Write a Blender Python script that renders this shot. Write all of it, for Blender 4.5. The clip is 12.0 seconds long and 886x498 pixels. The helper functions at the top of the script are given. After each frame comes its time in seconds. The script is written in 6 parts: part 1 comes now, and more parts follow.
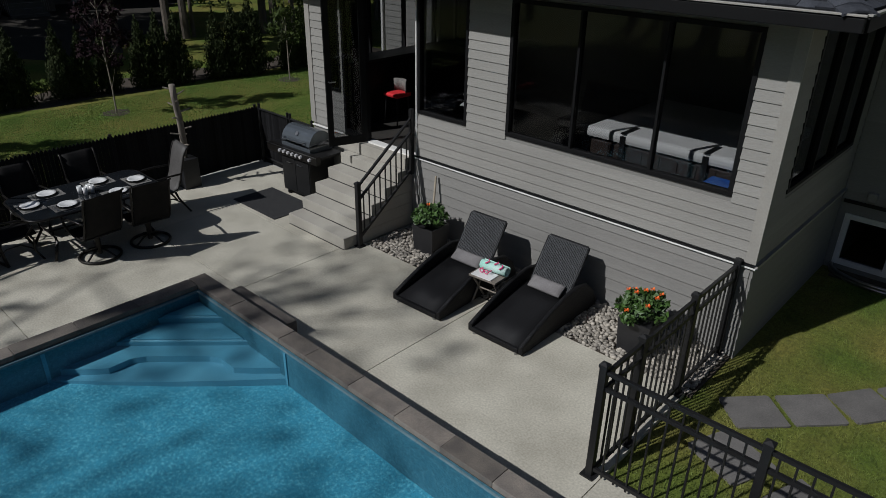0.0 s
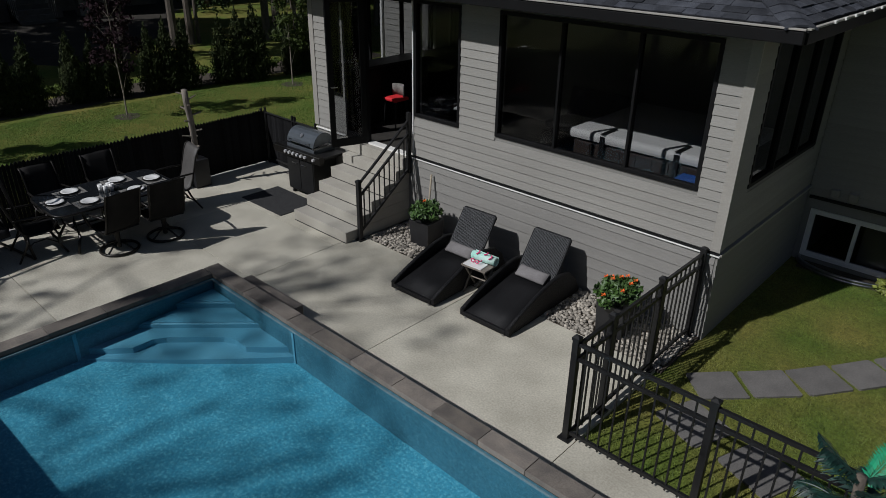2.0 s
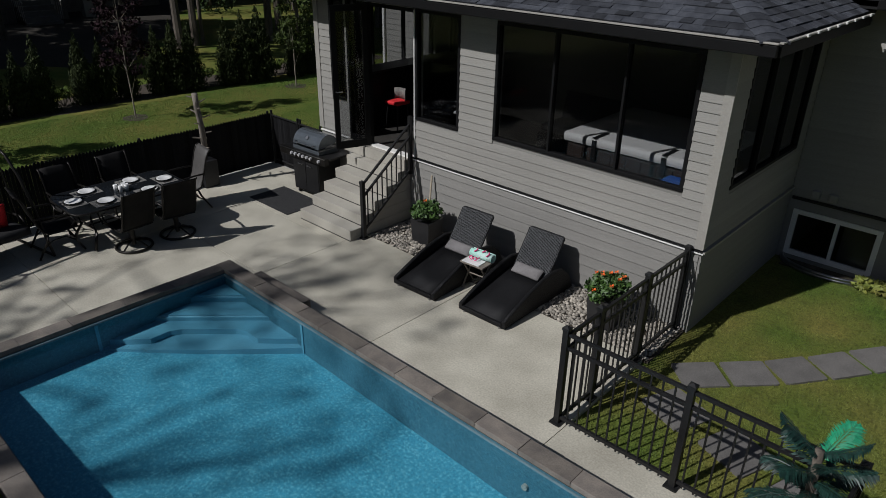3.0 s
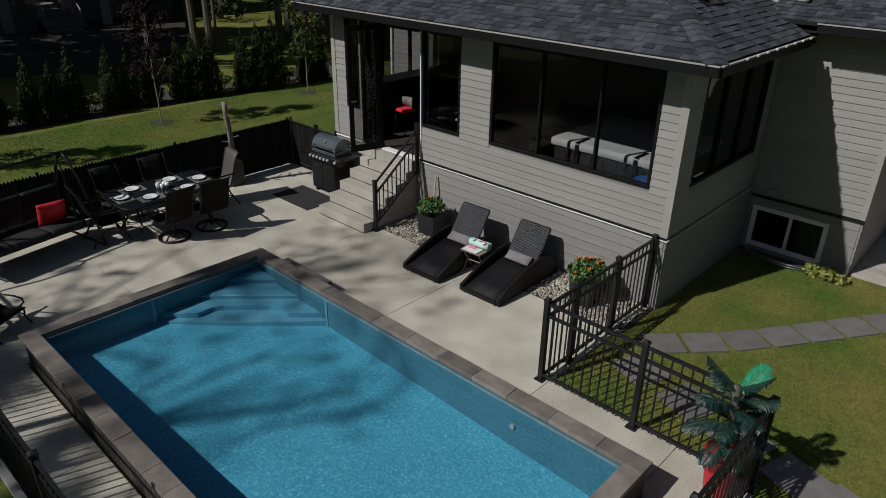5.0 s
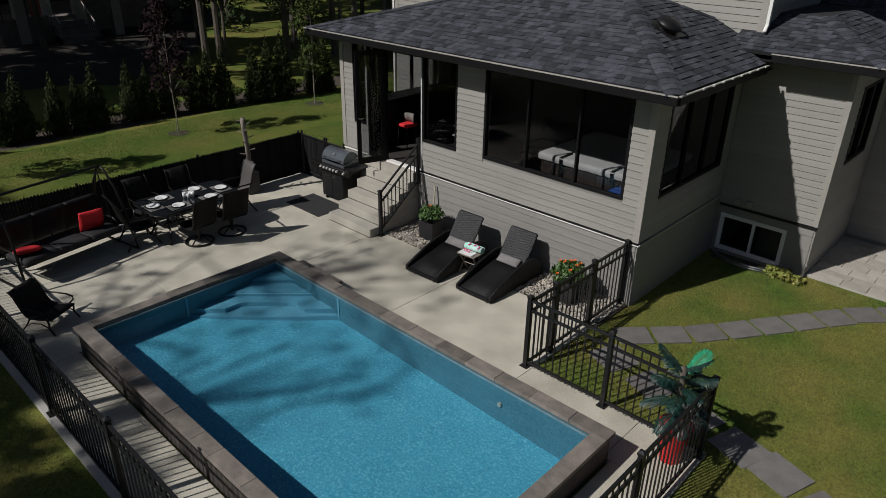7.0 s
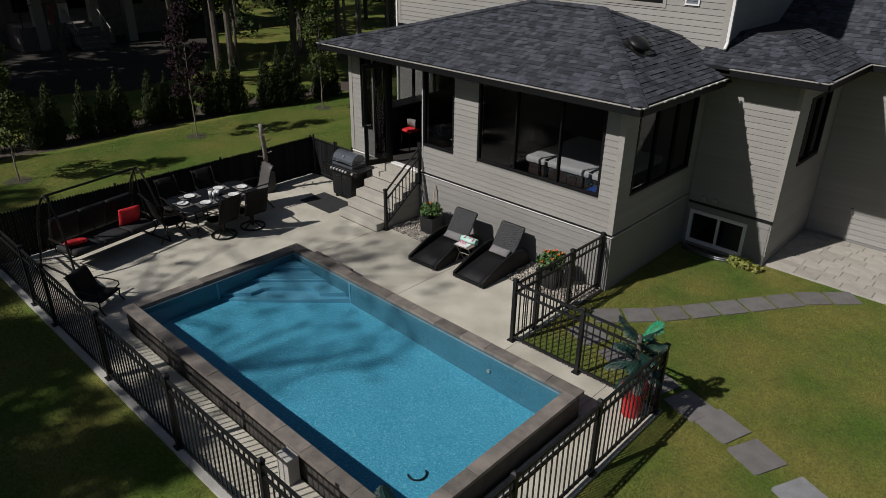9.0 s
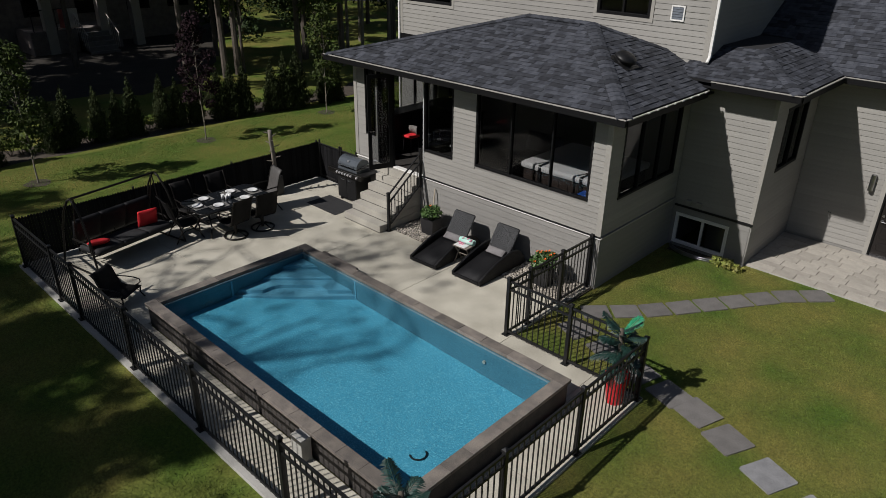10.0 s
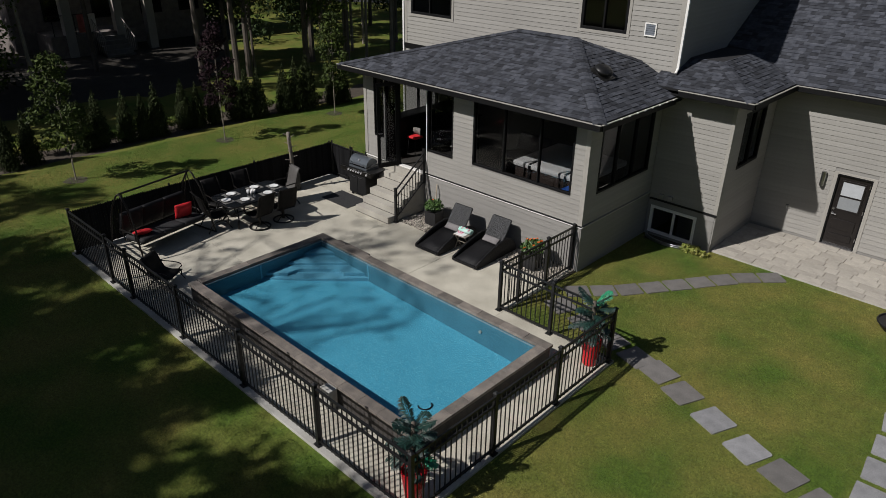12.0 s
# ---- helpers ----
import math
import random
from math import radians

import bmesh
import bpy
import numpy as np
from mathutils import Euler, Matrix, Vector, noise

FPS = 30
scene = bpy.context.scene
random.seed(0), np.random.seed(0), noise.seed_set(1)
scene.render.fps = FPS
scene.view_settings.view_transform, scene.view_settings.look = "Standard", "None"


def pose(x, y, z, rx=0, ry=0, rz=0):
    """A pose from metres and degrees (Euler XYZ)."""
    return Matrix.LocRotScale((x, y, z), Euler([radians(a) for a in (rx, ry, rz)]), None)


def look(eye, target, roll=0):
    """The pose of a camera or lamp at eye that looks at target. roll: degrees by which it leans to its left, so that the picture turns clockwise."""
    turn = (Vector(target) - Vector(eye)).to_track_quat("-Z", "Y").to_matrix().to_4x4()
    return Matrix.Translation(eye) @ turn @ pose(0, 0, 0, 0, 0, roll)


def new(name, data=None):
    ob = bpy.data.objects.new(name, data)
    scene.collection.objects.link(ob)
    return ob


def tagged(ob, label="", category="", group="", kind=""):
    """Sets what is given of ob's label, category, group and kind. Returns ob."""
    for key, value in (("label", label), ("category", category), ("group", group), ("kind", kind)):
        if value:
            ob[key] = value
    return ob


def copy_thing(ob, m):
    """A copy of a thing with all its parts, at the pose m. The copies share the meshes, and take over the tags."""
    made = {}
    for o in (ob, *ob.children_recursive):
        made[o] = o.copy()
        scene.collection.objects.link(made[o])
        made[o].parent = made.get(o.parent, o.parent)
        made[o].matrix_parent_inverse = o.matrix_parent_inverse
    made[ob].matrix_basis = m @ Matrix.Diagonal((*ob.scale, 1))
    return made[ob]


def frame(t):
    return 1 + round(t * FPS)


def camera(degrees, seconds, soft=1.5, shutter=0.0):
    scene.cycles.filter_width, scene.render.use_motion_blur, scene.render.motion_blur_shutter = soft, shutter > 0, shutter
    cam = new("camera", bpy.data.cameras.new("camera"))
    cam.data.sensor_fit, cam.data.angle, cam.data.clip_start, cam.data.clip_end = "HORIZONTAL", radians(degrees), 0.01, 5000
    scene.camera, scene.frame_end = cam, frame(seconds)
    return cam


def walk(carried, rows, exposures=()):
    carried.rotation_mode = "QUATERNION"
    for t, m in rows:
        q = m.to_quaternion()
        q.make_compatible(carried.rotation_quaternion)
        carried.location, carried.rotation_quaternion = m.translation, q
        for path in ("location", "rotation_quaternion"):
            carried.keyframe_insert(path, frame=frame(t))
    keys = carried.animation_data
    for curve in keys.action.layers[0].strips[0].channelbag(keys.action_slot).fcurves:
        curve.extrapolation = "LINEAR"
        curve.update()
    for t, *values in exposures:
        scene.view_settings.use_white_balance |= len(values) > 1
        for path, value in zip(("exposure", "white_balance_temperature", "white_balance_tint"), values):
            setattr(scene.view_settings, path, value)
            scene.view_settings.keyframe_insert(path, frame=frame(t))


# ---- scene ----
cam = camera(65.7, 12.0, soft=0.45)
EXPOSURES = [(0.0, -0.70, 6150, 10), (3.2, -0.63, 6250, 11), (5.5, -0.54, 6450, 11), (9.5, -0.34, 6550, 12), (12.0, -0.25, 6550, 12)]
PATH = [
    (0, (7.05, -5.831, 4.476), (5.838, -4.513, 3.585), 1.0),
    (0.5, (7.187, -5.947, 4.473), (5.975, -4.629, 3.583), 1.0),
    (1, (7.329, -6.068, 4.499), (6.115, -4.748, 3.613), 1.0),
    (1.5, (7.455, -6.177, 4.589), (6.241, -4.857, 3.704), 0.9),
    (2, (7.609, -6.309, 4.667), (6.393, -4.989, 3.785), 0.9),
    (2.5, (7.749, -6.466, 4.763), (6.533, -5.145, 3.88), 1.0),
    (3, (7.919, -6.647, 4.871), (6.704, -5.327, 3.986), 1.0),
    (5, (8.879, -7.711, 5.355), (7.659, -6.393, 4.475), 1.0),
    (5.5, (9.077, -7.94, 5.576), (7.859, -6.622, 4.693), 1.0),
    (6, (9.312, -8.165, 5.693), (8.09, -6.847, 4.815), 1.0),
    (6.5, (9.497, -8.347, 5.881), (8.277, -7.032, 4.996), 1.0),
    (7, (9.727, -8.563, 5.982), (8.504, -7.245, 5.106), 1.0),
    (9, (10.814, -9.633, 6.554), (9.588, -8.319, 5.677), 0.9),
    (9.5, (11.102, -9.917, 6.763), (9.876, -8.603, 5.886), 0.9),
    (10, (11.38, -10.209, 6.964), (10.153, -8.896, 6.086), 1.0),
    (10.5, (11.67, -10.501, 7.124), (10.442, -9.19, 6.246), 1.0),
    (11, (11.958, -10.826, 7.299), (10.731, -9.515, 6.418), 1.0),
    (11.5, (12.239, -11.238, 7.492), (11.019, -9.923, 6.608), 1.1),
    (12, (12.658, -11.642, 7.702), (11.436, -10.332, 6.813), 0.9),
]
walk(cam, [(t, look(eye, target, roll)) for t, eye, target, roll in PATH], exposures=EXPOSURES)

# ---- light ----
SUN_WAY = Vector((0.33, 1.0, -0.98)).normalized()
world = bpy.data.worlds.new("sky")
scene.world = world
world.use_nodes = True
sky = world.node_tree.nodes.new("ShaderNodeTexSky")
sky.sky_type = "NISHITA"
sky.sun_disc = False
sky.sun_elevation = math.asin(-SUN_WAY.z)
sky.sun_rotation = math.atan2(-SUN_WAY.x, -SUN_WAY.y)
background = world.node_tree.nodes["Background"]
background.inputs["Strength"].default_value = 0.043
world.node_tree.links.new(sky.outputs["Color"], background.inputs["Color"])
sun_data = bpy.data.lights.new("sun", "SUN")
sun_data.energy = 5.0
sun_data.angle = radians(0.8)
sun_data.color = (1.0, 0.98, 0.95)
sun = new("sun", sun_data)
sun.matrix_world = look((0, 0, 30), Vector((0, 0, 30)) + SUN_WAY)


# ---- materials ----
def surf(name, col, rough=0.6, col2=None, scale=6.0, fine=60.0, var=0.25, bump=0.1, metal=0.0, random_var=0.0, spec=0.5,
         stretch=(1, 1, 1), island=False, coat=0.0, detail_bump=None):
    """A surface with broad stains and fine grain; col2 is the stain colour; random_var varies whole pieces."""
    m = bpy.data.materials.new(name)
    m.use_nodes = True
    n, l = m.node_tree.nodes, m.node_tree.links
    b = n["Principled BSDF"]
    pos = n.new("ShaderNodeTexCoord")
    mp = n.new("ShaderNodeMapping")
    mp.inputs["Scale"].default_value = stretch
    l.new(pos.outputs["Object"], mp.inputs["Vector"])
    big = n.new("ShaderNodeTexNoise")
    big.inputs["Scale"].default_value = scale
    big.inputs["Detail"].default_value = 5
    small = n.new("ShaderNodeTexNoise")
    small.inputs["Scale"].default_value = fine
    small.inputs["Detail"].default_value = 3
    l.new(mp.outputs[0], big.inputs["Vector"])
    l.new(mp.outputs[0], small.inputs["Vector"])
    ramp = n.new("ShaderNodeMapRange")
    ramp.inputs["From Min"].default_value, ramp.inputs["From Max"].default_value = 0.35, 0.65
    l.new(big.outputs["Fac"], ramp.inputs["Value"])
    mix = n.new("ShaderNodeMix")
    mix.data_type = "RGBA"
    c2 = col2 or tuple(c * (1 - var) for c in col)
    mix.inputs["A"].default_value = (*col, 1)
    mix.inputs["B"].default_value = (*c2, 1)
    l.new(ramp.outputs[0], mix.inputs["Factor"])
    hsv = n.new("ShaderNodeHueSaturation")
    l.new(mix.outputs["Result"], hsv.inputs["Color"])
    grain = n.new("ShaderNodeMapRange")
    grain.inputs["From Min"].default_value, grain.inputs["From Max"].default_value = 0.3, 0.7
    grain.inputs["To Min"].default_value, grain.inputs["To Max"].default_value = 1 - var * 0.7, 1 + var * 0.7
    l.new(small.outputs["Fac"], grain.inputs["Value"])
    value = grain.outputs[0]
    if random_var:
        src = n.new("ShaderNodeNewGeometry") if island else n.new("ShaderNodeObjectInfo")
        rr = n.new("ShaderNodeMapRange")
        rr.inputs["To Min"].default_value, rr.inputs["To Max"].default_value = 1 - random_var, 1 + random_var
        l.new(src.outputs["Random Per Island" if island else "Random"], rr.inputs["Value"])
        mul = n.new("ShaderNodeMath")
        mul.operation = "MULTIPLY"
        l.new(value, mul.inputs[0])
        l.new(rr.outputs[0], mul.inputs[1])
        value = mul.outputs[0]
    l.new(value, hsv.inputs["Value"])
    l.new(hsv.outputs["Color"], b.inputs["Base Color"])
    b.inputs["Roughness"].default_value = rough
    b.inputs["Metallic"].default_value = metal
    b.inputs["Specular IOR Level"].default_value = spec
    b.inputs["Coat Weight"].default_value = coat
    if bump:
        bp = n.new("ShaderNodeBump")
        bp.inputs["Strength"].default_value = bump
        bp.inputs["Distance"].default_value = 0.01
        l.new((small if detail_bump is None else big).outputs["Fac"], bp.inputs["Height"])
        l.new(bp.outputs[0], b.inputs["Normal"])
    return m


def glass(name, tint=(0.8, 0.85, 0.85), rough=0.02, base=0.035):
    """Dark, slightly reflecting window glass: a clear pane with a Fresnel gloss."""
    m = bpy.data.materials.new(name)
    m.use_nodes = True
    n, l = m.node_tree.nodes, m.node_tree.links
    n.clear()
    out = n.new("ShaderNodeOutputMaterial")
    clear = n.new("ShaderNodeBsdfTransparent")
    clear.inputs["Color"].default_value = (*tint, 1)
    gloss = n.new("ShaderNodeBsdfGlossy")
    gloss.inputs["Roughness"].default_value = rough
    facing = n.new("ShaderNodeLayerWeight")
    power = n.new("ShaderNodeMath")
    power.operation = "POWER"
    power.inputs[1].default_value = 5.0
    l.new(facing.outputs["Facing"], power.inputs[0])
    fres = n.new("ShaderNodeMath")
    fres.operation = "MULTIPLY_ADD"
    fres.inputs[1].default_value, fres.inputs[2].default_value = 0.96 - base, base
    l.new(power.outputs[0], fres.inputs[0])
    mix = n.new("ShaderNodeMixShader")
    l.new(fres.outputs[0], mix.inputs[0])
    l.new(clear.outputs[0], mix.inputs[1])
    l.new(gloss.outputs[0], mix.inputs[2])
    l.new(mix.outputs[0], out.inputs["Surface"])
    return m


def water_material():
    """Clear pool water: a faint blue tint, with a rippled Fresnel gloss."""
    m = glass("pool_water", (0.83, 0.945, 0.972), 0.01, 0.012)
    n, l = m.node_tree.nodes, m.node_tree.links
    pos = n.new("ShaderNodeTexCoord")
    wave = n.new("ShaderNodeTexNoise")
    wave.inputs["Scale"].default_value = 14.0
    wave.inputs["Detail"].default_value = 4.0
    l.new(pos.outputs["Object"], wave.inputs["Vector"])
    bp = n.new("ShaderNodeBump")
    bp.inputs["Strength"].default_value = 0.35
    bp.inputs["Distance"].default_value = 0.02
    l.new(wave.outputs["Fac"], bp.inputs["Height"])
    for x in n:
        if x.bl_idname in ("ShaderNodeBsdfGlossy", "ShaderNodeLayerWeight"):
            l.new(bp.outputs[0], x.inputs["Normal"])
    return m


def liner_material(name, col, col2, sparkle):
    """Speckled blue pool liner; the bright specks also paint the ripples' sparkle."""
    m = surf(name, col, 0.5, col2, 1.5, 30.0, 0.22, 0.0)
    n, l = m.node_tree.nodes, m.node_tree.links
    b = n["Principled BSDF"]
    hsv = next(x for x in n if x.bl_idname == "ShaderNodeHueSaturation")
    cells = n.new("ShaderNodeTexNoise")
    cells.inputs["Scale"].default_value = 34.0
    cells.inputs["Detail"].default_value = 5.0
    cells.inputs["Roughness"].default_value = 0.75
    l.new(n["Texture Coordinate"].outputs["Object"], cells.inputs["Vector"])
    r = n.new("ShaderNodeMapRange")
    r.inputs["From Min"].default_value, r.inputs["From Max"].default_value = 0.50, 0.66
    l.new(cells.outputs["Fac"], r.inputs["Value"])
    mix = n.new("ShaderNodeMix")
    mix.data_type = "RGBA"
    mix.inputs["B"].default_value = (*sparkle, 1)
    l.new(r.outputs[0], mix.inputs["Factor"])
    l.new(hsv.outputs["Color"], mix.inputs["A"])
    l.new(mix.outputs["Result"], b.inputs["Base Color"])
    return m


M = {
    "concrete": surf("brushed_concrete", (0.50, 0.472, 0.392), 0.85, (0.385, 0.36, 0.295), 1.7, 45, 0.22, 0.2, random_var=0.05),
    "curb": surf("raw_concrete", (0.42, 0.41, 0.38), 0.9, (0.33, 0.32, 0.29), 2, 70, 0.15, 0.2),
    "siding": surf("grey_siding", (0.295, 0.285, 0.262), 0.6, (0.258, 0.249, 0.229), 1.4, 40, 0.10, 0.12, random_var=0.05, stretch=(0.5, 0.5, 4)),
    "skirt": surf("grey_skirting", (0.245, 0.238, 0.222), 0.65, (0.215, 0.208, 0.194), 1.2, 40, 0.10, 0.12, random_var=0.03, stretch=(0.5, 0.5, 4)),
    "trim": surf("grey_trim", (0.33, 0.315, 0.285), 0.5, None, 3, 50, 0.08, 0.05),
    "white": surf("white_paint", (0.78, 0.77, 0.74), 0.45, None, 3, 40, 0.06, 0.03),
    "black": surf("black_aluminium", (0.009, 0.009, 0.0095), 0.45, (0.013, 0.013, 0.0135), 5, 80, 0.25, 0.05, spec=0.35),
    "black_frame": surf("black_frame", (0.0055, 0.0055, 0.006), 0.6, None, 5, 80, 0.2, 0.02, spec=0.2),
    "mesh": surf("black_mesh_screen", (0.012, 0.012, 0.013), 0.7, None, 30, 200, 0.3, 0.1, random_var=0.4, spec=0.12),
    "shingle": surf("asphalt_shingle", (0.056, 0.060, 0.071), 0.9, (0.034, 0.037, 0.046), 8, 120, 0.38, 0.5, random_var=0.5, spec=0.3),
    "shingle_rest": surf("asphalt_shingle_rest", (0.056, 0.060, 0.071), 0.9, (0.034, 0.037, 0.046), 8, 120, 0.38, 0.5, random_var=0.5, spec=0.3, island=True),
    "underlay": surf("roof_underlay", (0.02, 0.02, 0.022), 0.9),
    "coping": surf("brown_grey_coping", (0.19, 0.165, 0.14), 0.8, (0.125, 0.11, 0.098), 5, 90, 0.28, 0.3, random_var=0.3),
    "pool_wall": surf("dark_stone_wall", (0.06, 0.052, 0.046), 0.8, (0.035, 0.032, 0.03), 7, 60, 0.3, 0.3),
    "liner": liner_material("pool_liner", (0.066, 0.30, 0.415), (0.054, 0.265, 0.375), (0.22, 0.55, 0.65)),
    # wall liner darkened below the floor's colour to stand for weaker sunlight
    "liner_wall": liner_material("pool_liner_wall_dimmed", (0.048, 0.150, 0.205), (0.040, 0.130, 0.18), (0.095, 0.22, 0.27)),
    "track": surf("grey_track", (0.15, 0.22, 0.25), 0.5),
    "step": surf("pale_blue_pool_step", (0.13, 0.32, 0.42), 0.4, (0.105, 0.285, 0.385), 3, 50, 0.08, 0.03),
    "water": water_material(),
    "glass": glass("window_glass", (0.60, 0.61, 0.62), base=0.028),
    "soil": surf("soil", (0.07, 0.055, 0.04), 0.95, None, 8, 60, 0.4, 0.4),
    "paver": surf("beige_paver", (0.40, 0.37, 0.32), 0.85, (0.33, 0.305, 0.265), 4, 90, 0.15, 0.2, random_var=0.12),
    "slate_light": surf("pale_flagstone", (0.27, 0.27, 0.275), 0.8, (0.21, 0.21, 0.215), 5, 70, 0.2, 0.25, random_var=0.1),
    "slate": surf("grey_flagstone", (0.158, 0.149, 0.140), 0.8, (0.125, 0.118, 0.111), 4, 70, 0.2, 0.25, random_var=0.14),
    "room_floor": surf("dark_floor_tile", (0.045, 0.042, 0.038), 0.5, (0.03, 0.028, 0.026), 3, 60, 0.2, 0.05),
    "stair": surf("stair_concrete", (0.40, 0.38, 0.33), 0.85, (0.33, 0.31, 0.27), 2, 80, 0.12, 0.15),
    "bark": surf("bark", (0.12, 0.10, 0.08), 0.95, (0.07, 0.06, 0.05), 6, 40, 0.35, 0.8, stretch=(1, 1, 0.25)),
    "pale_bark": surf("pale_bark", (0.26, 0.23, 0.19), 0.9, (0.15, 0.13, 0.11), 6, 40, 0.3, 0.6, stretch=(1, 1, 0.25)),
    "leaf": surf("green_leaf", (0.075, 0.105, 0.018), 0.6, (0.048, 0.075, 0.014), 2, 20, 0.25, 0, random_var=0.45, spec=0.15, island=True),
    "leaf_mid": surf("mid_green_leaf", (0.050, 0.070, 0.016), 0.6, (0.034, 0.052, 0.012), 2, 20, 0.25, 0, random_var=0.45, spec=0.15, island=True),
    "leaf_dark": surf("dark_green_leaf", (0.030, 0.050, 0.014), 0.65, (0.020, 0.036, 0.010), 2, 20, 0.25, 0, random_var=0.4, spec=0.15, island=True),
    "leaf_purple": surf("purple_leaf", (0.020, 0.010, 0.013), 0.9, (0.018, 0.009, 0.012), 2, 20, 0.25, 0, random_var=0.4, spec=0.15, island=True),
    "cedar": surf("cedar_foliage", (0.040, 0.052, 0.018), 0.8, (0.024, 0.034, 0.012), 3, 30, 0.3, 0, random_var=0.5, spec=0.15, island=True),
    "lawn": surf("lawn", (0.070, 0.114, 0.016), 0.9, (0.160, 0.148, 0.036), 0.65, 26, 0.50, 0.6, spec=0.2),
}


# ---- mesh helpers ----
def box(bm, x0, x1, y0, y1, z0, z1, bevel=0.0, m=None):
    made = bmesh.ops.create_cube(bm, size=1.0)["verts"]
    for v in made:
        v.co = Vector(((x0 + x1) / 2 + v.co.x * (x1 - x0), (y0 + y1) / 2 + v.co.y * (y1 - y0), (z0 + z1) / 2 + v.co.z * (z1 - z0)))
    if bevel:
        edges = list({e for v in made for e in v.link_edges})
        made = bmesh.ops.bevel(bm, geom=edges, offset=bevel, segments=2, affect="EDGES", profile=0.6)["verts"]
    if m is not None:
        bmesh.ops.transform(bm, matrix=m, verts=list({v for v in made}))
    return made


def rod(bm, a, b, r0, r1=None, seg=8):
    """A round bar from a to b."""
    a, b = Vector(a), Vector(b)
    made = bmesh.ops.create_cone(bm, cap_ends=True, segments=seg, radius1=r0, radius2=r0 if r1 is None else r1, depth=(b - a).length)["verts"]
    m = Matrix.Translation((a + b) / 2) @ (b - a).to_track_quat("Z", "Y").to_matrix().to_4x4()
    bmesh.ops.transform(bm, matrix=m, verts=made)
    return made


def tube(bm, points, r, seg=8, closed=False):
    """A bent tube through points."""
    pts = [Vector(p) for p in points]
    rings = []
    for i, p in enumerate(pts):
        if closed:
            d = pts[(i + 1) % len(pts)] - pts[i - 1]
        else:
            d = pts[min(i + 1, len(pts) - 1)] - pts[max(i - 1, 0)]
        q = d.to_track_quat("Z", "Y").to_matrix()
        rings.append([bm.verts.new(p + q @ Vector((r * math.cos(2 * math.pi * k / seg), r * math.sin(2 * math.pi * k / seg), 0))) for k in range(seg)])
    n = len(rings)
    for i in range(n if closed else n - 1):
        u, w = rings[i], rings[(i + 1) % n]
        for k in range(seg):
            bm.faces.new((u[k], u[(k + 1) % seg], w[(k + 1) % seg], w[k]))
    if not closed:
        bm.faces.new(list(reversed(rings[0])))
        bm.faces.new(rings[-1])


def prism(bm, outline, z0, z1):
    """An upright prism over a plan outline that runs anticlockwise."""
    low = [bm.verts.new((x, y, z0)) for x, y in outline]
    top = [bm.verts.new((x, y, z1)) for x, y in outline]
    n = len(outline)
    bm.faces.new(top)
    bm.faces.new(list(reversed(low)))
    for i in range(n):
        bm.faces.new((low[i], low[(i + 1) % n], top[(i + 1) % n], top[i]))


def slab(bm, corners, thick):
    """A thick sheet below four or three corners in space."""
    c = [Vector(p) for p in corners]
    up = (c[1] - c[0]).cross(c[2] - c[0]).normalized()
    if up.z < 0:
        c.reverse()
        up = -up
    a = [bm.verts.new(p) for p in c]
    b = [bm.verts.new(p - up * thick) for p in c]
    bm.faces.new(a)
    bm.faces.new(list(reversed(b)))
    for i in range(len(c)):
        bm.faces.new((b[i], b[(i + 1) % len(c)], a[(i + 1) % len(c)], a[i]))


def part(name, bm, material, parent=None, label="", smooth=False, m=None):
    """Links a bmesh as one mesh object, under a thing where one is given."""
    me = bpy.data.meshes.new(name)
    bmesh.ops.recalc_face_normals(bm, faces=bm.faces)
    bm.to_mesh(me)
    bm.free()
    me.materials.append(material)
    if smooth:
        me.polygons.foreach_set("use_smooth", [True] * len(me.polygons))
    return linked(name, me, parent, label, m)


def linked(name, me, parent=None, label="", m=None):
    ob = new(name, me)
    ob.parent = parent
    if m is not None:
        ob.matrix_basis = m
    if label:
        ob["label"] = label
    return ob


def thing(name, label, category, group="", m=None):
    e = new(name)
    e.empty_display_size = 0.1
    if m is not None:
        e.matrix_basis = m
    return tagged(e, label, category, group)


def one(name, material, *boxes, parent=None, label="", bevel=0.0):
    """One part made of boxes."""
    bm = bmesh.new()
    for b in boxes:
        box(bm, *b, bevel=bevel)
    return part(name, bm, material, parent, label)


def structure(ob, label, category):
    return tagged(ob, label, category, kind="structure")


# ---- ground and deck ----
POOL = (-0.08, 6.88, -6.0, -2.38)
COPING_Z, WATER_Z, POOL_FLOOR = 0.43, 0.33, -0.32
EDGE = 0.21


def pool_floor_z(x):
    return -0.09 - 0.034 * (x - 1.9)


def ground_height(x, y):
    fall = min(1.0, max(0.0, (-4.6 - x) / 4.5))
    return -0.05 - 0.28 * fall * fall * (3 - 2 * fall)


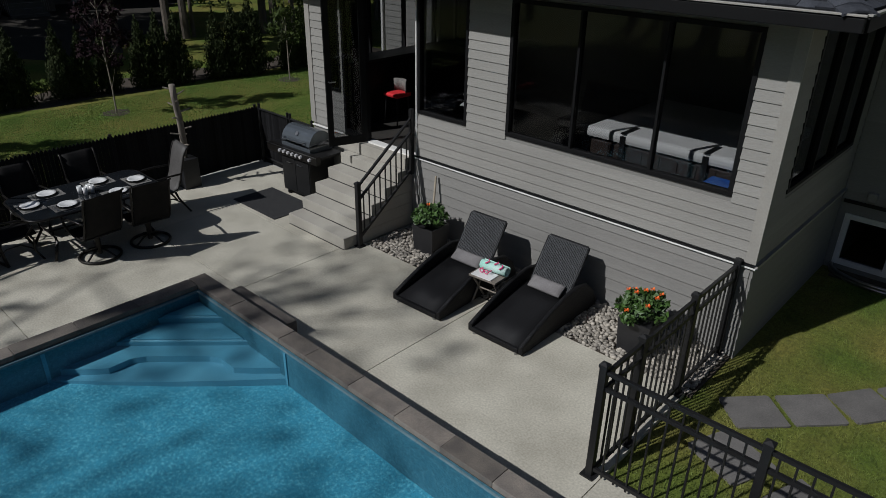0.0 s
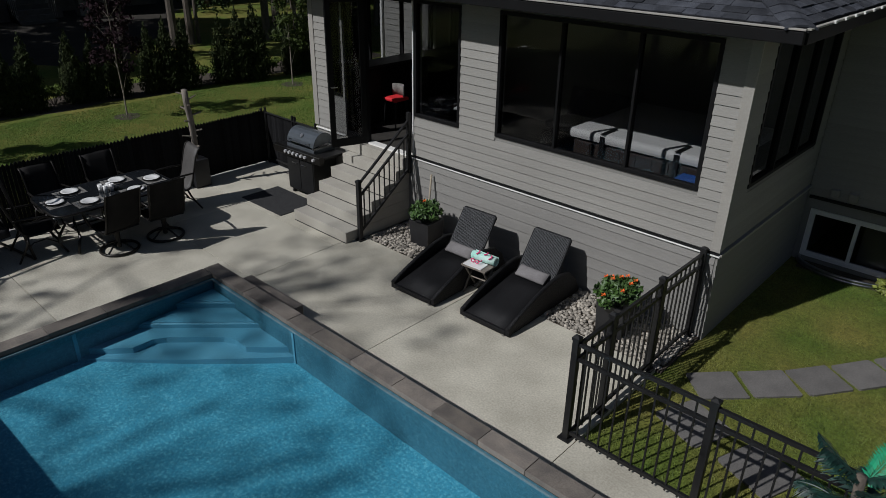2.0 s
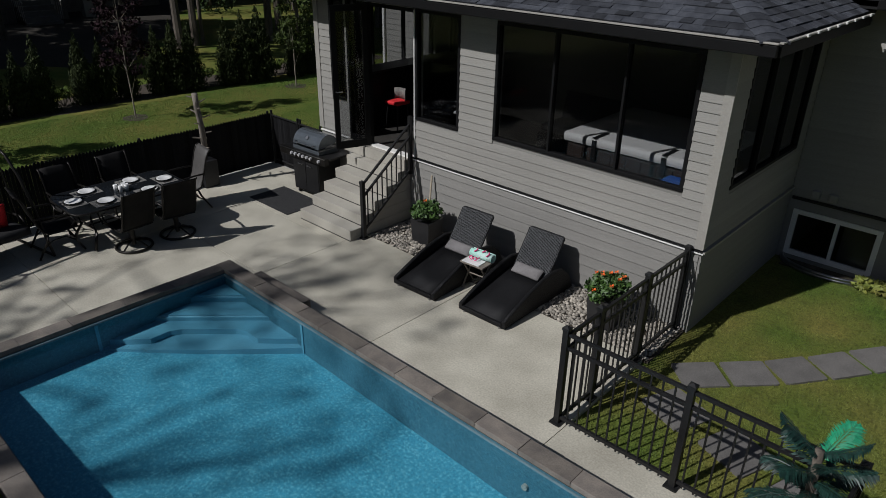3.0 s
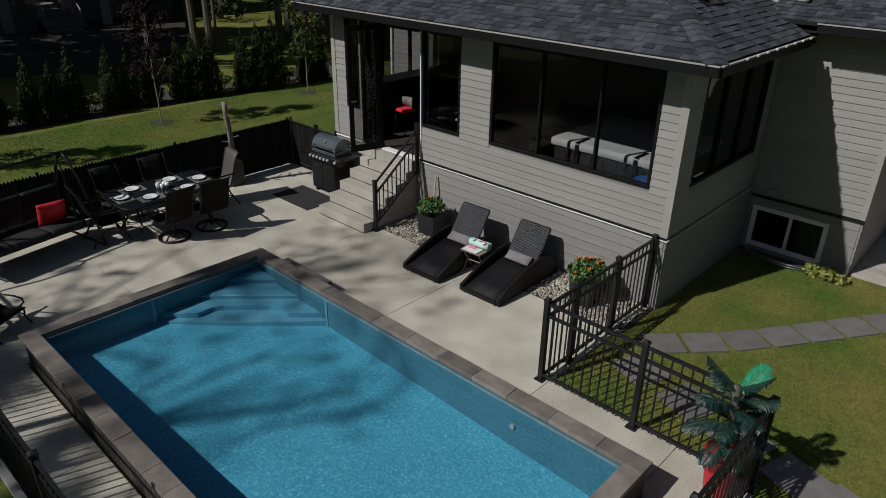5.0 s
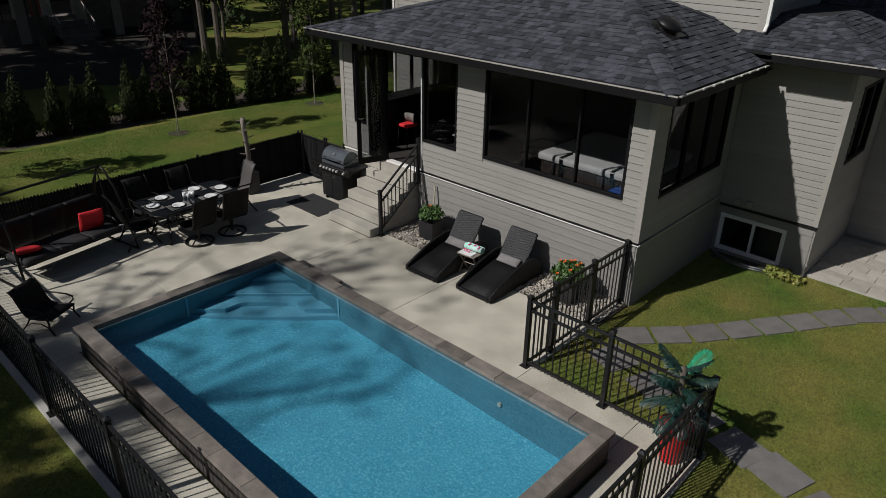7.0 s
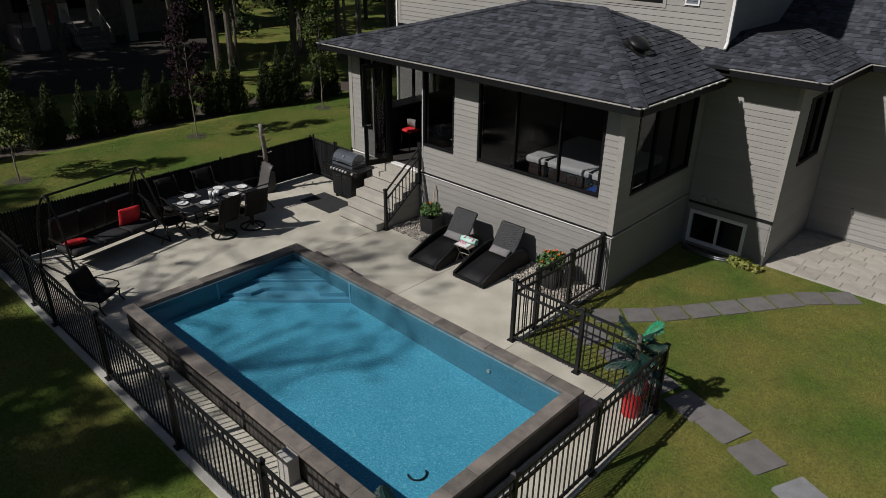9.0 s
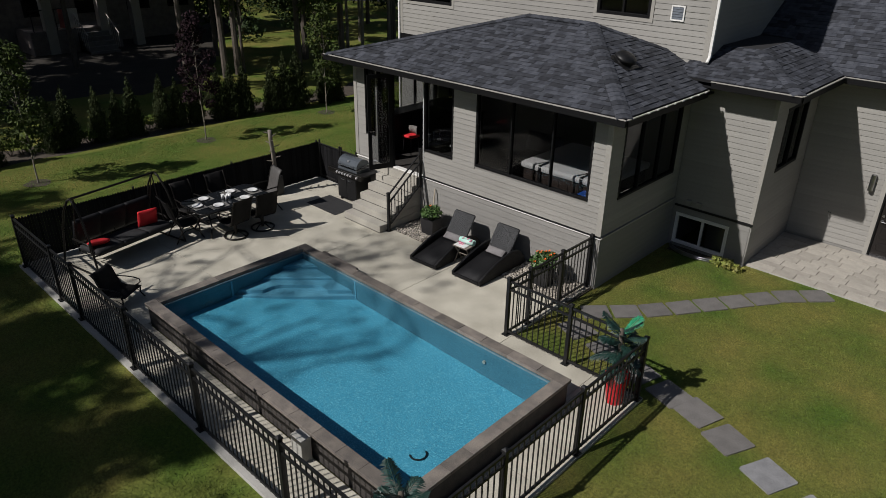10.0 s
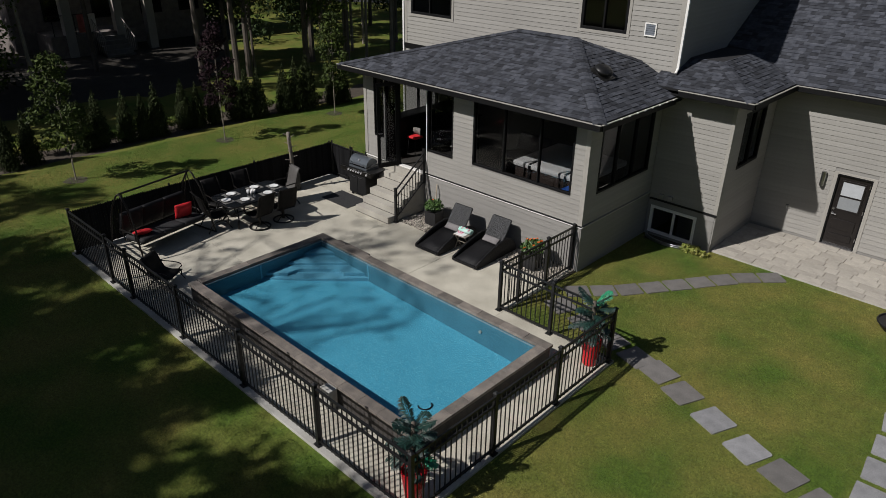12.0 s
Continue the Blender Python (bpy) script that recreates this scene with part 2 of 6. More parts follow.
def make_ground():
    """One lawn sheet to the horizon, open under the pool."""
    px = [POOL[0] + 0.05, POOL[1] - 0.05]
    py = [POOL[2] + 0.05, POOL[3] - 0.05]
    xs = sorted([-900, -300, -120, -60, -40, -30, -22] + [-16 + i for i in range(12)] + px + [2, 4, 8, 12, 16, 24, 40, 90, 300, 900])
    ys = sorted([-900, -300, -90, -40, -24, -16, -12, -9] + py + [-4, 0, 2, 6, 12, 20, 30, 45, 90, 300, 900])
    bm = bmesh.new()
    grid = [[bm.verts.new((x, y, ground_height(x, y))) for y in ys] for x in xs]
    for i in range(len(xs) - 1):
        for j in range(len(ys) - 1):
            if xs[i] >= px[0] and xs[i + 1] <= px[1] and ys[j] >= py[0] and ys[j + 1] <= py[1]:
                continue
            bm.faces.new((grid[i][j], grid[i + 1][j], grid[i + 1][j + 1], grid[i][j + 1]))
    return structure(part("ground", bm, M["lawn"], smooth=True), "mown green lawn with paler dry patches", "lawn")


ground = make_ground()

deck = structure(new("pavement"), "pale brushed concrete pool deck with saw-cut joints", "patio")
J = 0.0035
deck_slabs = [
    (-4.15, -2.62, -6.75, -4.22), (-2.62, -0.05, -6.75, -4.22), (-4.15, -2.62, -4.22, -0.42), (-2.62, -0.12, -4.22, -1.9),
    (-2.62, -0.12, -1.9, -0.42), (-4.15, -2.62, -0.42, 1.12), (-2.62, -0.12, -0.42, 1.12), (-0.12, 2.39, -2.42, 0.12),
    (2.39, 5.04, -2.42, 0.12), (5.04, 6.78, -2.42, -1.46), (6.78, 7.68, -2.42, -1.46), (6.88, 7.68, -4.2, -2.42), (6.88, 7.68, -6.75, -4.2),
    (-0.05, 2.3, -6.75, -6.0), (2.3, 4.6, -6.75, -6.0), (4.6, 6.88, -6.75, -6.0), (-0.12, -0.05, -4.22, -2.42),
]
for x0, x1, y0, y1 in deck_slabs:
    bm = bmesh.new()
    box(bm, x0 + J, x1 - J, y0 + J, y1 - J, -0.14, 0.0, bevel=0.004 if x1 - x0 > 0.2 else 0)
    part("slab", bm, M["concrete"], deck)
one("joint_bed", M["curb"], (-4.12, -0.02, -6.72, 1.1, -0.3, -0.03), (-0.02, 5.0, -2.43, 0.1, -0.3, -0.031), (5.0, 7.65, -2.43, -1.48, -0.3, -0.032), (6.87, 7.65, -6.72, -2.43, -0.3, -0.033), (-0.02, 6.87, -6.72, -6.0, -0.3, -0.034), parent=deck)
one("curb", M["curb"], (-4.25, 7.70, -6.89, -6.752, -0.2, -0.004), parent=deck, bevel=0.01)

# ---- pool ----
pool = thing("swimming_pool", "rectangular raised swimming pool with speckled blue liner", "pool")
x0, x1, y0, y1 = POOL
ix0, ix1, iy0, iy1 = x0 + EDGE, x1 - EDGE, y0 + EDGE, y1 - EDGE
one("outer_wall", M["pool_wall"], (x0 + 0.04, ix0 + 0.0, y0 + 0.04, y1 - 0.04, -1.2, COPING_Z - 0.06), (ix1, x1 - 0.04, y0 + 0.04, y1 - 0.04, -1.2, COPING_Z - 0.06),
    (ix0, ix1, y0 + 0.04, iy0, -1.2, COPING_Z - 0.06), (ix0, ix1, iy1, y1 - 0.04, -1.2, COPING_Z - 0.06), parent=pool, label="dark stone outer wall")
bm = bmesh.new()
T = 0.02
box(bm, ix0, ix1, iy0, iy1, POOL_FLOOR - 0.05, POOL_FLOOR)
for v in bm.verts:
    if v.co.z > POOL_FLOOR - 0.01:
        v.co.z = pool_floor_z(v.co.x)
part("liner_floor", bm, M["liner"], pool, "speckled blue vinyl liner floor with painted ripple sparkle")
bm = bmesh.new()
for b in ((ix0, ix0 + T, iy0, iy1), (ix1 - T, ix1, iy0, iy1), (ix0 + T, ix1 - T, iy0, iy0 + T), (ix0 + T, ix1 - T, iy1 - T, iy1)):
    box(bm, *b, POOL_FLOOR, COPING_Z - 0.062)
part("liner_wall", bm, M["liner_wall"], pool, "grey-blue speckled liner wall, darkened for weaker sunlight")
one("liner_track", M["track"], (ix0 + T, ix1 - T, iy1 - T - 0.012, iy1 - T, COPING_Z - 0.085, COPING_Z - 0.064), (ix0 + T, ix0 + T + 0.012, iy0 + T, iy1 - T - 0.012, COPING_Z - 0.085, COPING_Z - 0.064),
    (ix1 - T - 0.012, ix1 - T, iy0 + T, iy1 - T - 0.012, COPING_Z - 0.085, COPING_Z - 0.064), parent=pool, label="white liner track")
water = one("water", M["water"], (ix0 + T + 0.001, ix1 - T - 0.001, iy0 + T + 0.001, iy1 - T - 0.001, WATER_Z - 0.004, WATER_Z), parent=pool, label="clear blue rippled water")
water.visible_shadow = False
rng = random.Random(3)


def coping_run(along, a, b, c0, c1):
    """Coping stones from a to b along x or y, between c0 and c1 across."""
    t = a
    while t < b - 0.01:
        e = min(b, t + rng.uniform(0.36, 0.68))
        if b - e < 0.25:
            e = b
        bm = bmesh.new()
        dz = rng.uniform(-0.003, 0.003)
        if along == "x":
            box(bm, t + 0.0015, e - 0.0015, c0, c1, COPING_Z - 0.06, COPING_Z + dz, bevel=0.007)
        else:
            box(bm, c0, c1, t + 0.0015, e - 0.0015, COPING_Z - 0.06, COPING_Z + dz, bevel=0.007)
        part("coping_stone", bm, M["coping"], pool)
        t = e


coping_run("x", x0, x1, iy1 + 0.001, y1)
coping_run("x", x0, x1, y0, iy0 - 0.001)
coping_run("y", iy0 + 0.004, iy1 - 0.004, x0, ix0)
coping_run("y", iy0 + 0.004, iy1 - 0.004, ix1, x1)
# corner steps: a moulded shell with three treads, a seat let into the lowest, and a flange at each wall
CX, CY = ix0 + T, iy1 - T
for leg, z in ((0.52, 0.235), (1.02, 0.15)):
    bm = bmesh.new()
    prism(bm, [(CX, CY), (CX, CY - leg), (CX + leg, CY)], -0.2, z)
    bmesh.ops.bevel(bm, geom=[e for e in bm.edges if all(v.co.z > z - 0.01 for v in e.verts)], offset=0.025, segments=3, affect="EDGES")
    part("pool_step", bm, M["step"], pool, "pale blue moulded step", smooth=False)


def diagonal(s, d):
    """Plan point on the steps: s runs along the front from wall to wall, d outward from the corner."""
    return (CX + d / 2 + s, CY - d / 2 + s)


bm = bmesh.new()
prism(bm, [(CX, CY), (CX, CY - 1.62)] + [diagonal(q, w) for q, w in ((-0.62, 1.62), (-0.46, 1.60), (-0.34, 1.36), (-0.24, 1.30), (0.24, 1.30), (0.34, 1.36), (0.46, 1.60), (0.62, 1.62))] + [(CX + 1.62, CY)], -0.2, 0.075)
part("pool_step", bm, M["step"], pool, "pale blue lowest tread with a curved front")
bm = bmesh.new()
prism(bm, [(CX, CY), (CX, CY - 1.74), diagonal(-0.45, 1.78), diagonal(0, 1.80), diagonal(0.45, 1.78), (CX + 1.74, CY)], -0.2, 0.0)
part("pool_step", bm, M["step"], pool, "pale blue foot ledge of the steps")
for a, b in (((CX + 1.72, CX + 1.76, CY - 0.012, CY), 0.33), ((CX, CX + 0.012, CY - 1.76, CY - 1.72), 0.33)):
    one("step_flange", M["step"], (*a, -0.1, b), parent=pool, label="pale flange of the step shell")
one("stone_step", M["coping"], (0.15, 1.3, y1 + 0.01, y1 + 0.34, 0.0, 0.21), parent=pool, bevel=0.012, label="low stone step beside the coping")
one("skimmer_box", M["curb"], (4.75, 5.0, -6.18, -6.01, 0.0, 0.40), parent=pool, bevel=0.01, label="pale skimmer box")
bm = bmesh.new()
tube(bm, [(5.84 + 0.125 * math.cos(a), -4.74 + 0.125 * math.sin(a), pool_floor_z(5.92) + 0.012) for a in np.linspace(-2.2, 1.2, 14)], 0.014)
part("hose_ring", bm, M["black"], pool)
bm = bmesh.new()
rod(bm, (5.3, iy1 - T - 0.03, 0.09), (5.3, iy1 - T, 0.09), 0.032, seg=16)
part("return_fitting", bm, M["trim"], pool)

# ---- house ----
FRONT_Y, BUMP_Y, DOOR_Y, UPPER_Y = 1.13, 4.38, 7.0, 4.48
PORCH_X0, PORCH_X1, BUMP_X, UPPER_X, UPPER_X0 = -2.42, 5.11, 6.93, 5.23, -4.22
FLOOR_Z, EAVE_Z, EAVE2_Z = 1.10, 3.78, 3.98
BOARD = 0.12


def cut_spans(a, b, holes):
    """Parts of a..b that no hole covers."""
    spans = [(a, b)]
    for h0, h1 in holes:
        out = []
        for s0, s1 in spans:
            if h1 <= s0 or h0 >= s1:
                out.append((s0, s1))
            else:
                if h0 - s0 > 0.02:
                    out.append((s0, h0))
                if s1 - h1 > 0.02:
                    out.append((h1, s1))
        spans = out
    return spans


def wall_core(name, axis, at, depth, a, b, z0, z1, holes, material, label):
    """A wall with thickness and real openings; its outer face lies at 'at', its depth goes inward."""
    bm = bmesh.new()
    cuts = sorted({z0, z1, *[h[2] for h in holes if z0 < h[2] < z1], *[h[3] for h in holes if z0 < h[3] < z1]})
    for lo, hi in zip(cuts, cuts[1:]):
        mid = (lo + hi) / 2
        for s0, s1 in cut_spans(a, b, [(h[0], h[1]) for h in holes if h[2] < mid < h[3]]):
            c0, c1 = sorted((at, at + depth))
            if axis == "x":
                box(bm, s0, s1, c0, c1, lo, hi)
            else:
                box(bm, c0, c1, s0, s1, lo, hi)
    return structure(part(name, bm, material), label, "wall")


def board_mesh(length, height, axis, out):
    """One lap board: thin above, proud below; along x or y from 0, growing outward by 'out' (a sign)."""
    bm = bmesh.new()
    t0, t1 = 0.018, 0.006
    prof = [(0, 0), (t0, 0), (t0, 0.004), (t1, height), (0, height)]
    ends = []
    for s in (0.0, length):
        ends.append([bm.verts.new((s, out * p, z) if axis == "x" else (out * p, s, z)) for p, z in prof])
    n = len(prof)
    for k in range(n):
        bm.faces.new((ends[0][k], ends[0][(k + 1) % n], ends[1][(k + 1) % n], ends[1][k]))
    bm.faces.new(ends[0])
    bm.faces.new(list(reversed(ends[1])))
    bmesh.ops.recalc_face_normals(bm, faces=bm.faces)
    return bm


def clad(wall, axis, at, out, a, b, z0, z1, holes, material, board=BOARD):
    """Lap boards on a wall, course by course, cut at the openings."""
    z = z0
    while z < z1 - 0.01:
        top = min(z + board, z1)
        blocked = [(h[0], h[1]) for h in holes if h[2] < top - 0.02 and h[3] > z + 0.02]
        for s0, s1 in cut_spans(a, b, blocked):
            bm = board_mesh(s1 - s0, top - z - 0.002, axis, out)
            me = bpy.data.meshes.new("board")
            bm.to_mesh(me)
            bm.free()
            me.materials.append(material)
            linked("board", me, wall, m=Matrix.Translation((s0, at, z) if axis == "x" else (at, s0, z)))
        z = top


def window_unit(name, axis, at, out, a, b, z0, z1, bars, label, frame_mat, pane_mat, w=0.05, sill=False):
    """A framed window in an opening, with mullions at 'bars'."""
    win = structure(new(name), label, "window")
    d0, d1 = sorted((at - out * 0.07, at + out * 0.022))
    g0, g1 = sorted((at - out * 0.03, at - out * 0.024))

    def b3(s0, s1, lo, hi, e0=d0, e1=d1):
        return (s0, s1, e0, e1, lo, hi) if axis == "x" else (e0, e1, s0, s1, lo, hi)
    one("window_frame", frame_mat, b3(a, b, z0, z0 + w), b3(a, b, z1 - w, z1), b3(a, a + w, z0 + w, z1 - w), b3(b - w, b, z0 + w, z1 - w), parent=win, bevel=0.004)
    stops = [a + w] + list(bars) + [b - w]
    for i, s in enumerate(bars):
        one("mullion", frame_mat, b3(s - w / 3, s + w / 3, z0 + w, z1 - w), parent=win, bevel=0.004)
    for i in range(len(stops) - 1):
        s0 = stops[i] + (w / 3 if i else 0)
        s1 = stops[i + 1] - (w / 3 if i < len(stops) - 2 else 0)
        p = one("pane", pane_mat, b3(s0, s1, z0 + w, z1 - w, g0, g1), parent=win)
        p.visible_shadow = False
    return win


# sunroom front wall
front_holes = [(-2.02, -1.62, 1.79, 3.52), (-1.56, 0.085, FLOOR_Z, 3.52), (0.115, 1.05, 1.80, 3.52), (1.73, 4.74, 1.82, 3.52)]
side_holes = [(1.60, 4.02, 1.82, 3.56)]
base_hole = [(5.215, 6.475, 0.03, 0.79)]
north_core = wall_core("wall_south", "x", FRONT_Y, 0.16, PORCH_X0, PORCH_X1, -0.2, 3.70, front_holes, M["skirt"], "grey lap-sided sunroom wall on a boarded base")
clad(north_core, "x", FRONT_Y, -1, PORCH_X0 + 0.09, PORCH_X1 - 0.09, 1.16, 3.70, front_holes, M["siding"])
clad(north_core, "x", FRONT_Y, -1, 0.03, PORCH_X1 - 0.02, -0.1, 1.09, [], M["skirt"], 0.155)
# black strip on the wall paints the shadow gap above the flashing
one("drip_gap", M["black"], (0.03, PORCH_X1 + 0.02, FRONT_Y - 0.03, FRONT_Y - 0.0, 1.122, 1.142), parent=north_core, label="black strip painting the shadow above the flashing")
one("flashing", M["white"], (0.03, PORCH_X1 + 0.035, FRONT_Y - 0.034, FRONT_Y - 0.0, 1.102, 1.120), (PORCH_X0, -1.6, FRONT_Y - 0.034, FRONT_Y, 1.102, 1.120), parent=north_core, label="white drip flashing")
one("corner_board", M["trim"], (PORCH_X1 - 0.09, PORCH_X1 + 0.026, FRONT_Y - 0.026, FRONT_Y, 1.16, 3.70), (PORCH_X0 - 0.026, PORCH_X0 + 0.09, FRONT_Y - 0.026, FRONT_Y, 1.16, 3.70), parent=north_core)
east_core = wall_core("wall_east", "y", PORCH_X1, -0.16, FRONT_Y + 0.16, BUMP_Y, -0.2, 3.70, side_holes, M["skirt"], "grey lap-sided side wall of the sunroom")
clad(east_core, "y", PORCH_X1, 1, FRONT_Y + 0.0, BUMP_Y - 0.02, 1.16, 3.70, side_holes, M["siding"])
clad(east_core, "y", PORCH_X1, 1, FRONT_Y + 0.0, BUMP_Y - 0.02, -0.1, 1.09, [], M["skirt"], 0.155)
one("flashing", M["trim"], (PORCH_X1, PORCH_X1 + 0.045, FRONT_Y, BUMP_Y - 0.02, 1.10, 1.135), parent=east_core, label="white drip flashing")
west_holes = [(1.6, 4.1, 1.85, 3.46)]
west_core = wall_core("wall_west", "y", PORCH_X0, 0.16, FRONT_Y + 0.16, UPPER_Y, -0.5, 3.70, west_holes, M["siding"], "grey side wall of the sunroom facing the lawn")
window_unit("window_west", "y", PORCH_X0, -1, 1.6, 4.1, 1.85, 3.46, [2.43, 3.27], "wide black-framed sunroom window", M["black_frame"], M["glass"])
window_unit("window_1", "x", FRONT_Y, -1, *front_holes[0], [], "narrow black-framed window", M["black_frame"], M["glass"], w=0.04)
window_unit("window_2", "x", FRONT_Y, -1, *front_holes[2], [], "tall dark window with black frame", M["black_frame"], M["glass"], w=0.045)
window_unit("window_3", "x", FRONT_Y, -1, *front_holes[3], [2.72, 3.78], "wide three-panel dark window with black frame", M["black_frame"], M["glass"], w=0.05)
window_unit("window_4", "y", PORCH_X1, 1, *side_holes[0], [2.38, 3.2], "wide dark side window with black frame", M["black_frame"], M["glass"], w=0.05)
structure(one("sunroom_floor", M["room_floor"], (PORCH_X0 + 0.16, PORCH_X1 - 0.16, FRONT_Y + 0.16, UPPER_Y, FLOOR_Z - 0.12, FLOOR_Z)), "dark sunroom floor", "floor")
structure(one("ceiling", M["trim"], (PORCH_X0, PORCH_X1, FRONT_Y, UPPER_Y, 3.702, 3.75)), "plain sunroom ceiling", "ceiling")

# main house walls behind and beside the sunroom
up_holes = [(2.44, 3.80, 4.95, 6.3), (-3.92, -2.16, 4.68, 6.1)]
rear_holes = [(-2.2, -1.3, 1.9, 3.3)]
upper = wall_core("wall_upper", "x", UPPER_Y, 0.2, UPPER_X0, UPPER_X, -0.5, 7.2, up_holes + rear_holes, M["siding"], "pale grey lap-sided upper storey wall")
clad(upper, "x", UPPER_Y, -1, UPPER_X0 + 0.1, UPPER_X - 0.09, 3.74, 7.2, up_holes + rear_holes, M["siding"])
one("corner_board", M["trim"], (UPPER_X - 0.09, UPPER_X + 0.026, UPPER_Y - 0.026, UPPER_Y, 3.7, 7.2), (UPPER_X0, UPPER_X0 + 0.1, UPPER_Y - 0.026, UPPER_Y, 3.74, 7.2), parent=upper)
clad(upper, "x", UPPER_Y, -1, UPPER_X0 + 0.02, UPPER_X - 0.4, FLOOR_Z, 3.56, rear_holes, M["siding"])
one("band", M["black_frame"], (UPPER_X0, UPPER_X0 + 1.9, UPPER_Y - 0.03, UPPER_Y - 0.001, 3.57, 3.735), parent=upper, label="dark band under the upper boards")
one("window_trim", M["trim"], (2.36, 3.88, UPPER_Y - 0.03, UPPER_Y - 0.001, 4.87, 4.948), (2.36, 2.438, UPPER_Y - 0.03, UPPER_Y - 0.001, 4.95, 6.4), (3.802, 3.88, UPPER_Y - 0.03, UPPER_Y - 0.001, 4.95, 6.4),
    (-4.0, -2.08, UPPER_Y - 0.03, UPPER_Y - 0.001, 4.60, 4.678), (-2.158, -2.08, UPPER_Y - 0.03, UPPER_Y - 0.001, 4.68, 6.2), (-4.0, -3.922, UPPER_Y - 0.03, UPPER_Y - 0.001, 4.68, 6.2), parent=upper)
window_unit("window_5", "x", UPPER_Y, -1, *up_holes[0], [3.12], "dark upper window with black frame", M["black_frame"], M["glass"], w=0.07)
window_unit("window_6", "x", UPPER_Y, -1, *up_holes[1], [-3.1], "dark upper window with black frame", M["black_frame"], M["glass"], w=0.07)
window_unit("window_7", "x", UPPER_Y, -1, *rear_holes[0], [], "dark window inside the sunroom", M["black_frame"], M["glass"], w=0.06)
upper_side = wall_core("wall_upper_east", "y", UPPER_X, -0.2, UPPER_Y + 0.2, 13.0, -0.2, 7.2, [], M["siding"], "shaded side wall of the upper storey")
clad(upper_side, "y", UPPER_X, 1, UPPER_Y + 0.0, 13.0, 3.9, 7.2, [], M["siding"])
structure(one("house_back", M["siding"], (UPPER_X0, 16.0, 13.0, 13.2, -0.5, 7.2), (UPPER_X0, UPPER_X0 + 0.2, UPPER_Y + 0.2, 13.0, -0.5, 7.2)), "plain rear walls of the house", "wall")

bump_core = wall_core("wall_bump", "x", BUMP_Y, 0.16, PORCH_X1, BUMP_X, -0.2, 3.9, base_hole, M["skirt"], "grey lap-sided wall with a basement window")
clad(bump_core, "x", BUMP_Y, -1, PORCH_X1 + 0.02, BUMP_X - 0.06, 1.0, 3.9, base_hole, M["siding"])
clad(bump_core, "x", BUMP_Y, -1, PORCH_X1 + 0.02, BUMP_X - 0.02, -0.1, 0.94, base_hole, M["skirt"], 0.3)
one("flashing", M["black"], (PORCH_X1 + 0.045, BUMP_X + 0.03, BUMP_Y - 0.035, BUMP_Y, 0.945, 0.985), parent=bump_core, label="dark drip flashing")
one("corner_board", M["trim"], (BUMP_X - 0.06, BUMP_X + 0.024, BUMP_Y - 0.024, BUMP_Y, 1.0, 3.9), parent=bump_core)
window_unit("window_8", "x", BUMP_Y, -1, *base_hole[0], [5.87], "white-framed sliding basement window", M["white"], M["glass"], w=0.075)
bump_side_hole = [(5.02, 6.35, 2.02, 3.44)]
bump_side = wall_core("wall_bump_east", "y", BUMP_X, -0.16, BUMP_Y + 0.16, DOOR_Y, -0.2, 3.9, bump_side_hole, M["skirt"], "shaded grey wall with a small window")
clad(bump_side, "y", BUMP_X, 1, BUMP_Y, DOOR_Y - 0.02, 0.2, 3.9, bump_side_hole, M["siding"])
window_unit("window_9", "y", BUMP_X, 1, *bump_side_hole[0], [5.68], "dark small side window", M["black_frame"], M["glass"], w=0.07)
DX0, DX1, DZ1 = 8.77, 9.57, 1.91
door_hole = [(DX0, DX1, -0.02, DZ1)]
door_core = wall_core("wall_garage", "x", DOOR_Y, 0.16, BUMP_X, 16.0, -0.2, 3.9, door_hole, M["skirt"], "pale grey lap-sided garage wall")
clad(door_core, "x", DOOR_Y, -1, BUMP_X + 0.02, 16.0, 0.06, 3.9, [(DX0 - 0.09, DX1 + 0.09, -0.05, DZ1 + 0.05)], M["siding"], 0.125)
structure(one("wall_garage_end", M["siding"], (16.0, 16.2, DOOR_Y, 13.2, -0.2, 6.0)), "plain garage end wall", "wall")


# ---- roofs ----
def roof_plane(name, corners, label):
    bm = bmesh.new()
    slab(bm, corners, 0.06)
    return structure(part(name, bm, M["underlay"]), label, "roof")


RIDGE_Z, RIDGE_Y = 4.91, 3.2
EX0, EX1, EY0 = -2.83, 5.60, 0.60
HB = 4.46
PLANES = {
    "front": [(EX0, EY0, EAVE_Z), (EX1, EY0, EAVE_Z), (3.12, RIDGE_Y, RIDGE_Z), (1.42, RIDGE_Y, RIDGE_Z)],
    "east": [(EX1, EY0, EAVE_Z), (EX1, HB, EAVE_Z), (4.322, HB, 4.362), (3.12, RIDGE_Y, RIDGE_Z)],
    "west": [(EX0, HB, EAVE_Z), (EX0, EY0, EAVE_Z), (1.42, RIDGE_Y, RIDGE_Z), (-0.641, HB, 4.362)],
    "back": [(-0.641, HB, 4.362), (4.322, HB, 4.362), (3.12, RIDGE_Y, RIDGE_Z), (1.42, RIDGE_Y, RIDGE_Z)],
}
BX, BY = 7.42, 3.87
AP = 1.36
P2 = 0.37
VY = 6.5 + P2 * AP / 0.62
TOP2 = EAVE2_Z + P2 * AP
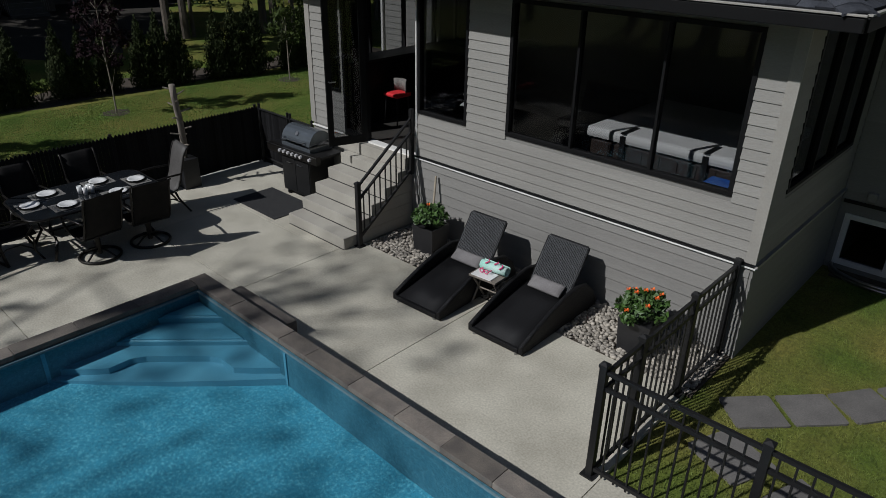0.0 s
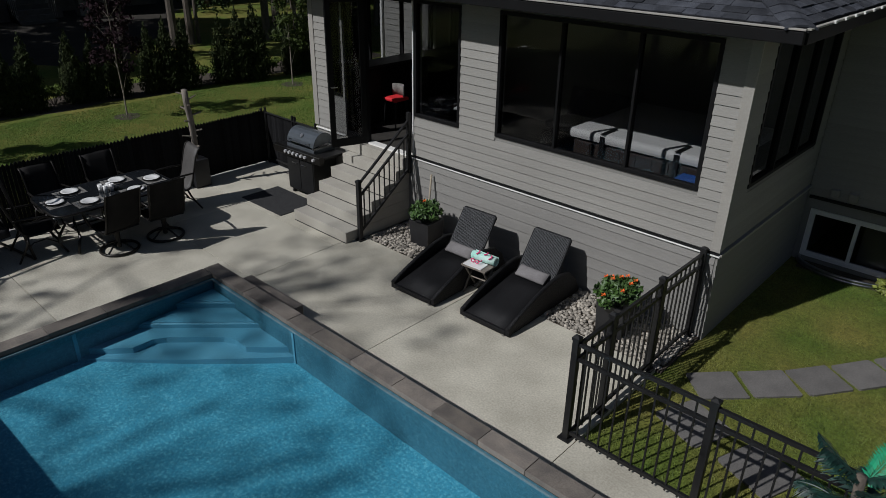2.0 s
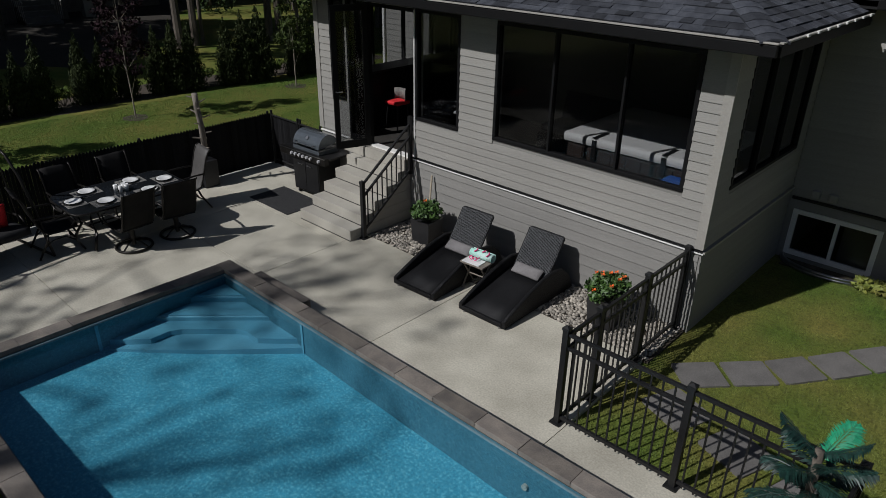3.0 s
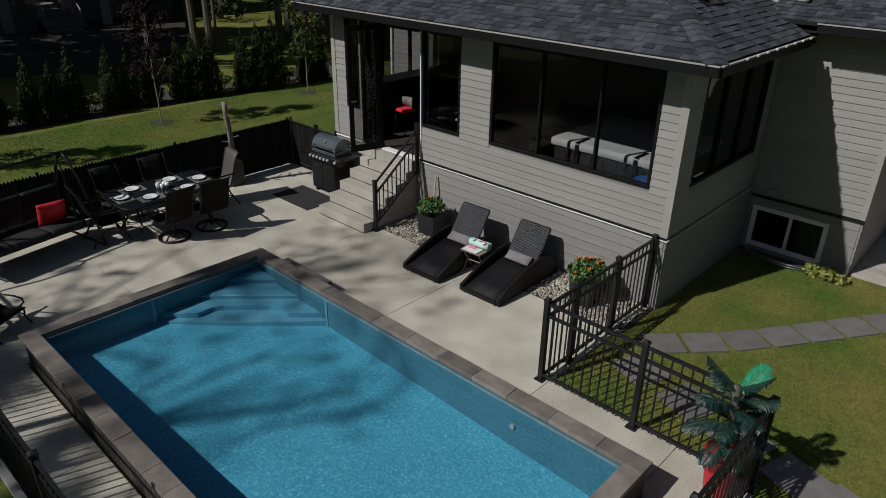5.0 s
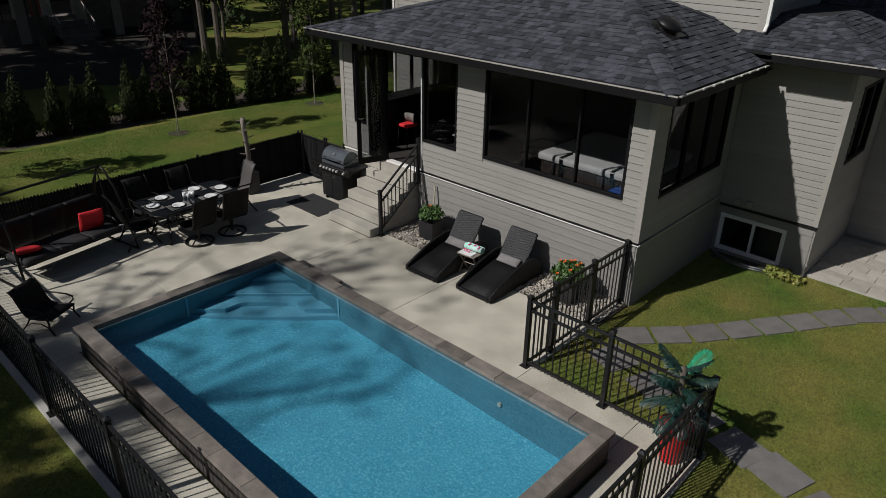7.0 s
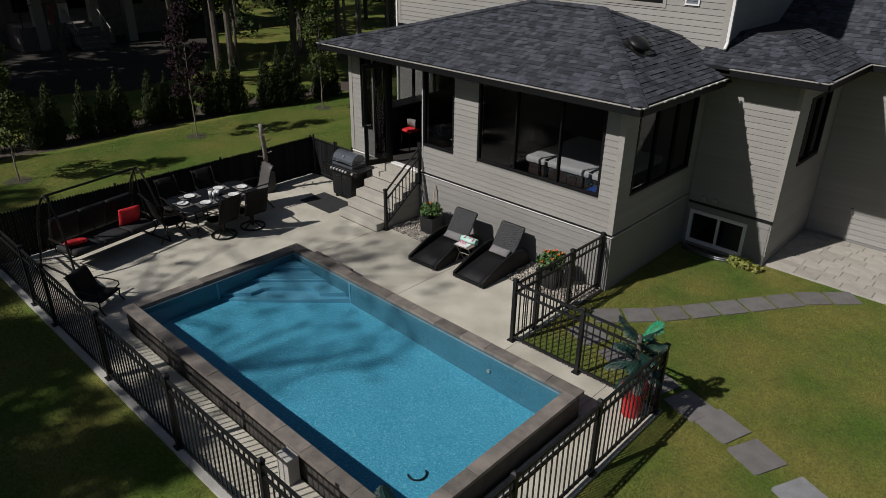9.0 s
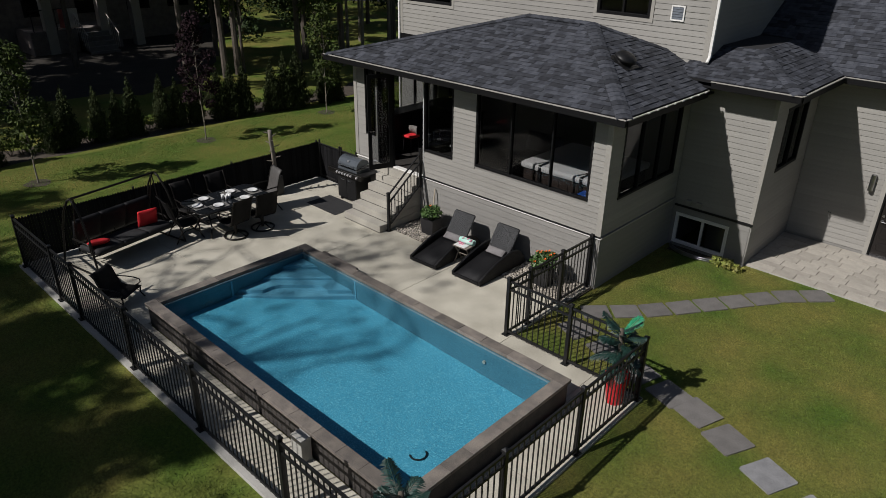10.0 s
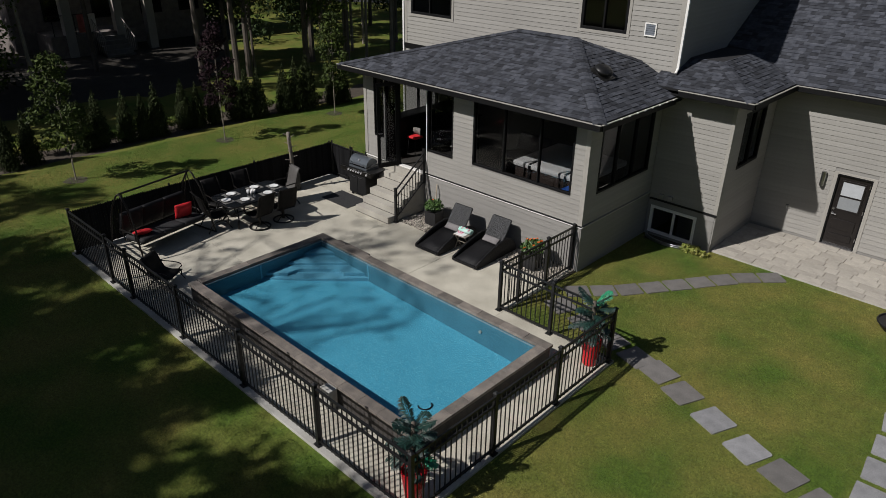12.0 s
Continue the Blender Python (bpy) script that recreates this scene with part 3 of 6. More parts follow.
PLANES2 = {
    "bump_front": [(4.87, BY, EAVE2_Z), (BX, BY, EAVE2_Z), (BX - AP, BY + AP, TOP2), (4.87, BY + AP, TOP2)],
    "bump_east": [(BX, BY, EAVE2_Z), (BX, 6.5, EAVE2_Z), (BX - AP, VY, TOP2), (BX - AP, BY + AP, TOP2)],
    "garage": [(BX, 6.5, EAVE2_Z), (16.5, 6.5, EAVE2_Z), (16.5, 13.0, EAVE2_Z + 0.62 * 6.5), (4.86, 13.0, EAVE2_Z + 0.62 * 6.5), (4.86, VY, TOP2), (BX - AP, VY, TOP2)],
    "bump_top": [(4.86, BY + AP, TOP2), (BX - AP, BY + AP, TOP2), (BX - AP, VY, TOP2), (4.86, VY, TOP2)],
}


def shingle_rows(corners, rng, course=0.118, lift=0.004):
    """Shingle tabs on one roof plane: lists of eight corners, from the eave upward."""
    c = [Vector(p) for p in corners]
    u = (c[1] - c[0]).normalized()
    up = u.cross(c[2] - c[0]).normalized()
    if up.z < 0:
        up = -up
    v = up.cross(u).normalized()
    if v.z < 0:
        v = -v
    flat = [((p - c[0]).dot(u), (p - c[0]).dot(v)) for p in c]
    high = max(p[1] for p in flat)
    tabs = []
    k = 0
    while k * course < high - 0.02:
        lo, hi = k * course, min((k + 1) * course, high)
        ends = []
        for q in (lo + 0.005, hi - 0.005):
            cross = []
            for i in range(len(flat)):
                (ua, va), (ub, vb) = flat[i], flat[(i + 1) % len(flat)]
                if (va - q) * (vb - q) < 0:
                    cross.append(ua + (ub - ua) * (q - va) / (vb - va))
            if len(cross) >= 2:
                ends.append((min(cross), max(cross)))
        k += 1
        if len(ends) < 2:
            continue
        (a0, a1), (b0, b1) = ends
        left, right = min(a0, b0), max(a1, b1)
        t = left - rng.uniform(0, 0.3)
        while t < right:
            e = t + rng.choice((0.11, 0.15, 0.19, 0.25))
            s = [max(t, a0) + 0.002, min(e, a1) - 0.002, min(e, b1) - 0.002, max(t, b0) + 0.002]
            t = e
            if s[1] - s[0] < 0.01 and s[2] - s[3] < 0.01:
                continue
            s[1], s[2] = max(s[1], s[0] + 0.001), max(s[2], s[3] + 0.001)
            th = rng.choice((0.008, 0.012, 0.020))
            spots = [(s[0], lo, th), (s[1], lo, th), (s[2], hi + 0.004, lift), (s[3], hi + 0.004, lift)]
            tabs.append([c[0] + u * x + v * y + up * z for x, y, z in spots] + [c[0] + u * x + v * y - up * 0.002 for x, y, z in spots])
    return tabs


FACES = [(0, 1, 2, 3), (0, 4, 5, 1), (1, 5, 6, 2), (2, 6, 7, 3), (3, 7, 4, 0)]


def lay_shingles(roof, tabs, singles):
    """The first tabs are pieces of their own, the rest one joined sheet."""
    for spots in tabs[:singles]:
        me = bpy.data.meshes.new("shingle")
        me.from_pydata([tuple(p) for p in spots], [], FACES)
        me.materials.append(M["shingle"])
        linked("shingle", me, roof)
    rest = tabs[singles:]
    if rest:
        verts = [tuple(p) for s in rest for p in s]
        faces = [tuple(8 * i + k for k in f) for i in range(len(rest)) for f in FACES]
        me = bpy.data.meshes.new("shingle_courses")
        me.from_pydata(verts, [], faces)
        me.materials.append(M["shingle_rest"])
        tagged(linked("shingle_courses", me, roof), kind="stuff")


def caps(roof, a, b, rng):
    """Ridge cap shingles, bent over a hip from a to b."""
    a, b = Vector(a), Vector(b)
    d = (b - a).normalized()
    side = d.cross(Vector((0, 0, 1))).normalized()
    n = int((b - a).length / 0.15)
    for i in range(n):
        p, q = a + d * (i * 0.15), a + d * (i * 0.15 + 0.19)
        bm = bmesh.new()
        rows = []
        for s, h in ((p, 0.034), (q, 0.022)):
            rows.append([bm.verts.new(s + side * w + Vector((0, 0, h - abs(w) * 0.30))) for w in (-0.15, -0.05, 0.05, 0.15)])
            rows.append([bm.verts.new(s + side * w + Vector((0, 0, h - 0.02 - abs(w) * 0.30))) for w in (-0.15, -0.05, 0.05, 0.15)])
        for k in range(3):
            bm.faces.new((rows[0][k], rows[0][k + 1], rows[2][k + 1], rows[2][k]))
            bm.faces.new((rows[1][k], rows[0][k], rows[0][k + 1], rows[1][k + 1]))
        for k in (0, 3):
            bm.faces.new((rows[0][k], rows[2][k], rows[3][k], rows[1][k]))
        part("cap_shingle", bm, M["shingle"], roof)


roof_rng = random.Random(11)
for key, c in PLANES.items():
    roof = roof_plane("roof_" + key, c, "dark grey asphalt shingle roof of the sunroom")
    if key != "back":
        lay_shingles(roof, shingle_rows(c, roof_rng), {"front": 300, "east": 120}.get(key, 0))
    if key == "front":
        caps(roof, c[1], c[2], roof_rng)
        caps(roof, c[3], c[2], roof_rng)
        caps(roof, c[0], c[3], roof_rng)
        caps(roof, (4.322, HB, 4.362), c[2], roof_rng)
        caps(roof, (-0.641, HB, 4.362), c[3], roof_rng)
for key, c in PLANES2.items():
    roof = roof_plane("roof_" + key, c, "dark grey asphalt shingle roof of the house")
    if key != "bump_top":
        lay_shingles(roof, shingle_rows(c, roof_rng), {"garage": 300, "bump_front": 150}.get(key, 0))
    if key == "bump_front":
        caps(roof, c[1], c[2], roof_rng)
structure(one("roof_main", M["underlay"], (UPPER_X0 - 0.45, UPPER_X + 0.45, UPPER_Y - 0.45, 13.6, 7.2, 7.35)), "dark main roof above the upper storey", "roof")

# eaves: soffit, fascia and gutter
soffit = one("soffit", M["black"], (EX0 + 0.03, EX1 - 0.03, EY0 + 0.03, FRONT_Y, EAVE_Z - 0.16, EAVE_Z - 0.13), (PORCH_X1 + 0.03, EX1 - 0.03, FRONT_Y, BUMP_Y, EAVE_Z - 0.16, EAVE_Z - 0.13),
             (EX0 + 0.03, PORCH_X0, FRONT_Y, 4.4, EAVE_Z - 0.16, EAVE_Z - 0.13), (PORCH_X1 + 0.1, BX - 0.03, BY + 0.03, BUMP_Y, EAVE2_Z - 0.16, EAVE2_Z - 0.13),
             (BUMP_X, BX - 0.03, BUMP_Y, DOOR_Y, EAVE2_Z - 0.16, EAVE2_Z - 0.13), (BX - 0.03, 16.4, 6.53, DOOR_Y, EAVE2_Z - 0.16, EAVE2_Z - 0.13))
structure(soffit, "dark soffit under the eaves", "soffit")


def gutter(a, b, z, out):
    """A dark fascia with a pale metal drip edge along an eave."""
    g = structure(new("fascia"), "dark eave gutter with a pale metal edge", "gutter")
    (xa, ya), (xb, yb) = a, b
    if abs(xb - xa) > abs(yb - ya):
        o0, o1 = sorted((ya, ya + out * 0.07))
        p0, p1 = sorted((ya + out * 0.04, ya + out * 0.085))
        one("gutter_trough", M["black_frame"], (xa, xb, o0, o1, z - 0.15, z - 0.03), parent=g, bevel=0.01)
        one("drip_edge", M["trim"], (xa - 0.01, xb + 0.01, p0, p1, z - 0.022, z - 0.004), parent=g, bevel=0.004)
    else:
        o0, o1 = sorted((xa, xa + out * 0.07))
        p0, p1 = sorted((xa + out * 0.04, xa + out * 0.085))
        one("gutter_trough", M["black_frame"], (o0, o1, ya, yb, z - 0.15, z - 0.03), parent=g, bevel=0.01)
        one("drip_edge", M["trim"], (p0, p1, ya - 0.01, yb + 0.01, z - 0.022, z - 0.004), parent=g, bevel=0.004)
    return g


gutter((EX0 - 0.05, EY0), (EX1 + 0.05, EY0), EAVE_Z, -1)
east_gutter = gutter((EX1, EY0), (EX1, 3.86), EAVE_Z, 1)
gutter((5.7, BY), (BX + 0.05, BY), EAVE2_Z, -1)
gutter((BX, BY), (BX, 6.46), EAVE2_Z, 1)
gutter((BX + 0.09, 6.5), (16.5, 6.5), EAVE2_Z, -1)
for i in range(8):
    y = 1.25 + i * 0.34
    one("gutter_clip", M["white"], (EX1 + 0.078, EX1 + 0.1, y, y + 0.07, EAVE_Z - 0.02, EAVE_Z + 0.008), parent=east_gutter, label="white gutter clip")


# ---- fences ----
def picket_mesh(h):
    bm = bmesh.new()
    box(bm, -0.008, 0.008, -0.008, 0.008, 0.0, h)
    me = bpy.data.meshes.new("picket")
    bm.to_mesh(me)
    bm.free()
    me.materials.append(M["black"])
    return me


PICKET = picket_mesh(1.06)


def post_on(parent, x, y, h=1.2, s=0.032):
    p = one("post", M["black"], (x - s, x + s, y - s, y + s, 0.0, h - 0.02), parent=parent, bevel=0.003)
    bm = bmesh.new()
    box(bm, x - s - 0.006, x + s + 0.006, y - s - 0.006, y + s + 0.006, h - 0.04, h - 0.012)
    made = bmesh.ops.create_cone(bm, cap_ends=True, segments=4, radius1=(s + 0.006) * 1.414, radius2=0.01, depth=0.02)["verts"]
    bmesh.ops.transform(bm, matrix=Matrix.Translation((x, y, h)) @ Matrix.Rotation(math.pi / 4, 4, "Z"), verts=made)
    part("cap", bm, M["black"], p)
    one("base_plate", M["black"], (x - 0.065, x + 0.065, y - 0.065, y + 0.065, 0.0, 0.018), parent=p, bevel=0.004)
    return p


def metal_fence(a, b, posts, label, name="fence"):
    """A black picket fence from a to b (along x or y) with posts at the given places."""
    f = thing(name, label, "fence", "black picket fences")
    (xa, ya), (xb, yb) = a, b
    along_x = abs(xb - xa) > abs(yb - ya)
    for q in posts:
        post_on(f, q if along_x else xa, ya if along_x else q)
    lo, hi = (xa, xb) if along_x else (ya, yb)
    for z in (0.09, 0.96, 1.12):
        t = 0.016
        if along_x:
            one("rail", M["black"], (lo, hi, ya - t, ya + t, z - 0.018, z + 0.018), parent=f)
        else:
            one("rail", M["black"], (xa - t, xa + t, lo, hi, z - 0.018, z + 0.018), parent=f)
    n = int((hi - lo) / 0.112)
    for i in range(1, n):
        s = lo + (hi - lo) * i / n
        if min(abs(s - q) for q in posts) < 0.05:
            continue
        linked("picket", PICKET, f, m=Matrix.Translation((s, ya, 0.04) if along_x else (xa, s, 0.04)))
    return f


LEFT_Y, RIGHT_X, MID_Y = -6.80, 7.62, -1.57
metal_fence((-4.1, LEFT_Y), (7.62, LEFT_Y), [-4.08, -2.06, -1.06, 1.14, 3.33, 5.50, 7.62], "long black metal picket fence on a concrete curb")
metal_fence((RIGHT_X, LEFT_Y), (RIGHT_X, MID_Y), [-5.02, -3.31, -1.57], "black metal picket fence beside the lawn")
metal_fence((4.94, MID_Y), (RIGHT_X, MID_Y), [4.94, 6.25], "black metal picket fence across the deck corner")
metal_fence((4.97, MID_Y), (4.97, 1.08), [-0.98, 0.05, 1.06], "black metal picket gate fence beside the stone bed")


def slat_fence():
    """Chain-link fence filled with dark upright slats."""
    f = thing("privacy_fence", "black chain-link fence with upright dark privacy slats", "fence")
    bm = bmesh.new()
    v = [(-0.004, -0.0285, 0), (0.004, -0.0285, 0), (0.004, 0.0285, 0), (-0.004, 0.0285, 0)]
    low = [bm.verts.new(p) for p in v]
    top = [bm.verts.new((x, y, 1.02)) for x, y, z in v]
    tip = [bm.verts.new((-0.004, 0, 1.06)), bm.verts.new((0.004, 0, 1.06))]
    for i in range(4):
        bm.faces.new((low[i], low[(i + 1) % 4], top[(i + 1) % 4], top[i]))
    bm.faces.new((top[0], top[1], tip[1], tip[0]))
    bm.faces.new((top[2], top[3], tip[0], tip[1]))
    bm.faces.new((top[1], top[2], tip[1]))
    bm.faces.new((top[3], top[0], tip[0]))
    bm.faces.new(list(reversed(low)))
    bmesh.ops.recalc_face_normals(bm, faces=bm.faces)
    me = bpy.data.meshes.new("slat")
    bm.to_mesh(me)
    bm.free()
    me.materials.append(M["mesh"])
    r = random.Random(5)
    n = 132
    for i in range(n):
        y = -6.72 + 7.82 * i / (n - 1)
        linked("slat", me, f, m=Matrix.Translation((-4.2, y, 0.02 + r.uniform(-0.008, 0.008))) @ Matrix.Rotation(r.uniform(-0.06, 0.06), 4, "Z"))
    for y in (-6.76, -4.2, -1.6, 1.12):
        bm = bmesh.new()
        rod(bm, (-4.24, y, -0.02), (-4.24, y, 1.1), 0.028)
        p = part("post", bm, M["black"], f)
    for z in (0.08, 1.0):
        bm = bmesh.new()
        rod(bm, (-4.225, -6.76, z), (-4.225, 1.12, z), 0.018)
        part("rail", bm, M["black"], f)
    g = thing("privacy_gate", "black slatted gate between fence and house", "gate")
    for x in (-4.12, -3.22, -3.14, -2.5):
        bm = bmesh.new()
        rod(bm, (x, 1.14, -0.02), (x, 1.14, 1.14), 0.025)
        part("post", bm, M["black"], g)
    for z in (0.1, 1.04):
        bm = bmesh.new()
        rod(bm, (-4.12, 1.14, z), (-2.5, 1.14, z), 0.018)
        part("rail", bm, M["black"], g)
    for i in range(30):
        x = -4.22 + i * 0.0595
        linked("slat", me, g, m=Matrix.Translation((x, 1.16, 0.0)) @ Matrix.Rotation(math.pi / 2, 4, "Z"))


slat_fence()
structure(one("fence_curb", M["curb"], (-4.34, -4.0, -6.8, 1.3, -0.2, -0.006), (-4.0, -2.45, 0.98, 1.3, -0.2, -0.006)), "narrow concrete strip under the slatted fence", "curb")

# ---- stairs ----
stairs = thing("entry_stairs", "pale concrete entry stairs up to the sunroom door", "stairs")
for k in range(5):
    yk = -0.25 + 0.27 * k
    bm = bmesh.new()
    box(bm, -1.36, -0.02, yk, FRONT_Y - 0.001, 0.183 * k + 0.0, 0.183 * (k + 1) - 0.001, bevel=0.008)
    step = part("step", bm, M["stair"], stairs)
    # thin black strip at the riser's foot paints the nosing shadow
    one("riser_joint", M["black"], (-1.355, -0.025, yk - 0.006, yk + 0.004, 0.183 * k + 0.0005, 0.183 * k + 0.012), parent=step, label="black strip standing for the nosing's shadow")
one("landing", M["stair"], (-1.6, -0.02, 0.98, FRONT_Y - 0.002, 0.92, FLOOR_Z), parent=stairs, bevel=0.006)
rail = thing("stair_railing", "black metal stair railing with thin balusters", "railing")
post_on(rail, 0.03, 0.0, 1.0)
RISE = 0.78 / 1.05
for z in (0.13, 0.72, 0.93):
    bm = bmesh.new()
    box(bm, 0.014, 0.046, 0, 1.05, -0.02, 0.02)
    for v in bm.verts:
        v.co.z += z + v.co.y * RISE
    part("rail", bm, M["black"], rail)
for i in range(9):
    y = 0.1 + i * 0.108
    one("baluster", M["black"], (0.022, 0.038, y - 0.008, y + 0.008, 0.13 + y * RISE, 0.72 + y * RISE), parent=rail)
one("wall_post", M["black"], (0.0, 0.06, 1.04, 1.10, 0.85, 1.85), parent=rail, bevel=0.003)


# ---- trees and hedges ----
def leaf_mesh(name, centres, radii, count, size, seed, material, flat=0.5, hang=0.0):
    """Many small bent leaves strewn through clumps."""
    r = np.random.default_rng(seed)
    centres, radii = np.asarray(centres, float), np.asarray(radii, float)
    pick = r.choice(len(centres), count, p=radii ** 2 / (radii ** 2).sum())
    d = r.normal(size=(count, 3))
    d /= np.linalg.norm(d, axis=1, keepdims=True)
    rad = radii[pick] * r.uniform(0.25, 1.0, count) ** 0.6
    p = centres[pick] + d * rad[:, None] * np.array([1, 1, 0.75])
    u = r.normal(size=(count, 3))
    u /= np.linalg.norm(u, axis=1, keepdims=True)
    nrm = d * 0.6 + r.normal(size=(count, 3)) * flat + np.array([0, 0, 0.5])
    w = np.cross(u, nrm)
    w /= np.linalg.norm(w, axis=1, keepdims=True) + 1e-9
    s = size * r.uniform(0.6, 1.4, count)[:, None]
    u, w = u * s, w * s * 0.55
    u[:, 2] -= hang * s[:, 0]
    lift = np.cross(u, w)
    lift /= np.linalg.norm(lift, axis=1, keepdims=True) + 1e-9
    verts = np.stack([p - u, p + w + lift * s * 0.12, p + u, p - w + lift * s * 0.12], 1).reshape(-1, 3)
    idx = np.arange(count)[:, None] * 4
    faces = np.concatenate([idx + [0, 1, 2], idx + [0, 2, 3]], 1).reshape(-1, 3)
    me = bpy.data.meshes.new(name)
    me.from_pydata(verts.tolist(), [], faces.tolist())
    me.materials.append(material)
    return me


def make_tree(name, label, height, crown_from, spread, leaves, leaf, material, bark, seed, trunk_r=0.04, clumps=14, lean=0.03, clump_r=0.3, pose_m=None, group=""):
    """A tapered, slightly bent trunk with limbs and a crown of leaf clumps."""
    r = random.Random(seed)
    tree = thing(name, label, "tree", group, m=pose_m)
    bm = bmesh.new()
    pts = [Vector((lean * height * (k / 6) ** 2 * r.uniform(0.6, 1.4), lean * height * (k / 6) * r.uniform(-0.6, 0.6), height * 0.9 * k / 6)) for k in range(7)]
    for k in range(6):
        rod(bm, pts[k] - Vector((0, 0, 0.05 if k == 0 else 0.0)), pts[k + 1], trunk_r * (1 - k / 7), trunk_r * (1 - (k + 1) / 7), 8)
    cs, rs = [], []
    for k in range(clumps):
        f = (k + 0.5) / clumps
        z = crown_from + (height - crown_from) * f
        w = spread * math.sin(math.pi * min(1, 0.18 + f * 0.82)) ** 0.7
        a = k * 2.4 + r.uniform(-0.5, 0.5)
        c = Vector((math.cos(a) * w * r.uniform(0.3, 1.0), math.sin(a) * w * r.uniform(0.3, 1.0), z))
        q = min(5, max(0, int(6 * max(0.0, z - 0.25 * spread) / (height * 0.9))))
        c += Vector((pts[q].x, pts[q].y, 0))
        cs.append(c)
        rs.append(clump_r * spread * r.uniform(0.75, 1.3))
        rod(bm, pts[q], c, trunk_r * 0.35, trunk_r * 0.08, 5)
    part("trunk", bm, bark, tree)
    linked("crown", leaf_mesh("crown", cs, rs, leaves, leaf, seed, material), tree)
    return tree


def at_ground(x, y, rz=0.0, s=1.0):
    return pose(x, y, ground_height(x, y) - 0.01, 0, 0, rz) @ Matrix.Scale(s, 4)


make_tree("young_tree", "young green-leaved tree on the lawn", 3.9, 1.1, 0.85, 2600, 0.065, M["leaf_mid"], M["pale_bark"], 21, 0.024, 18, 0.05, 0.42, at_ground(-10.2, -4.56))
make_tree("young_tree", "young dark purple-leaved tree on the lawn", 4.2, 1.3, 0.62, 2600, 0.055, M["leaf_purple"], M["pale_bark"], 22, 0.022, 20, 0.02, 0.45, at_ground(-10.7, 1.11))
make_tree("young_tree", "slender young green tree beside the sunroom", 4.1, 1.2, 0.7, 2400, 0.06, M["leaf_mid"], M["pale_bark"], 23, 0.022, 18, 0.02, 0.42, at_ground(-10.8, 6.5))
bm = bmesh.new()
for x, y in ((-10.2, -4.56), (-10.7, 1.11), (-10.8, 6.5)):
    made = bmesh.ops.create_circle(bm, cap_ends=True, segments=18, radius=0.34)["verts"]
    for v in made:
        v.co = Vector((x + v.co.x * random.uniform(0.8, 1.2), y + v.co.y * random.uniform(0.8, 1.2), ground_height(x, y) + 0.006))
structure(part("tree_rings", bm, M["soil"]), "bare soil rings round the young trees", "soil")


def make_cedar(seed):
    """A narrow upright cedar with a ragged pointed outline."""
    r = random.Random(seed)
    tree = thing("cedar", "narrow dark green cedar in the hedge row", "cedar", "cedar hedge")
    bm = bmesh.new()
    rod(bm, (0, 0, -0.05), (0, 0, 1.5), 0.05, 0.015, 7)
    part("trunk", bm, M["bark"], tree)
    cs, rs = [], []
    for k in range(26):
        f = k / 25
        a = k * 2.4
        w = 0.16 * (1 - f) ** 0.6
        cs.append((math.cos(a) * w * r.uniform(0.3, 1), math.sin(a) * w * r.uniform(0.3, 1), 0.12 + 1.78 * f))
        rs.append(0.30 * (1 - f ** 1.6) + 0.03)
    linked("foliage", leaf_mesh("foliage", cs, rs, 6500, 0.030, seed, M["cedar"], hang=-0.9), tree)
    return tree


cedars = [make_cedar(40 + k) for k in range(3)]
cedar_spots = [(-12.7, -5.7, 1.1), (-12.7, -5.0, 1.05), (-12.9, -3.15, 1.0), (-13.0, -2.55, 1.1), (-13.0, -1.55, 1.0), (-12.9, -0.95, 0.92), (-12.9, -0.4, 1.08), (-13.0, 0.75, 1.05),
               (-12.9, 1.3, 0.95), (-12.9, 1.95, 1.0), (-12.8, 2.9, 1.05), (-12.7, 3.4, 1.12), (-12.6, 3.9, 1.08), (-12.4, 5.05, 1.1), (-12.3, 5.6, 1.2), (-12.2, 6.15, 1.28), (-12.1, 7.4, 1.0), (-12.1, 8.0, 1.05), (-12.6, -7.6, 1.1), (-12.6, -8.3, 1.0), (-12.6, -9.6, 1.1)]
for i, (x, y, s) in enumerate(cedar_spots):
    m = at_ground(x, y, i * 67.0, s * 0.98)
    if i < 3:
        cedars[i].matrix_basis = m
    else:
        copy_thing(cedars[i % 3], Matrix.LocRotScale(m.translation, m.to_quaternion(), None)).scale = (s, s, s)

# low plants between the cedars
rb = random.Random(8)
for x, y in ((-13.4, -4.3), (-13.3, -4.0), (-12.9, -2.0), (-13.2, 0.2), (-13.0, 4.5), (-12.6, 6.9)):
    bush = thing("shrub", "small light green shrub in the cedar hedge", "shrub", "hedge shrubs", m=at_ground(x, y))
    bm = bmesh.new()
    cs = []
    for k in range(7):
        a = k * 0.9
        c = (0.22 * math.cos(a), 0.22 * math.sin(a), 0.35 + 0.1 * rb.random())
        rod(bm, (0, 0, -0.03), c, 0.012, 0.006, 5)
        cs.append(c)
    part("stems", bm, M["bark"], bush)
    linked("foliage", leaf_mesh("foliage", cs, [0.17] * 7, 420, 0.045, 60 + int(abs(x * y)), M["leaf"]), bush)

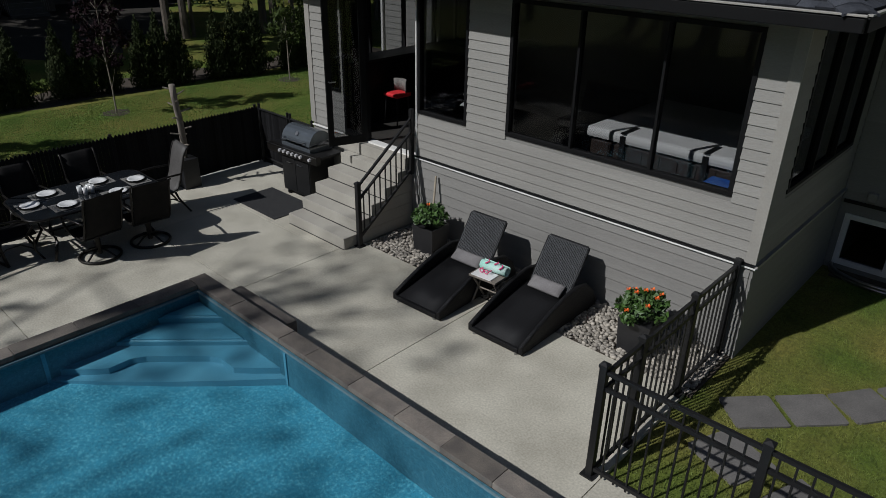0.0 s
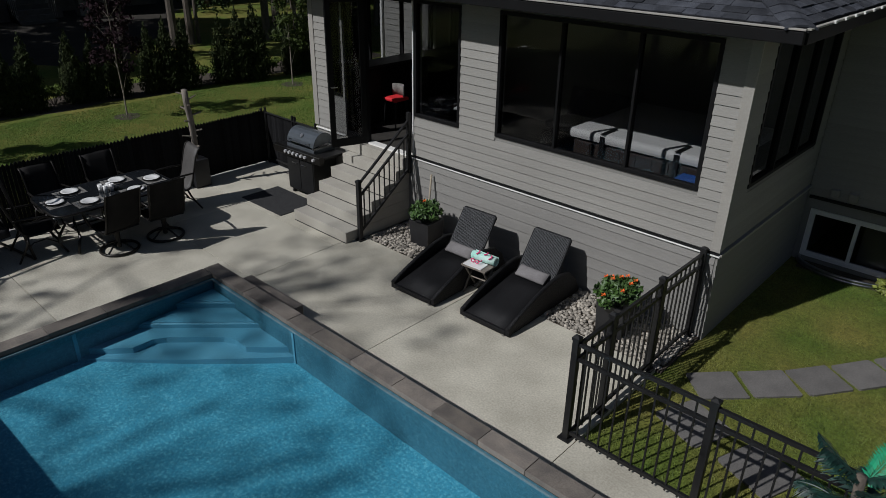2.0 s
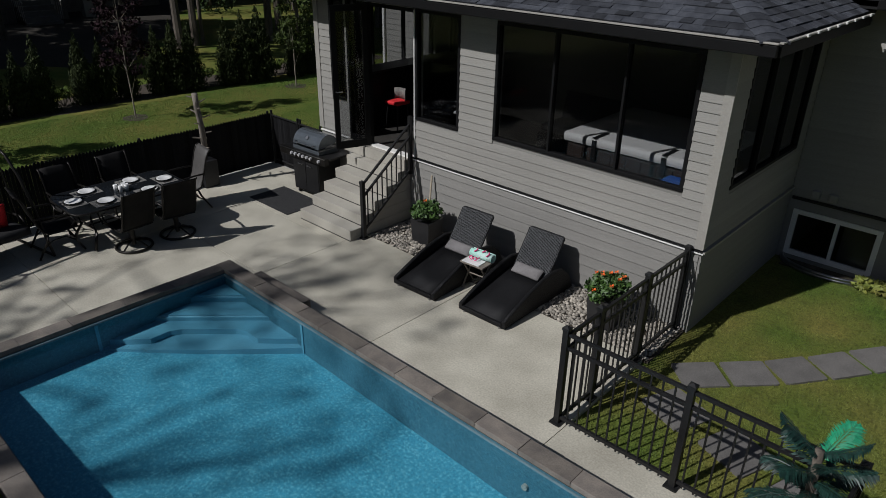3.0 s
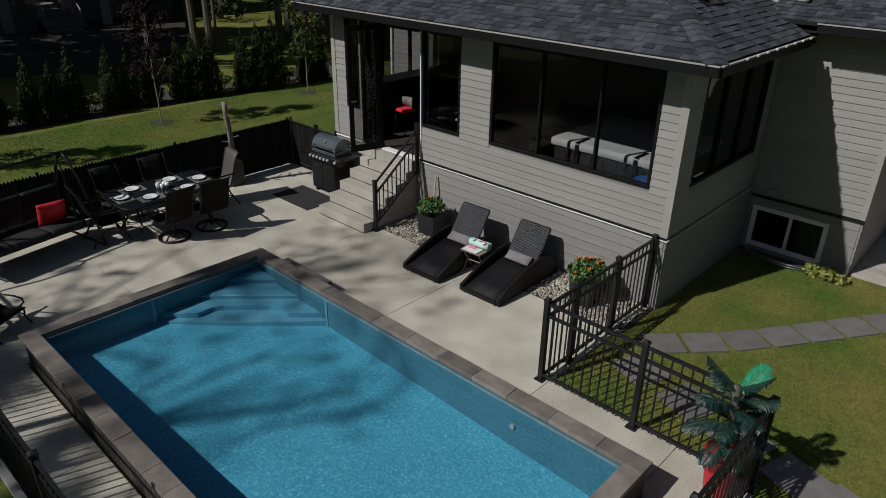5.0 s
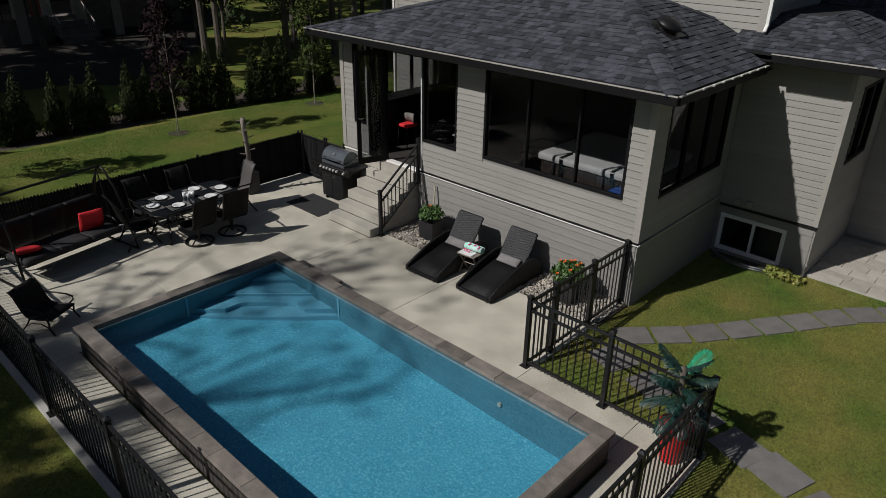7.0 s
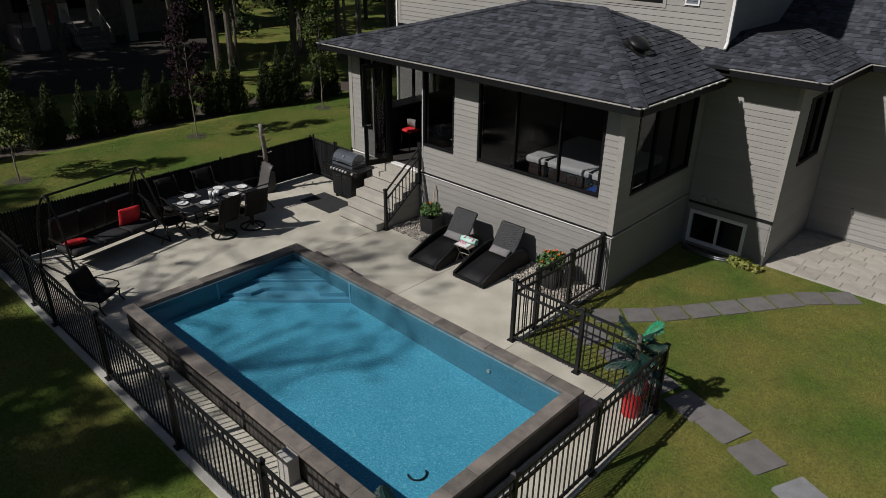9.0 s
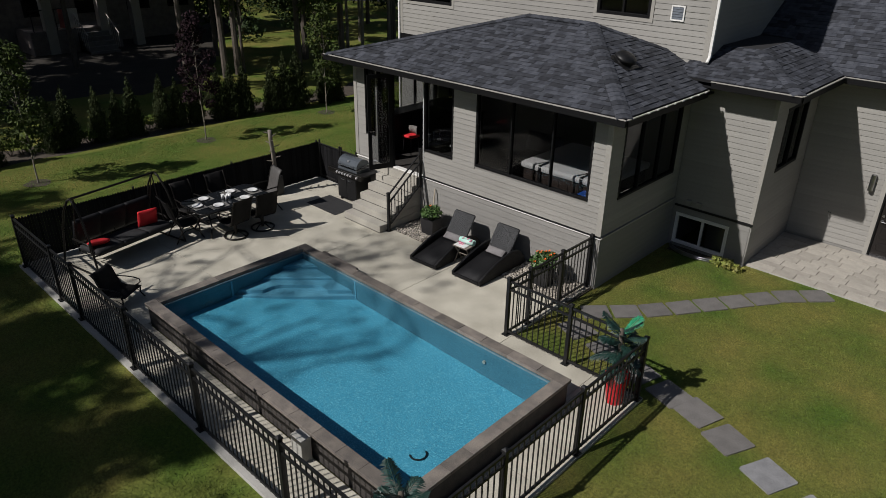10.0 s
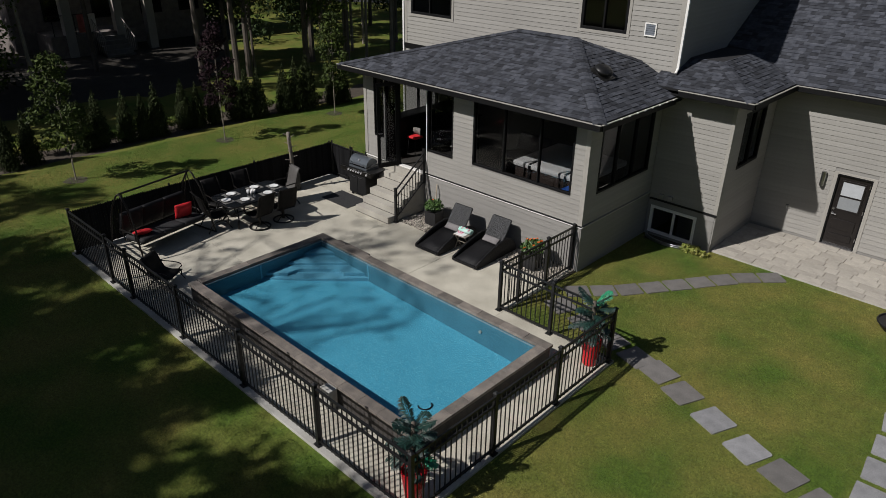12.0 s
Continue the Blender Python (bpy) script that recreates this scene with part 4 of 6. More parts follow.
# dark strip painting the hedge's shadow, its front edge on the shadow line
bm = bmesh.new()
n = 60
pts = [(-14.1 + 0.25 * math.sin(i * 1.3), -12 + 24 * i / n) for i in range(n + 1)] + [(-12.42 + 0.10 * math.sin(i * 0.9), 12 - 24 * i / n) for i in range(n + 1)]
bm.faces.new([bm.verts.new((x, y, ground_height(x, y) + 0.005)) for x, y in pts])
structure(part("hedge_bed", bm, M["soil"]), "soil-coloured strip standing for the cedar hedge's shadow", "soil")

# leaf litter on the forest floor, its dark colour also painting deep shade
M["shade_litter"] = surf("shaded_leaf_litter", (0.030, 0.024, 0.017), 0.95, (0.018, 0.015, 0.011), 1.2, 14, 0.5, 0.5)
bm = bmesh.new()
n = 40
edge = [(-19.4 + 0.7 * math.sin(i * 0.9) + 0.4 * math.sin(i * 2.3), -30 + 36 * i / n) for i in range(n + 1)]
pts = edge + [(-23.0, 8.6), (-29.0, 12.0), (-34.0, 17.0), (-60.0, 20.0), (-60.0, -30.0)]
bm.faces.new([bm.verts.new((x, y, ground_height(x, y) + 0.008)) for x, y in pts])
structure(part("forest_floor", bm, M["shade_litter"]), "leaf litter painted near black for the forest's deep shade", "forest floor")

# tall forest behind the hedge, closed and dark
tall = [make_tree("forest_tree", "tall forest tree with bare lower trunk", 15.0, 6.5, 4.0, 3000, 0.28, M["leaf_dark"], M["bark"], 70 + k, 0.17, 30, 0.015, 0.28, group="forest trees") for k in range(3)]
tall_spots = [(-19.3, 7.0), (-19.5, 7.8), (-18.6, 10.8), (-18.4, 4.6), (-27.2, -7.2), (-20.5, 12.6), (-17.8, 13.0), (-25.0, -9.0), (-26.0, 2.6), (-24.5, 9.5), (-21.0, -11.0), (-28.0, -3.0), (-30.0, 14.5), (-26.0, 17.5),
              (-22.0, 20.5), (-33.0, 22.0), (-34.0, -8.0), (-36.0, 16.0), (-19.0, 17.5), (-28.5, 24.0), (-42.0, 0.0), (-24.0, -12.0), (-40.0, 28.0), (-16.0, 16.5)]
rt = random.Random(12)
for i, (x, y) in enumerate(tall_spots):
    s = rt.uniform(0.85, 1.15)
    m = at_ground(x, y, rt.uniform(0, 360))
    if i < 3:
        tall[i].matrix_basis = m
    else:
        copy_thing(tall[i % 3], m).scale = (s, s, s)
# thin pale trunks that stand behind the sunroom roof
for i, (x, y) in enumerate(((-20.0, 14.6), (-19.2, 15.6), (-21.5, 16.4), (-18.3, 16.8), (-23.0, 18.6), (-20.2, -2.2), (-22.5, -5.0))):
    make_tree("slender_tree", "slender pale-barked forest tree", 11.0, 6.5, 2.0, 900 if i < 5 else 220, 0.24, M["leaf"], M["pale_bark"], 90 + i, 0.10, 10, 0.02, 0.5, at_ground(x, y, i * 50), group="slender forest trees")

# leafy trees with low branches at the edge of the wood
for i, (x, y, hh, sp) in enumerate(((-20.4, -4.3, 8.5, 2.2), (-19.0, -5.6, 6.0, 1.6), (-19.6, 8.2, 7.5, 1.3), (-17.6, 11.6, 5.5, 1.2))):
    make_tree("edge_tree", "leafy forest-edge tree with low branches", hh, 1.6 if i < 2 else 3.0, sp, 2600 if i < 2 else 1300, 0.10, M["leaf"], M["bark"], 150 + i, 0.13 if i < 2 else 0.09, 26, 0.02, 0.34, at_ground(x, y, i * 70), group="forest edge trees")

# dark undergrowth that closes the wood
cs, rs = [], []
for i in range(260):
    x, y = rt.uniform(-46, -22), rt.uniform(-30, 34)
    if x > -27 and y > 6:
        continue
    if -36 < x < -20 and -2 < y < 13:
        continue
    cs.append((x, y, rt.uniform(0.2, 2.6)))
    rs.append(rt.uniform(1.0, 2.0))
tagged(linked("undergrowth", leaf_mesh("undergrowth", cs, rs, 60000, 0.13, 5, M["leaf_dark"])), "dark shrubs and saplings under the forest", "undergrowth", kind="stuff")
cs, rs = [], []
for i in range(420):
    a = rt.uniform(0, 2 * math.pi)
    d = rt.uniform(55, 75)
    cs.append((-5 + d * math.cos(a), 4 + d * math.sin(a), rt.uniform(0.5, 13)))
    rs.append(rt.uniform(2.5, 4.5))
tagged(linked("far_woods", leaf_mesh("far_woods", cs, rs, 42000, 0.65, 6, M["leaf_dark"])), "dark wall of far woods all round", "woods", kind="stuff")

# tall trees on the sunny side, whose crowns throw the dappled shade
shade = make_tree("shade_tree", "tall broad-leaved tree at the edge of the garden", 16.0, 7.5, 3.8, 1500, 0.23, M["leaf"], M["bark"], 131, 0.2, 34, 0.01, 0.20, group="garden shade trees")
shade_spots = [(-9.5, -23.0, 1.0), (-5.4, -22.6, 1.0), (-1.6, -24.4, 0.95), (-13.8, -20.5, 0.95), (-5.0, -20.6, 0.8), (1.6, -25.0, 0.9), (-7.8, -21.8, 0.9), (4.4, -25.2, 0.9), (-2.2, -22.4, 0.85), (1.4, -22.8, 0.8), (-7.6, -19.2, 0.78), (-4.4, -19.6, 0.74), (-1.6, -20.4, 0.72), (1.6, -21.2, 0.70), (-3.2, -17.5, 0.64), (-0.3, -17.9, 0.68), (2.6, -18.6, 0.68), (0.9, -19.3, 0.6), (-0.8, -16.6, 0.62), (3.4, -17.3, 0.62), (3.0, -20.5, 0.75)]
for i, (x, y, s) in enumerate(shade_spots):
    m = at_ground(x, y, i * 77.0)
    if i == 0:
        shade.matrix_basis = m
    else:
        copy_thing(shade, m).scale = (s, s, s)

sparse = make_tree("shade_tree", "tall thin-crowned tree at the edge of the garden", 15.5, 9.0, 3.0, 430, 0.115, M["leaf"], M["bark"], 137, 0.16, 24, 0.01, 0.26, group="garden shade trees")
sparse.matrix_basis = at_ground(-4.0, -15.0, 0)
copy_thing(sparse, at_ground(-2.2, -18.4, 131))

# neighbouring house in the shade of the wood
nb = surf("dark_brick", (0.19, 0.165, 0.15), 0.85, (0.14, 0.12, 0.11), 3, 60, 0.3, 0.3)
house = thing("neighbour_house", "dark neighbouring house with a porch and steps", "house")
one("wall", nb, (-40.0, -33.0, 1.0, 13.0, -0.4, 6.0), parent=house)
bm = bmesh.new()
slab(bm, [(-33.0 + 1.2, 0.4, 5.8), (-33.0 + 1.2, 13.6, 5.8), (-37.0, 13.6, 8.0), (-37.0, 0.4, 8.0)], 0.15)
part("roof", bm, M["underlay"], house)
one("porch_floor", nb, (-33.0, -30.6, 2.2, 7.0, -0.4, 0.9), parent=house)
for k in range(5):
    one("step", M["slate"], (-30.6, -30.3 + 0.3 * (4 - k), 4.6, 6.2, -0.4, -0.2 + 0.22 * k), parent=house)
for y in (3.0, 5.9, 7.8):
    one("pillar", M["trim"], (-31.0, -30.5, y, y + 0.5, -0.4, 5.6), parent=house)
for y in (2.8, 5.6, 8.6, 11.2):
    w = one("window", M["black_frame"], (-33.0, -32.95, y, y + 1.4, 1.4, 3.2), parent=house)
    one("pane", M["glass"], (-32.95, -32.94, y + 0.1, y + 1.3, 1.5, 3.1), parent=w)
for y in (4.55, 6.25):
    bm = bmesh.new()
    rod(bm, (-30.6, y, 1.7), (-29.1, y, 0.7), 0.03)
    part("handrail", bm, M["trim"], house)
    for k in range(6):
        bm = bmesh.new()
        x = -30.5 + 0.26 * k
        rod(bm, (x, y, -0.1), (x, y, 1.64 - 0.17 * k), 0.012, seg=5)
        part("baluster", bm, M["trim"], house)
pink = surf("pink_cloth", (0.65, 0.22, 0.20), 0.9, (0.5, 0.16, 0.15), 4, 60, 0.2, 0.3)
for y, mm, lab in ((3.75, pink, "pink towel over the porch rail"), (4.25, M["white"], "white towel over the porch rail")):
    bm = bmesh.new()
    for i in range(5):
        for j in range(5):
            bm.verts.new((-30.55 + 0.03 * math.sin(j * 1.7 + i), y + 0.13 * j, 2.0 - 0.25 * i))
    bm.verts.ensure_lookup_table()
    for i in range(4):
        for j in range(4):
            bm.faces.new([bm.verts[k] for k in (i * 5 + j, i * 5 + j + 1, i * 5 + j + 6, i * 5 + j + 5)])
    bmesh.ops.solidify(bm, geom=bm.faces[:], thickness=0.01)
    tagged(part("towel", bm, mm), lab, "towel")
bm = bmesh.new()
rod(bm, (-30.6, 2.3, 2.0), (-30.6, 4.55, 2.0), 0.03)
for y in (2.4, 3.6, 4.5):
    rod(bm, (-30.6, y, 0.9), (-30.6, y, 2.0), 0.025)
part("porch_rail", bm, M["black"], house)

# street and a parked car beyond the wood
bm = bmesh.new()
bm.faces.new([bm.verts.new(p) for p in ((-52, 24, -0.31), (-24, 44, -0.31), (-28, 50, -0.31), (-56, 30, -0.31))])
structure(part("road", bm, surf("asphalt", (0.06, 0.06, 0.062), 0.9, None, 2, 40, 0.2, 0.3)), "grey asphalt street beyond the trees", "road")
car = thing("parked_car", "white car parked on the far street", "car", m=pose(-40.5, 37.0, -0.31, 0, 0, 36))
bm = bmesh.new()
box(bm, -2.1, 2.1, -0.85, 0.85, 0.3, 0.85, bevel=0.12)
box(bm, -1.3, 1.1, -0.75, 0.75, 0.8, 1.4, bevel=0.2)
part("body", bm, M["white"], car)
one("windows", M["black_frame"], (-1.15, 0.95, -0.765, 0.765, 0.95, 1.28), parent=car, bevel=0.03)
for x in (-1.3, 1.3):
    for y in (-0.8, 0.8):
        bm = bmesh.new()
        rod(bm, (x, y - 0.1, 0.32), (x, y + 0.1, 0.32), 0.32, seg=16)
        part("wheel", bm, M["black"], car)


# ---- patio furniture ----
M["sling"] = surf("charcoal_sling_fabric", (0.012, 0.011, 0.011), 0.7, (0.008, 0.008, 0.008), 9, 160, 0.3, 0.25, spec=0.15)
# paler copy of the sling colour paints sunlight on one chair's back
M["sling_sunlit"] = surf("sunlit_sling_fabric", (0.075, 0.07, 0.066), 0.6, (0.06, 0.057, 0.054), 9, 160, 0.3, 0.25)
M["bronze"] = surf("dark_bronze_metal", (0.020, 0.018, 0.016), 0.4, None, 9, 80, 0.25, 0.1, metal=0.5)
M["wicker"] = surf("charcoal_wicker", (0.050, 0.052, 0.056), 0.55, (0.024, 0.025, 0.027), 30, 120, 0.4, 0.8)
M["wicker_dark"] = surf("black_wicker", (0.008, 0.008, 0.009), 0.5, (0.005, 0.005, 0.006), 20, 120, 0.4, 0.8, spec=0.25)
M["cloth"] = surf("black_cushion_cloth", (0.010, 0.010, 0.011), 0.6, (0.008, 0.008, 0.009), 6, 120, 0.3, 0.3, spec=0.2)
M["cloth_grey"] = surf("grey_pillow_cloth", (0.20, 0.19, 0.19), 0.9, (0.16, 0.15, 0.15), 8, 120, 0.2, 0.4)
# seat cloth is a step paler than the back cushions' cloth
M["cloth_top"] = surf("paler_black_seat_cloth", (0.026, 0.026, 0.028), 0.8, (0.020, 0.020, 0.021), 6, 120, 0.3, 0.3, spec=0.25)
M["red"] = surf("red_cloth", (0.62, 0.015, 0.022), 0.75, (0.5, 0.012, 0.018), 5, 90, 0.15, 0.2)
M["red_pot"] = surf("red_glazed_pot", (0.55, 0.012, 0.02), 0.35, (0.45, 0.01, 0.016), 4, 50, 0.12, 0.05)
M["dark_glass"] = surf("dark_table_glass", (0.012, 0.014, 0.017), 0.08, None, 3, 30, 0.1, 0)
M["china"] = surf("white_china", (0.75, 0.75, 0.74), 0.2, None, 6, 40, 0.04, 0)
M["weave"] = surf("grey_woven_mat", (0.20, 0.19, 0.175), 0.85, (0.14, 0.135, 0.125), 30, 160, 0.3, 0.4)
M["steel"] = surf("brushed_steel", (0.42, 0.42, 0.43), 0.28, None, 8, 60, 0.12, 0.05, metal=1.0)
M["enamel"] = surf("grey_blue_enamel", (0.15, 0.17, 0.19), 0.27, None, 6, 60, 0.15, 0.03, metal=0.55)
M["chrome"] = surf("bright_chrome", (0.72, 0.72, 0.73), 0.25, None, 8, 60, 0.08, 0.0, metal=0.4)
M["rubber"] = surf("black_rubber_mat", (0.028, 0.028, 0.029), 0.85, (0.02, 0.02, 0.021), 12, 140, 0.3, 0.6)
M["stone"] = surf("river_stone", (0.36, 0.325, 0.275), 0.8, (0.27, 0.245, 0.21), 9, 60, 0.2, 0.2, random_var=0.45, island=True)
M["wood_grey"] = surf("weathered_wood", (0.24, 0.21, 0.175), 0.85, (0.15, 0.13, 0.11), 6, 50, 0.3, 0.5, stretch=(1, 1, 0.2))
M["planter"] = surf("black_planter", (0.018, 0.018, 0.02), 0.45, None, 6, 60, 0.25, 0.1)
M["petal"] = surf("orange_petal", (0.80, 0.16, 0.015), 0.6, (0.7, 0.10, 0.01), 9, 60, 0.2, 0, random_var=0.2, island=True)
M["plant_leaf"] = surf("fresh_leaf", (0.055, 0.11, 0.022), 0.5, (0.035, 0.075, 0.015), 6, 40, 0.25, 0, random_var=0.4, island=True)
M["palm_leaf"] = surf("palm_frond", (0.014, 0.046, 0.036), 0.45, (0.010, 0.032, 0.026), 5, 50, 0.3, 0, random_var=0.45, island=True)
M["palm_bright"] = surf("bright_palm_frond", (0.02, 0.26, 0.13), 0.4, (0.015, 0.20, 0.10), 5, 50, 0.2, 0, random_var=0.25, island=True)
M["mint"] = surf("mint_towel", (0.35, 0.68, 0.58), 0.95, (0.55, 0.72, 0.66), 9, 120, 0.15, 0.5)
M["pink"] = surf("pink_plastic", (0.75, 0.05, 0.20), 0.4, None, 9, 60, 0.1, 0.05)
M["tub"] = surf("brown_tub_panel", (0.050, 0.036, 0.030), 0.5, None, 6, 60, 0.25, 0.1)
M["blue"] = surf("blue_plastic", (0.02, 0.10, 0.42), 0.4, None, 6, 60, 0.1, 0.02)
M["sand_beige"] = surf("beige_plaster", (0.42, 0.36, 0.27), 0.8, None, 6, 60, 0.15, 0.1)


def sheet(bm, rows, thick):
    """A thick curved sheet through rows of points."""
    g = [[bm.verts.new(p) for p in r] for r in rows]
    fs = [bm.faces.new((g[i][j], g[i][j + 1], g[i + 1][j + 1], g[i + 1][j])) for i in range(len(g) - 1) for j in range(len(g[0]) - 1)]
    bmesh.ops.recalc_face_normals(bm, faces=fs)
    bmesh.ops.solidify(bm, geom=fs, thickness=thick)


def cushion(name, parent, material, size, m, label="", puff=0.35):
    """A soft box: a bevelled, swollen block."""
    bm = bmesh.new()
    bmesh.ops.create_grid(bm, x_segments=8, y_segments=8, size=0.5)
    top = list(bm.verts)
    for v in top:
        ex, ey = 1 - (2 * abs(v.co.x)) ** 4, 1 - (2 * abs(v.co.y)) ** 4
        v.co = Vector((v.co.x * size[0], v.co.y * size[1], size[2] * (0.5 - puff * 0.5 + puff * ex * ey * 0.5)))
    made = bmesh.ops.duplicate(bm, geom=bm.faces[:])["geom"]
    low = [x for x in made if isinstance(x, bmesh.types.BMVert)]
    for v in low:
        v.co.z = -v.co.z
    bmesh.ops.bridge_loops(bm, edges=[e for e in bm.edges if e.is_boundary])
    return part(name, bm, material, parent, label, smooth=True, m=m)


def sling_chair(label, swivel, fabric, m):
    """A high-backed sling chair; it faces +x in its own frame."""
    c = thing("patio_chair", label, "chair", "patio dining chairs", m=m)
    prof = [(0.27, 0.41), (0.15, 0.405), (0.0, 0.385), (-0.14, 0.385), (-0.22, 0.43), (-0.28, 0.56), (-0.33, 0.74), (-0.38, 0.92), (-0.43, 1.03), (-0.48, 1.06)]
    bm = bmesh.new()
    sheet(bm, [[(x, y, z) for y in (-0.245, -0.12, 0.0, 0.12, 0.245)] for x, z in prof], 0.012)
    part("sling", bm, fabric, c, smooth=True)
    for s in (-1, 1):
        bm = bmesh.new()
        tube(bm, [(x, s * 0.262, z) for x, z in prof], 0.015)
        part("side_frame", bm, M["bronze"], c, smooth=True)
        bm = bmesh.new()
        tube(bm, [(-0.31, s * 0.27, 0.66), (-0.1, s * 0.29, 0.66), (0.1, s * 0.30, 0.645), (0.22, s * 0.30, 0.60), (0.24, s * 0.29, 0.52), (0.16, s * 0.27, 0.42)], 0.016)
        part("armrest", bm, M["bronze"], c, smooth=True)
    for x, z in ((0.2, 0.385), (-0.2, 0.39)):
        bm = bmesh.new()
        rod(bm, (x, -0.26, z), (x, 0.26, z), 0.013)
        part("cross_bar", bm, M["bronze"], c)
    if swivel:
        bm = bmesh.new()
        tube(bm, [(0.27 * math.cos(a), 0.27 * math.sin(a), 0.025) for a in np.linspace(0, 2 * math.pi, 25)[:-1]], 0.022, closed=True)
        part("base_ring", bm, M["bronze"], c, smooth=True)
        bm = bmesh.new()
        rod(bm, (0, 0, 0.05), (0, 0, 0.37), 0.035, 0.045, 12)
        box(bm, -0.15, 0.15, -0.1, 0.1, 0.35, 0.38)
        part("swivel_post", bm, M["bronze"], c)
        for k in range(4):
            a = k * math.pi / 2 + 0.4
            bm = bmesh.new()
            tube(bm, [(0, 0, 0.14), (0.12 * math.cos(a), 0.12 * math.sin(a), 0.11), (0.27 * math.cos(a), 0.27 * math.sin(a), 0.025)], 0.014)
            part("spoke", bm, M["bronze"], c, smooth=True)
    else:
        for s in (-1, 1):
            bm = bmesh.new()
            tube(bm, [(0.18, s * 0.27, 0.42), (0.22, s * 0.28, 0.33), (0.20, s * 0.28, 0.18), (0.29, s * 0.29, 0.015)], 0.016)
            part("leg", bm, M["bronze"], c, smooth=True)
            bm = bmesh.new()
            tube(bm, [(-0.16, s * 0.27, 0.40), (-0.2, s * 0.28, 0.28), (-0.27, s * 0.28, 0.16), (-0.36, s * 0.29, 0.015)], 0.016)
            part("leg", bm, M["bronze"], c, smooth=True)
            bm = bmesh.new()
            tube(bm, [(0.2, s * 0.28, 0.2), (0.05, s * 0.28, 0.3), (-0.12, s * 0.28, 0.28), (-0.27, s * 0.28, 0.17)], 0.011)
            part("stretcher", bm, M["bronze"], c, smooth=True)
    return c


SWIVEL = "dark sling swivel chair on a round base at the table"
swivel_chair = sling_chair(SWIVEL, True, M["sling"], pose(-2.30, -2.78, 0, 0, 0, 186))
copy_thing(swivel_chair, pose(-2.27, -2.06, 0, 0, 0, 174))
leg_chair = sling_chair("dark high-backed sling chair along the fence side", False, M["sling"], pose(-3.72, -3.08, 0, 0, 0, 6))
leg_chair.scale = (0.95, 0.95, 0.92)
copy_thing(leg_chair, pose(-3.72, -2.22, 0, 0, 0, -4)).scale = (0.95, 0.95, 0.92)
sling_chair("sling chair, fabric lightened to paint sun on its back", False, M["sling_sunlit"], pose(-3.18, -1.42, 0, 0, 0, -97))
sling_chair("dark sling chair at the table's end", False, M["sling"], pose(-3.05, -3.62, 0, 0, 0, 84))

table = thing("dining_table", "long dark glass patio table with curved metal legs", "table")
TX, TY, TL, TW, TZ = -2.94, -2.58, 0.94, 0.56, 0.72


def rounded(cx, cy, hx, hy, r, n=6):
    pts = []
    for sx, sy, a0 in ((1, -1, -90), (1, 1, 0), (-1, 1, 90), (-1, -1, 180)):
        for k in range(n + 1):
            a = radians(a0 + 90 * k / n)
            pts.append((cx + sx * (hx - r) + r * math.cos(a), cy + sy * (hy - r) + r * math.sin(a)))
    return pts


bm = bmesh.new()
prism(bm, rounded(TX, TY, TW, TL, 0.2), TZ - 0.012, TZ)
part("tabletop", bm, M["dark_glass"], table, "dark tempered glass top")
bm = bmesh.new()
tube(bm, [(x, y, TZ - 0.015) for x, y in rounded(TX, TY, TW, TL, 0.2)], 0.018, closed=True)
part("rim", bm, M["bronze"], table, smooth=True)
for sx in (-1, 1):
    for sy in (-1, 1):
        bm = bmesh.new()
        tube(bm, [(TX + sx * 0.3, TY + sy * 0.62, TZ - 0.03), (TX + sx * 0.36, TY + sy * 0.66, 0.5), (TX + sx * 0.28, TY + sy * 0.6, 0.25), (TX + sx * 0.4, TY + sy * 0.7, 0.02)], 0.022)
        part("leg", bm, M["bronze"], table, smooth=True)
bm = bmesh.new()
rod(bm, (TX, TY - 0.6, 0.3), (TX, TY + 0.6, 0.3), 0.014)
for sy in (-1, 1):
    rod(bm, (TX - 0.29, TY + sy * 0.6, 0.3), (TX + 0.29, TY + sy * 0.6, 0.3), 0.014)
part("stretcher", bm, M["bronze"], table)

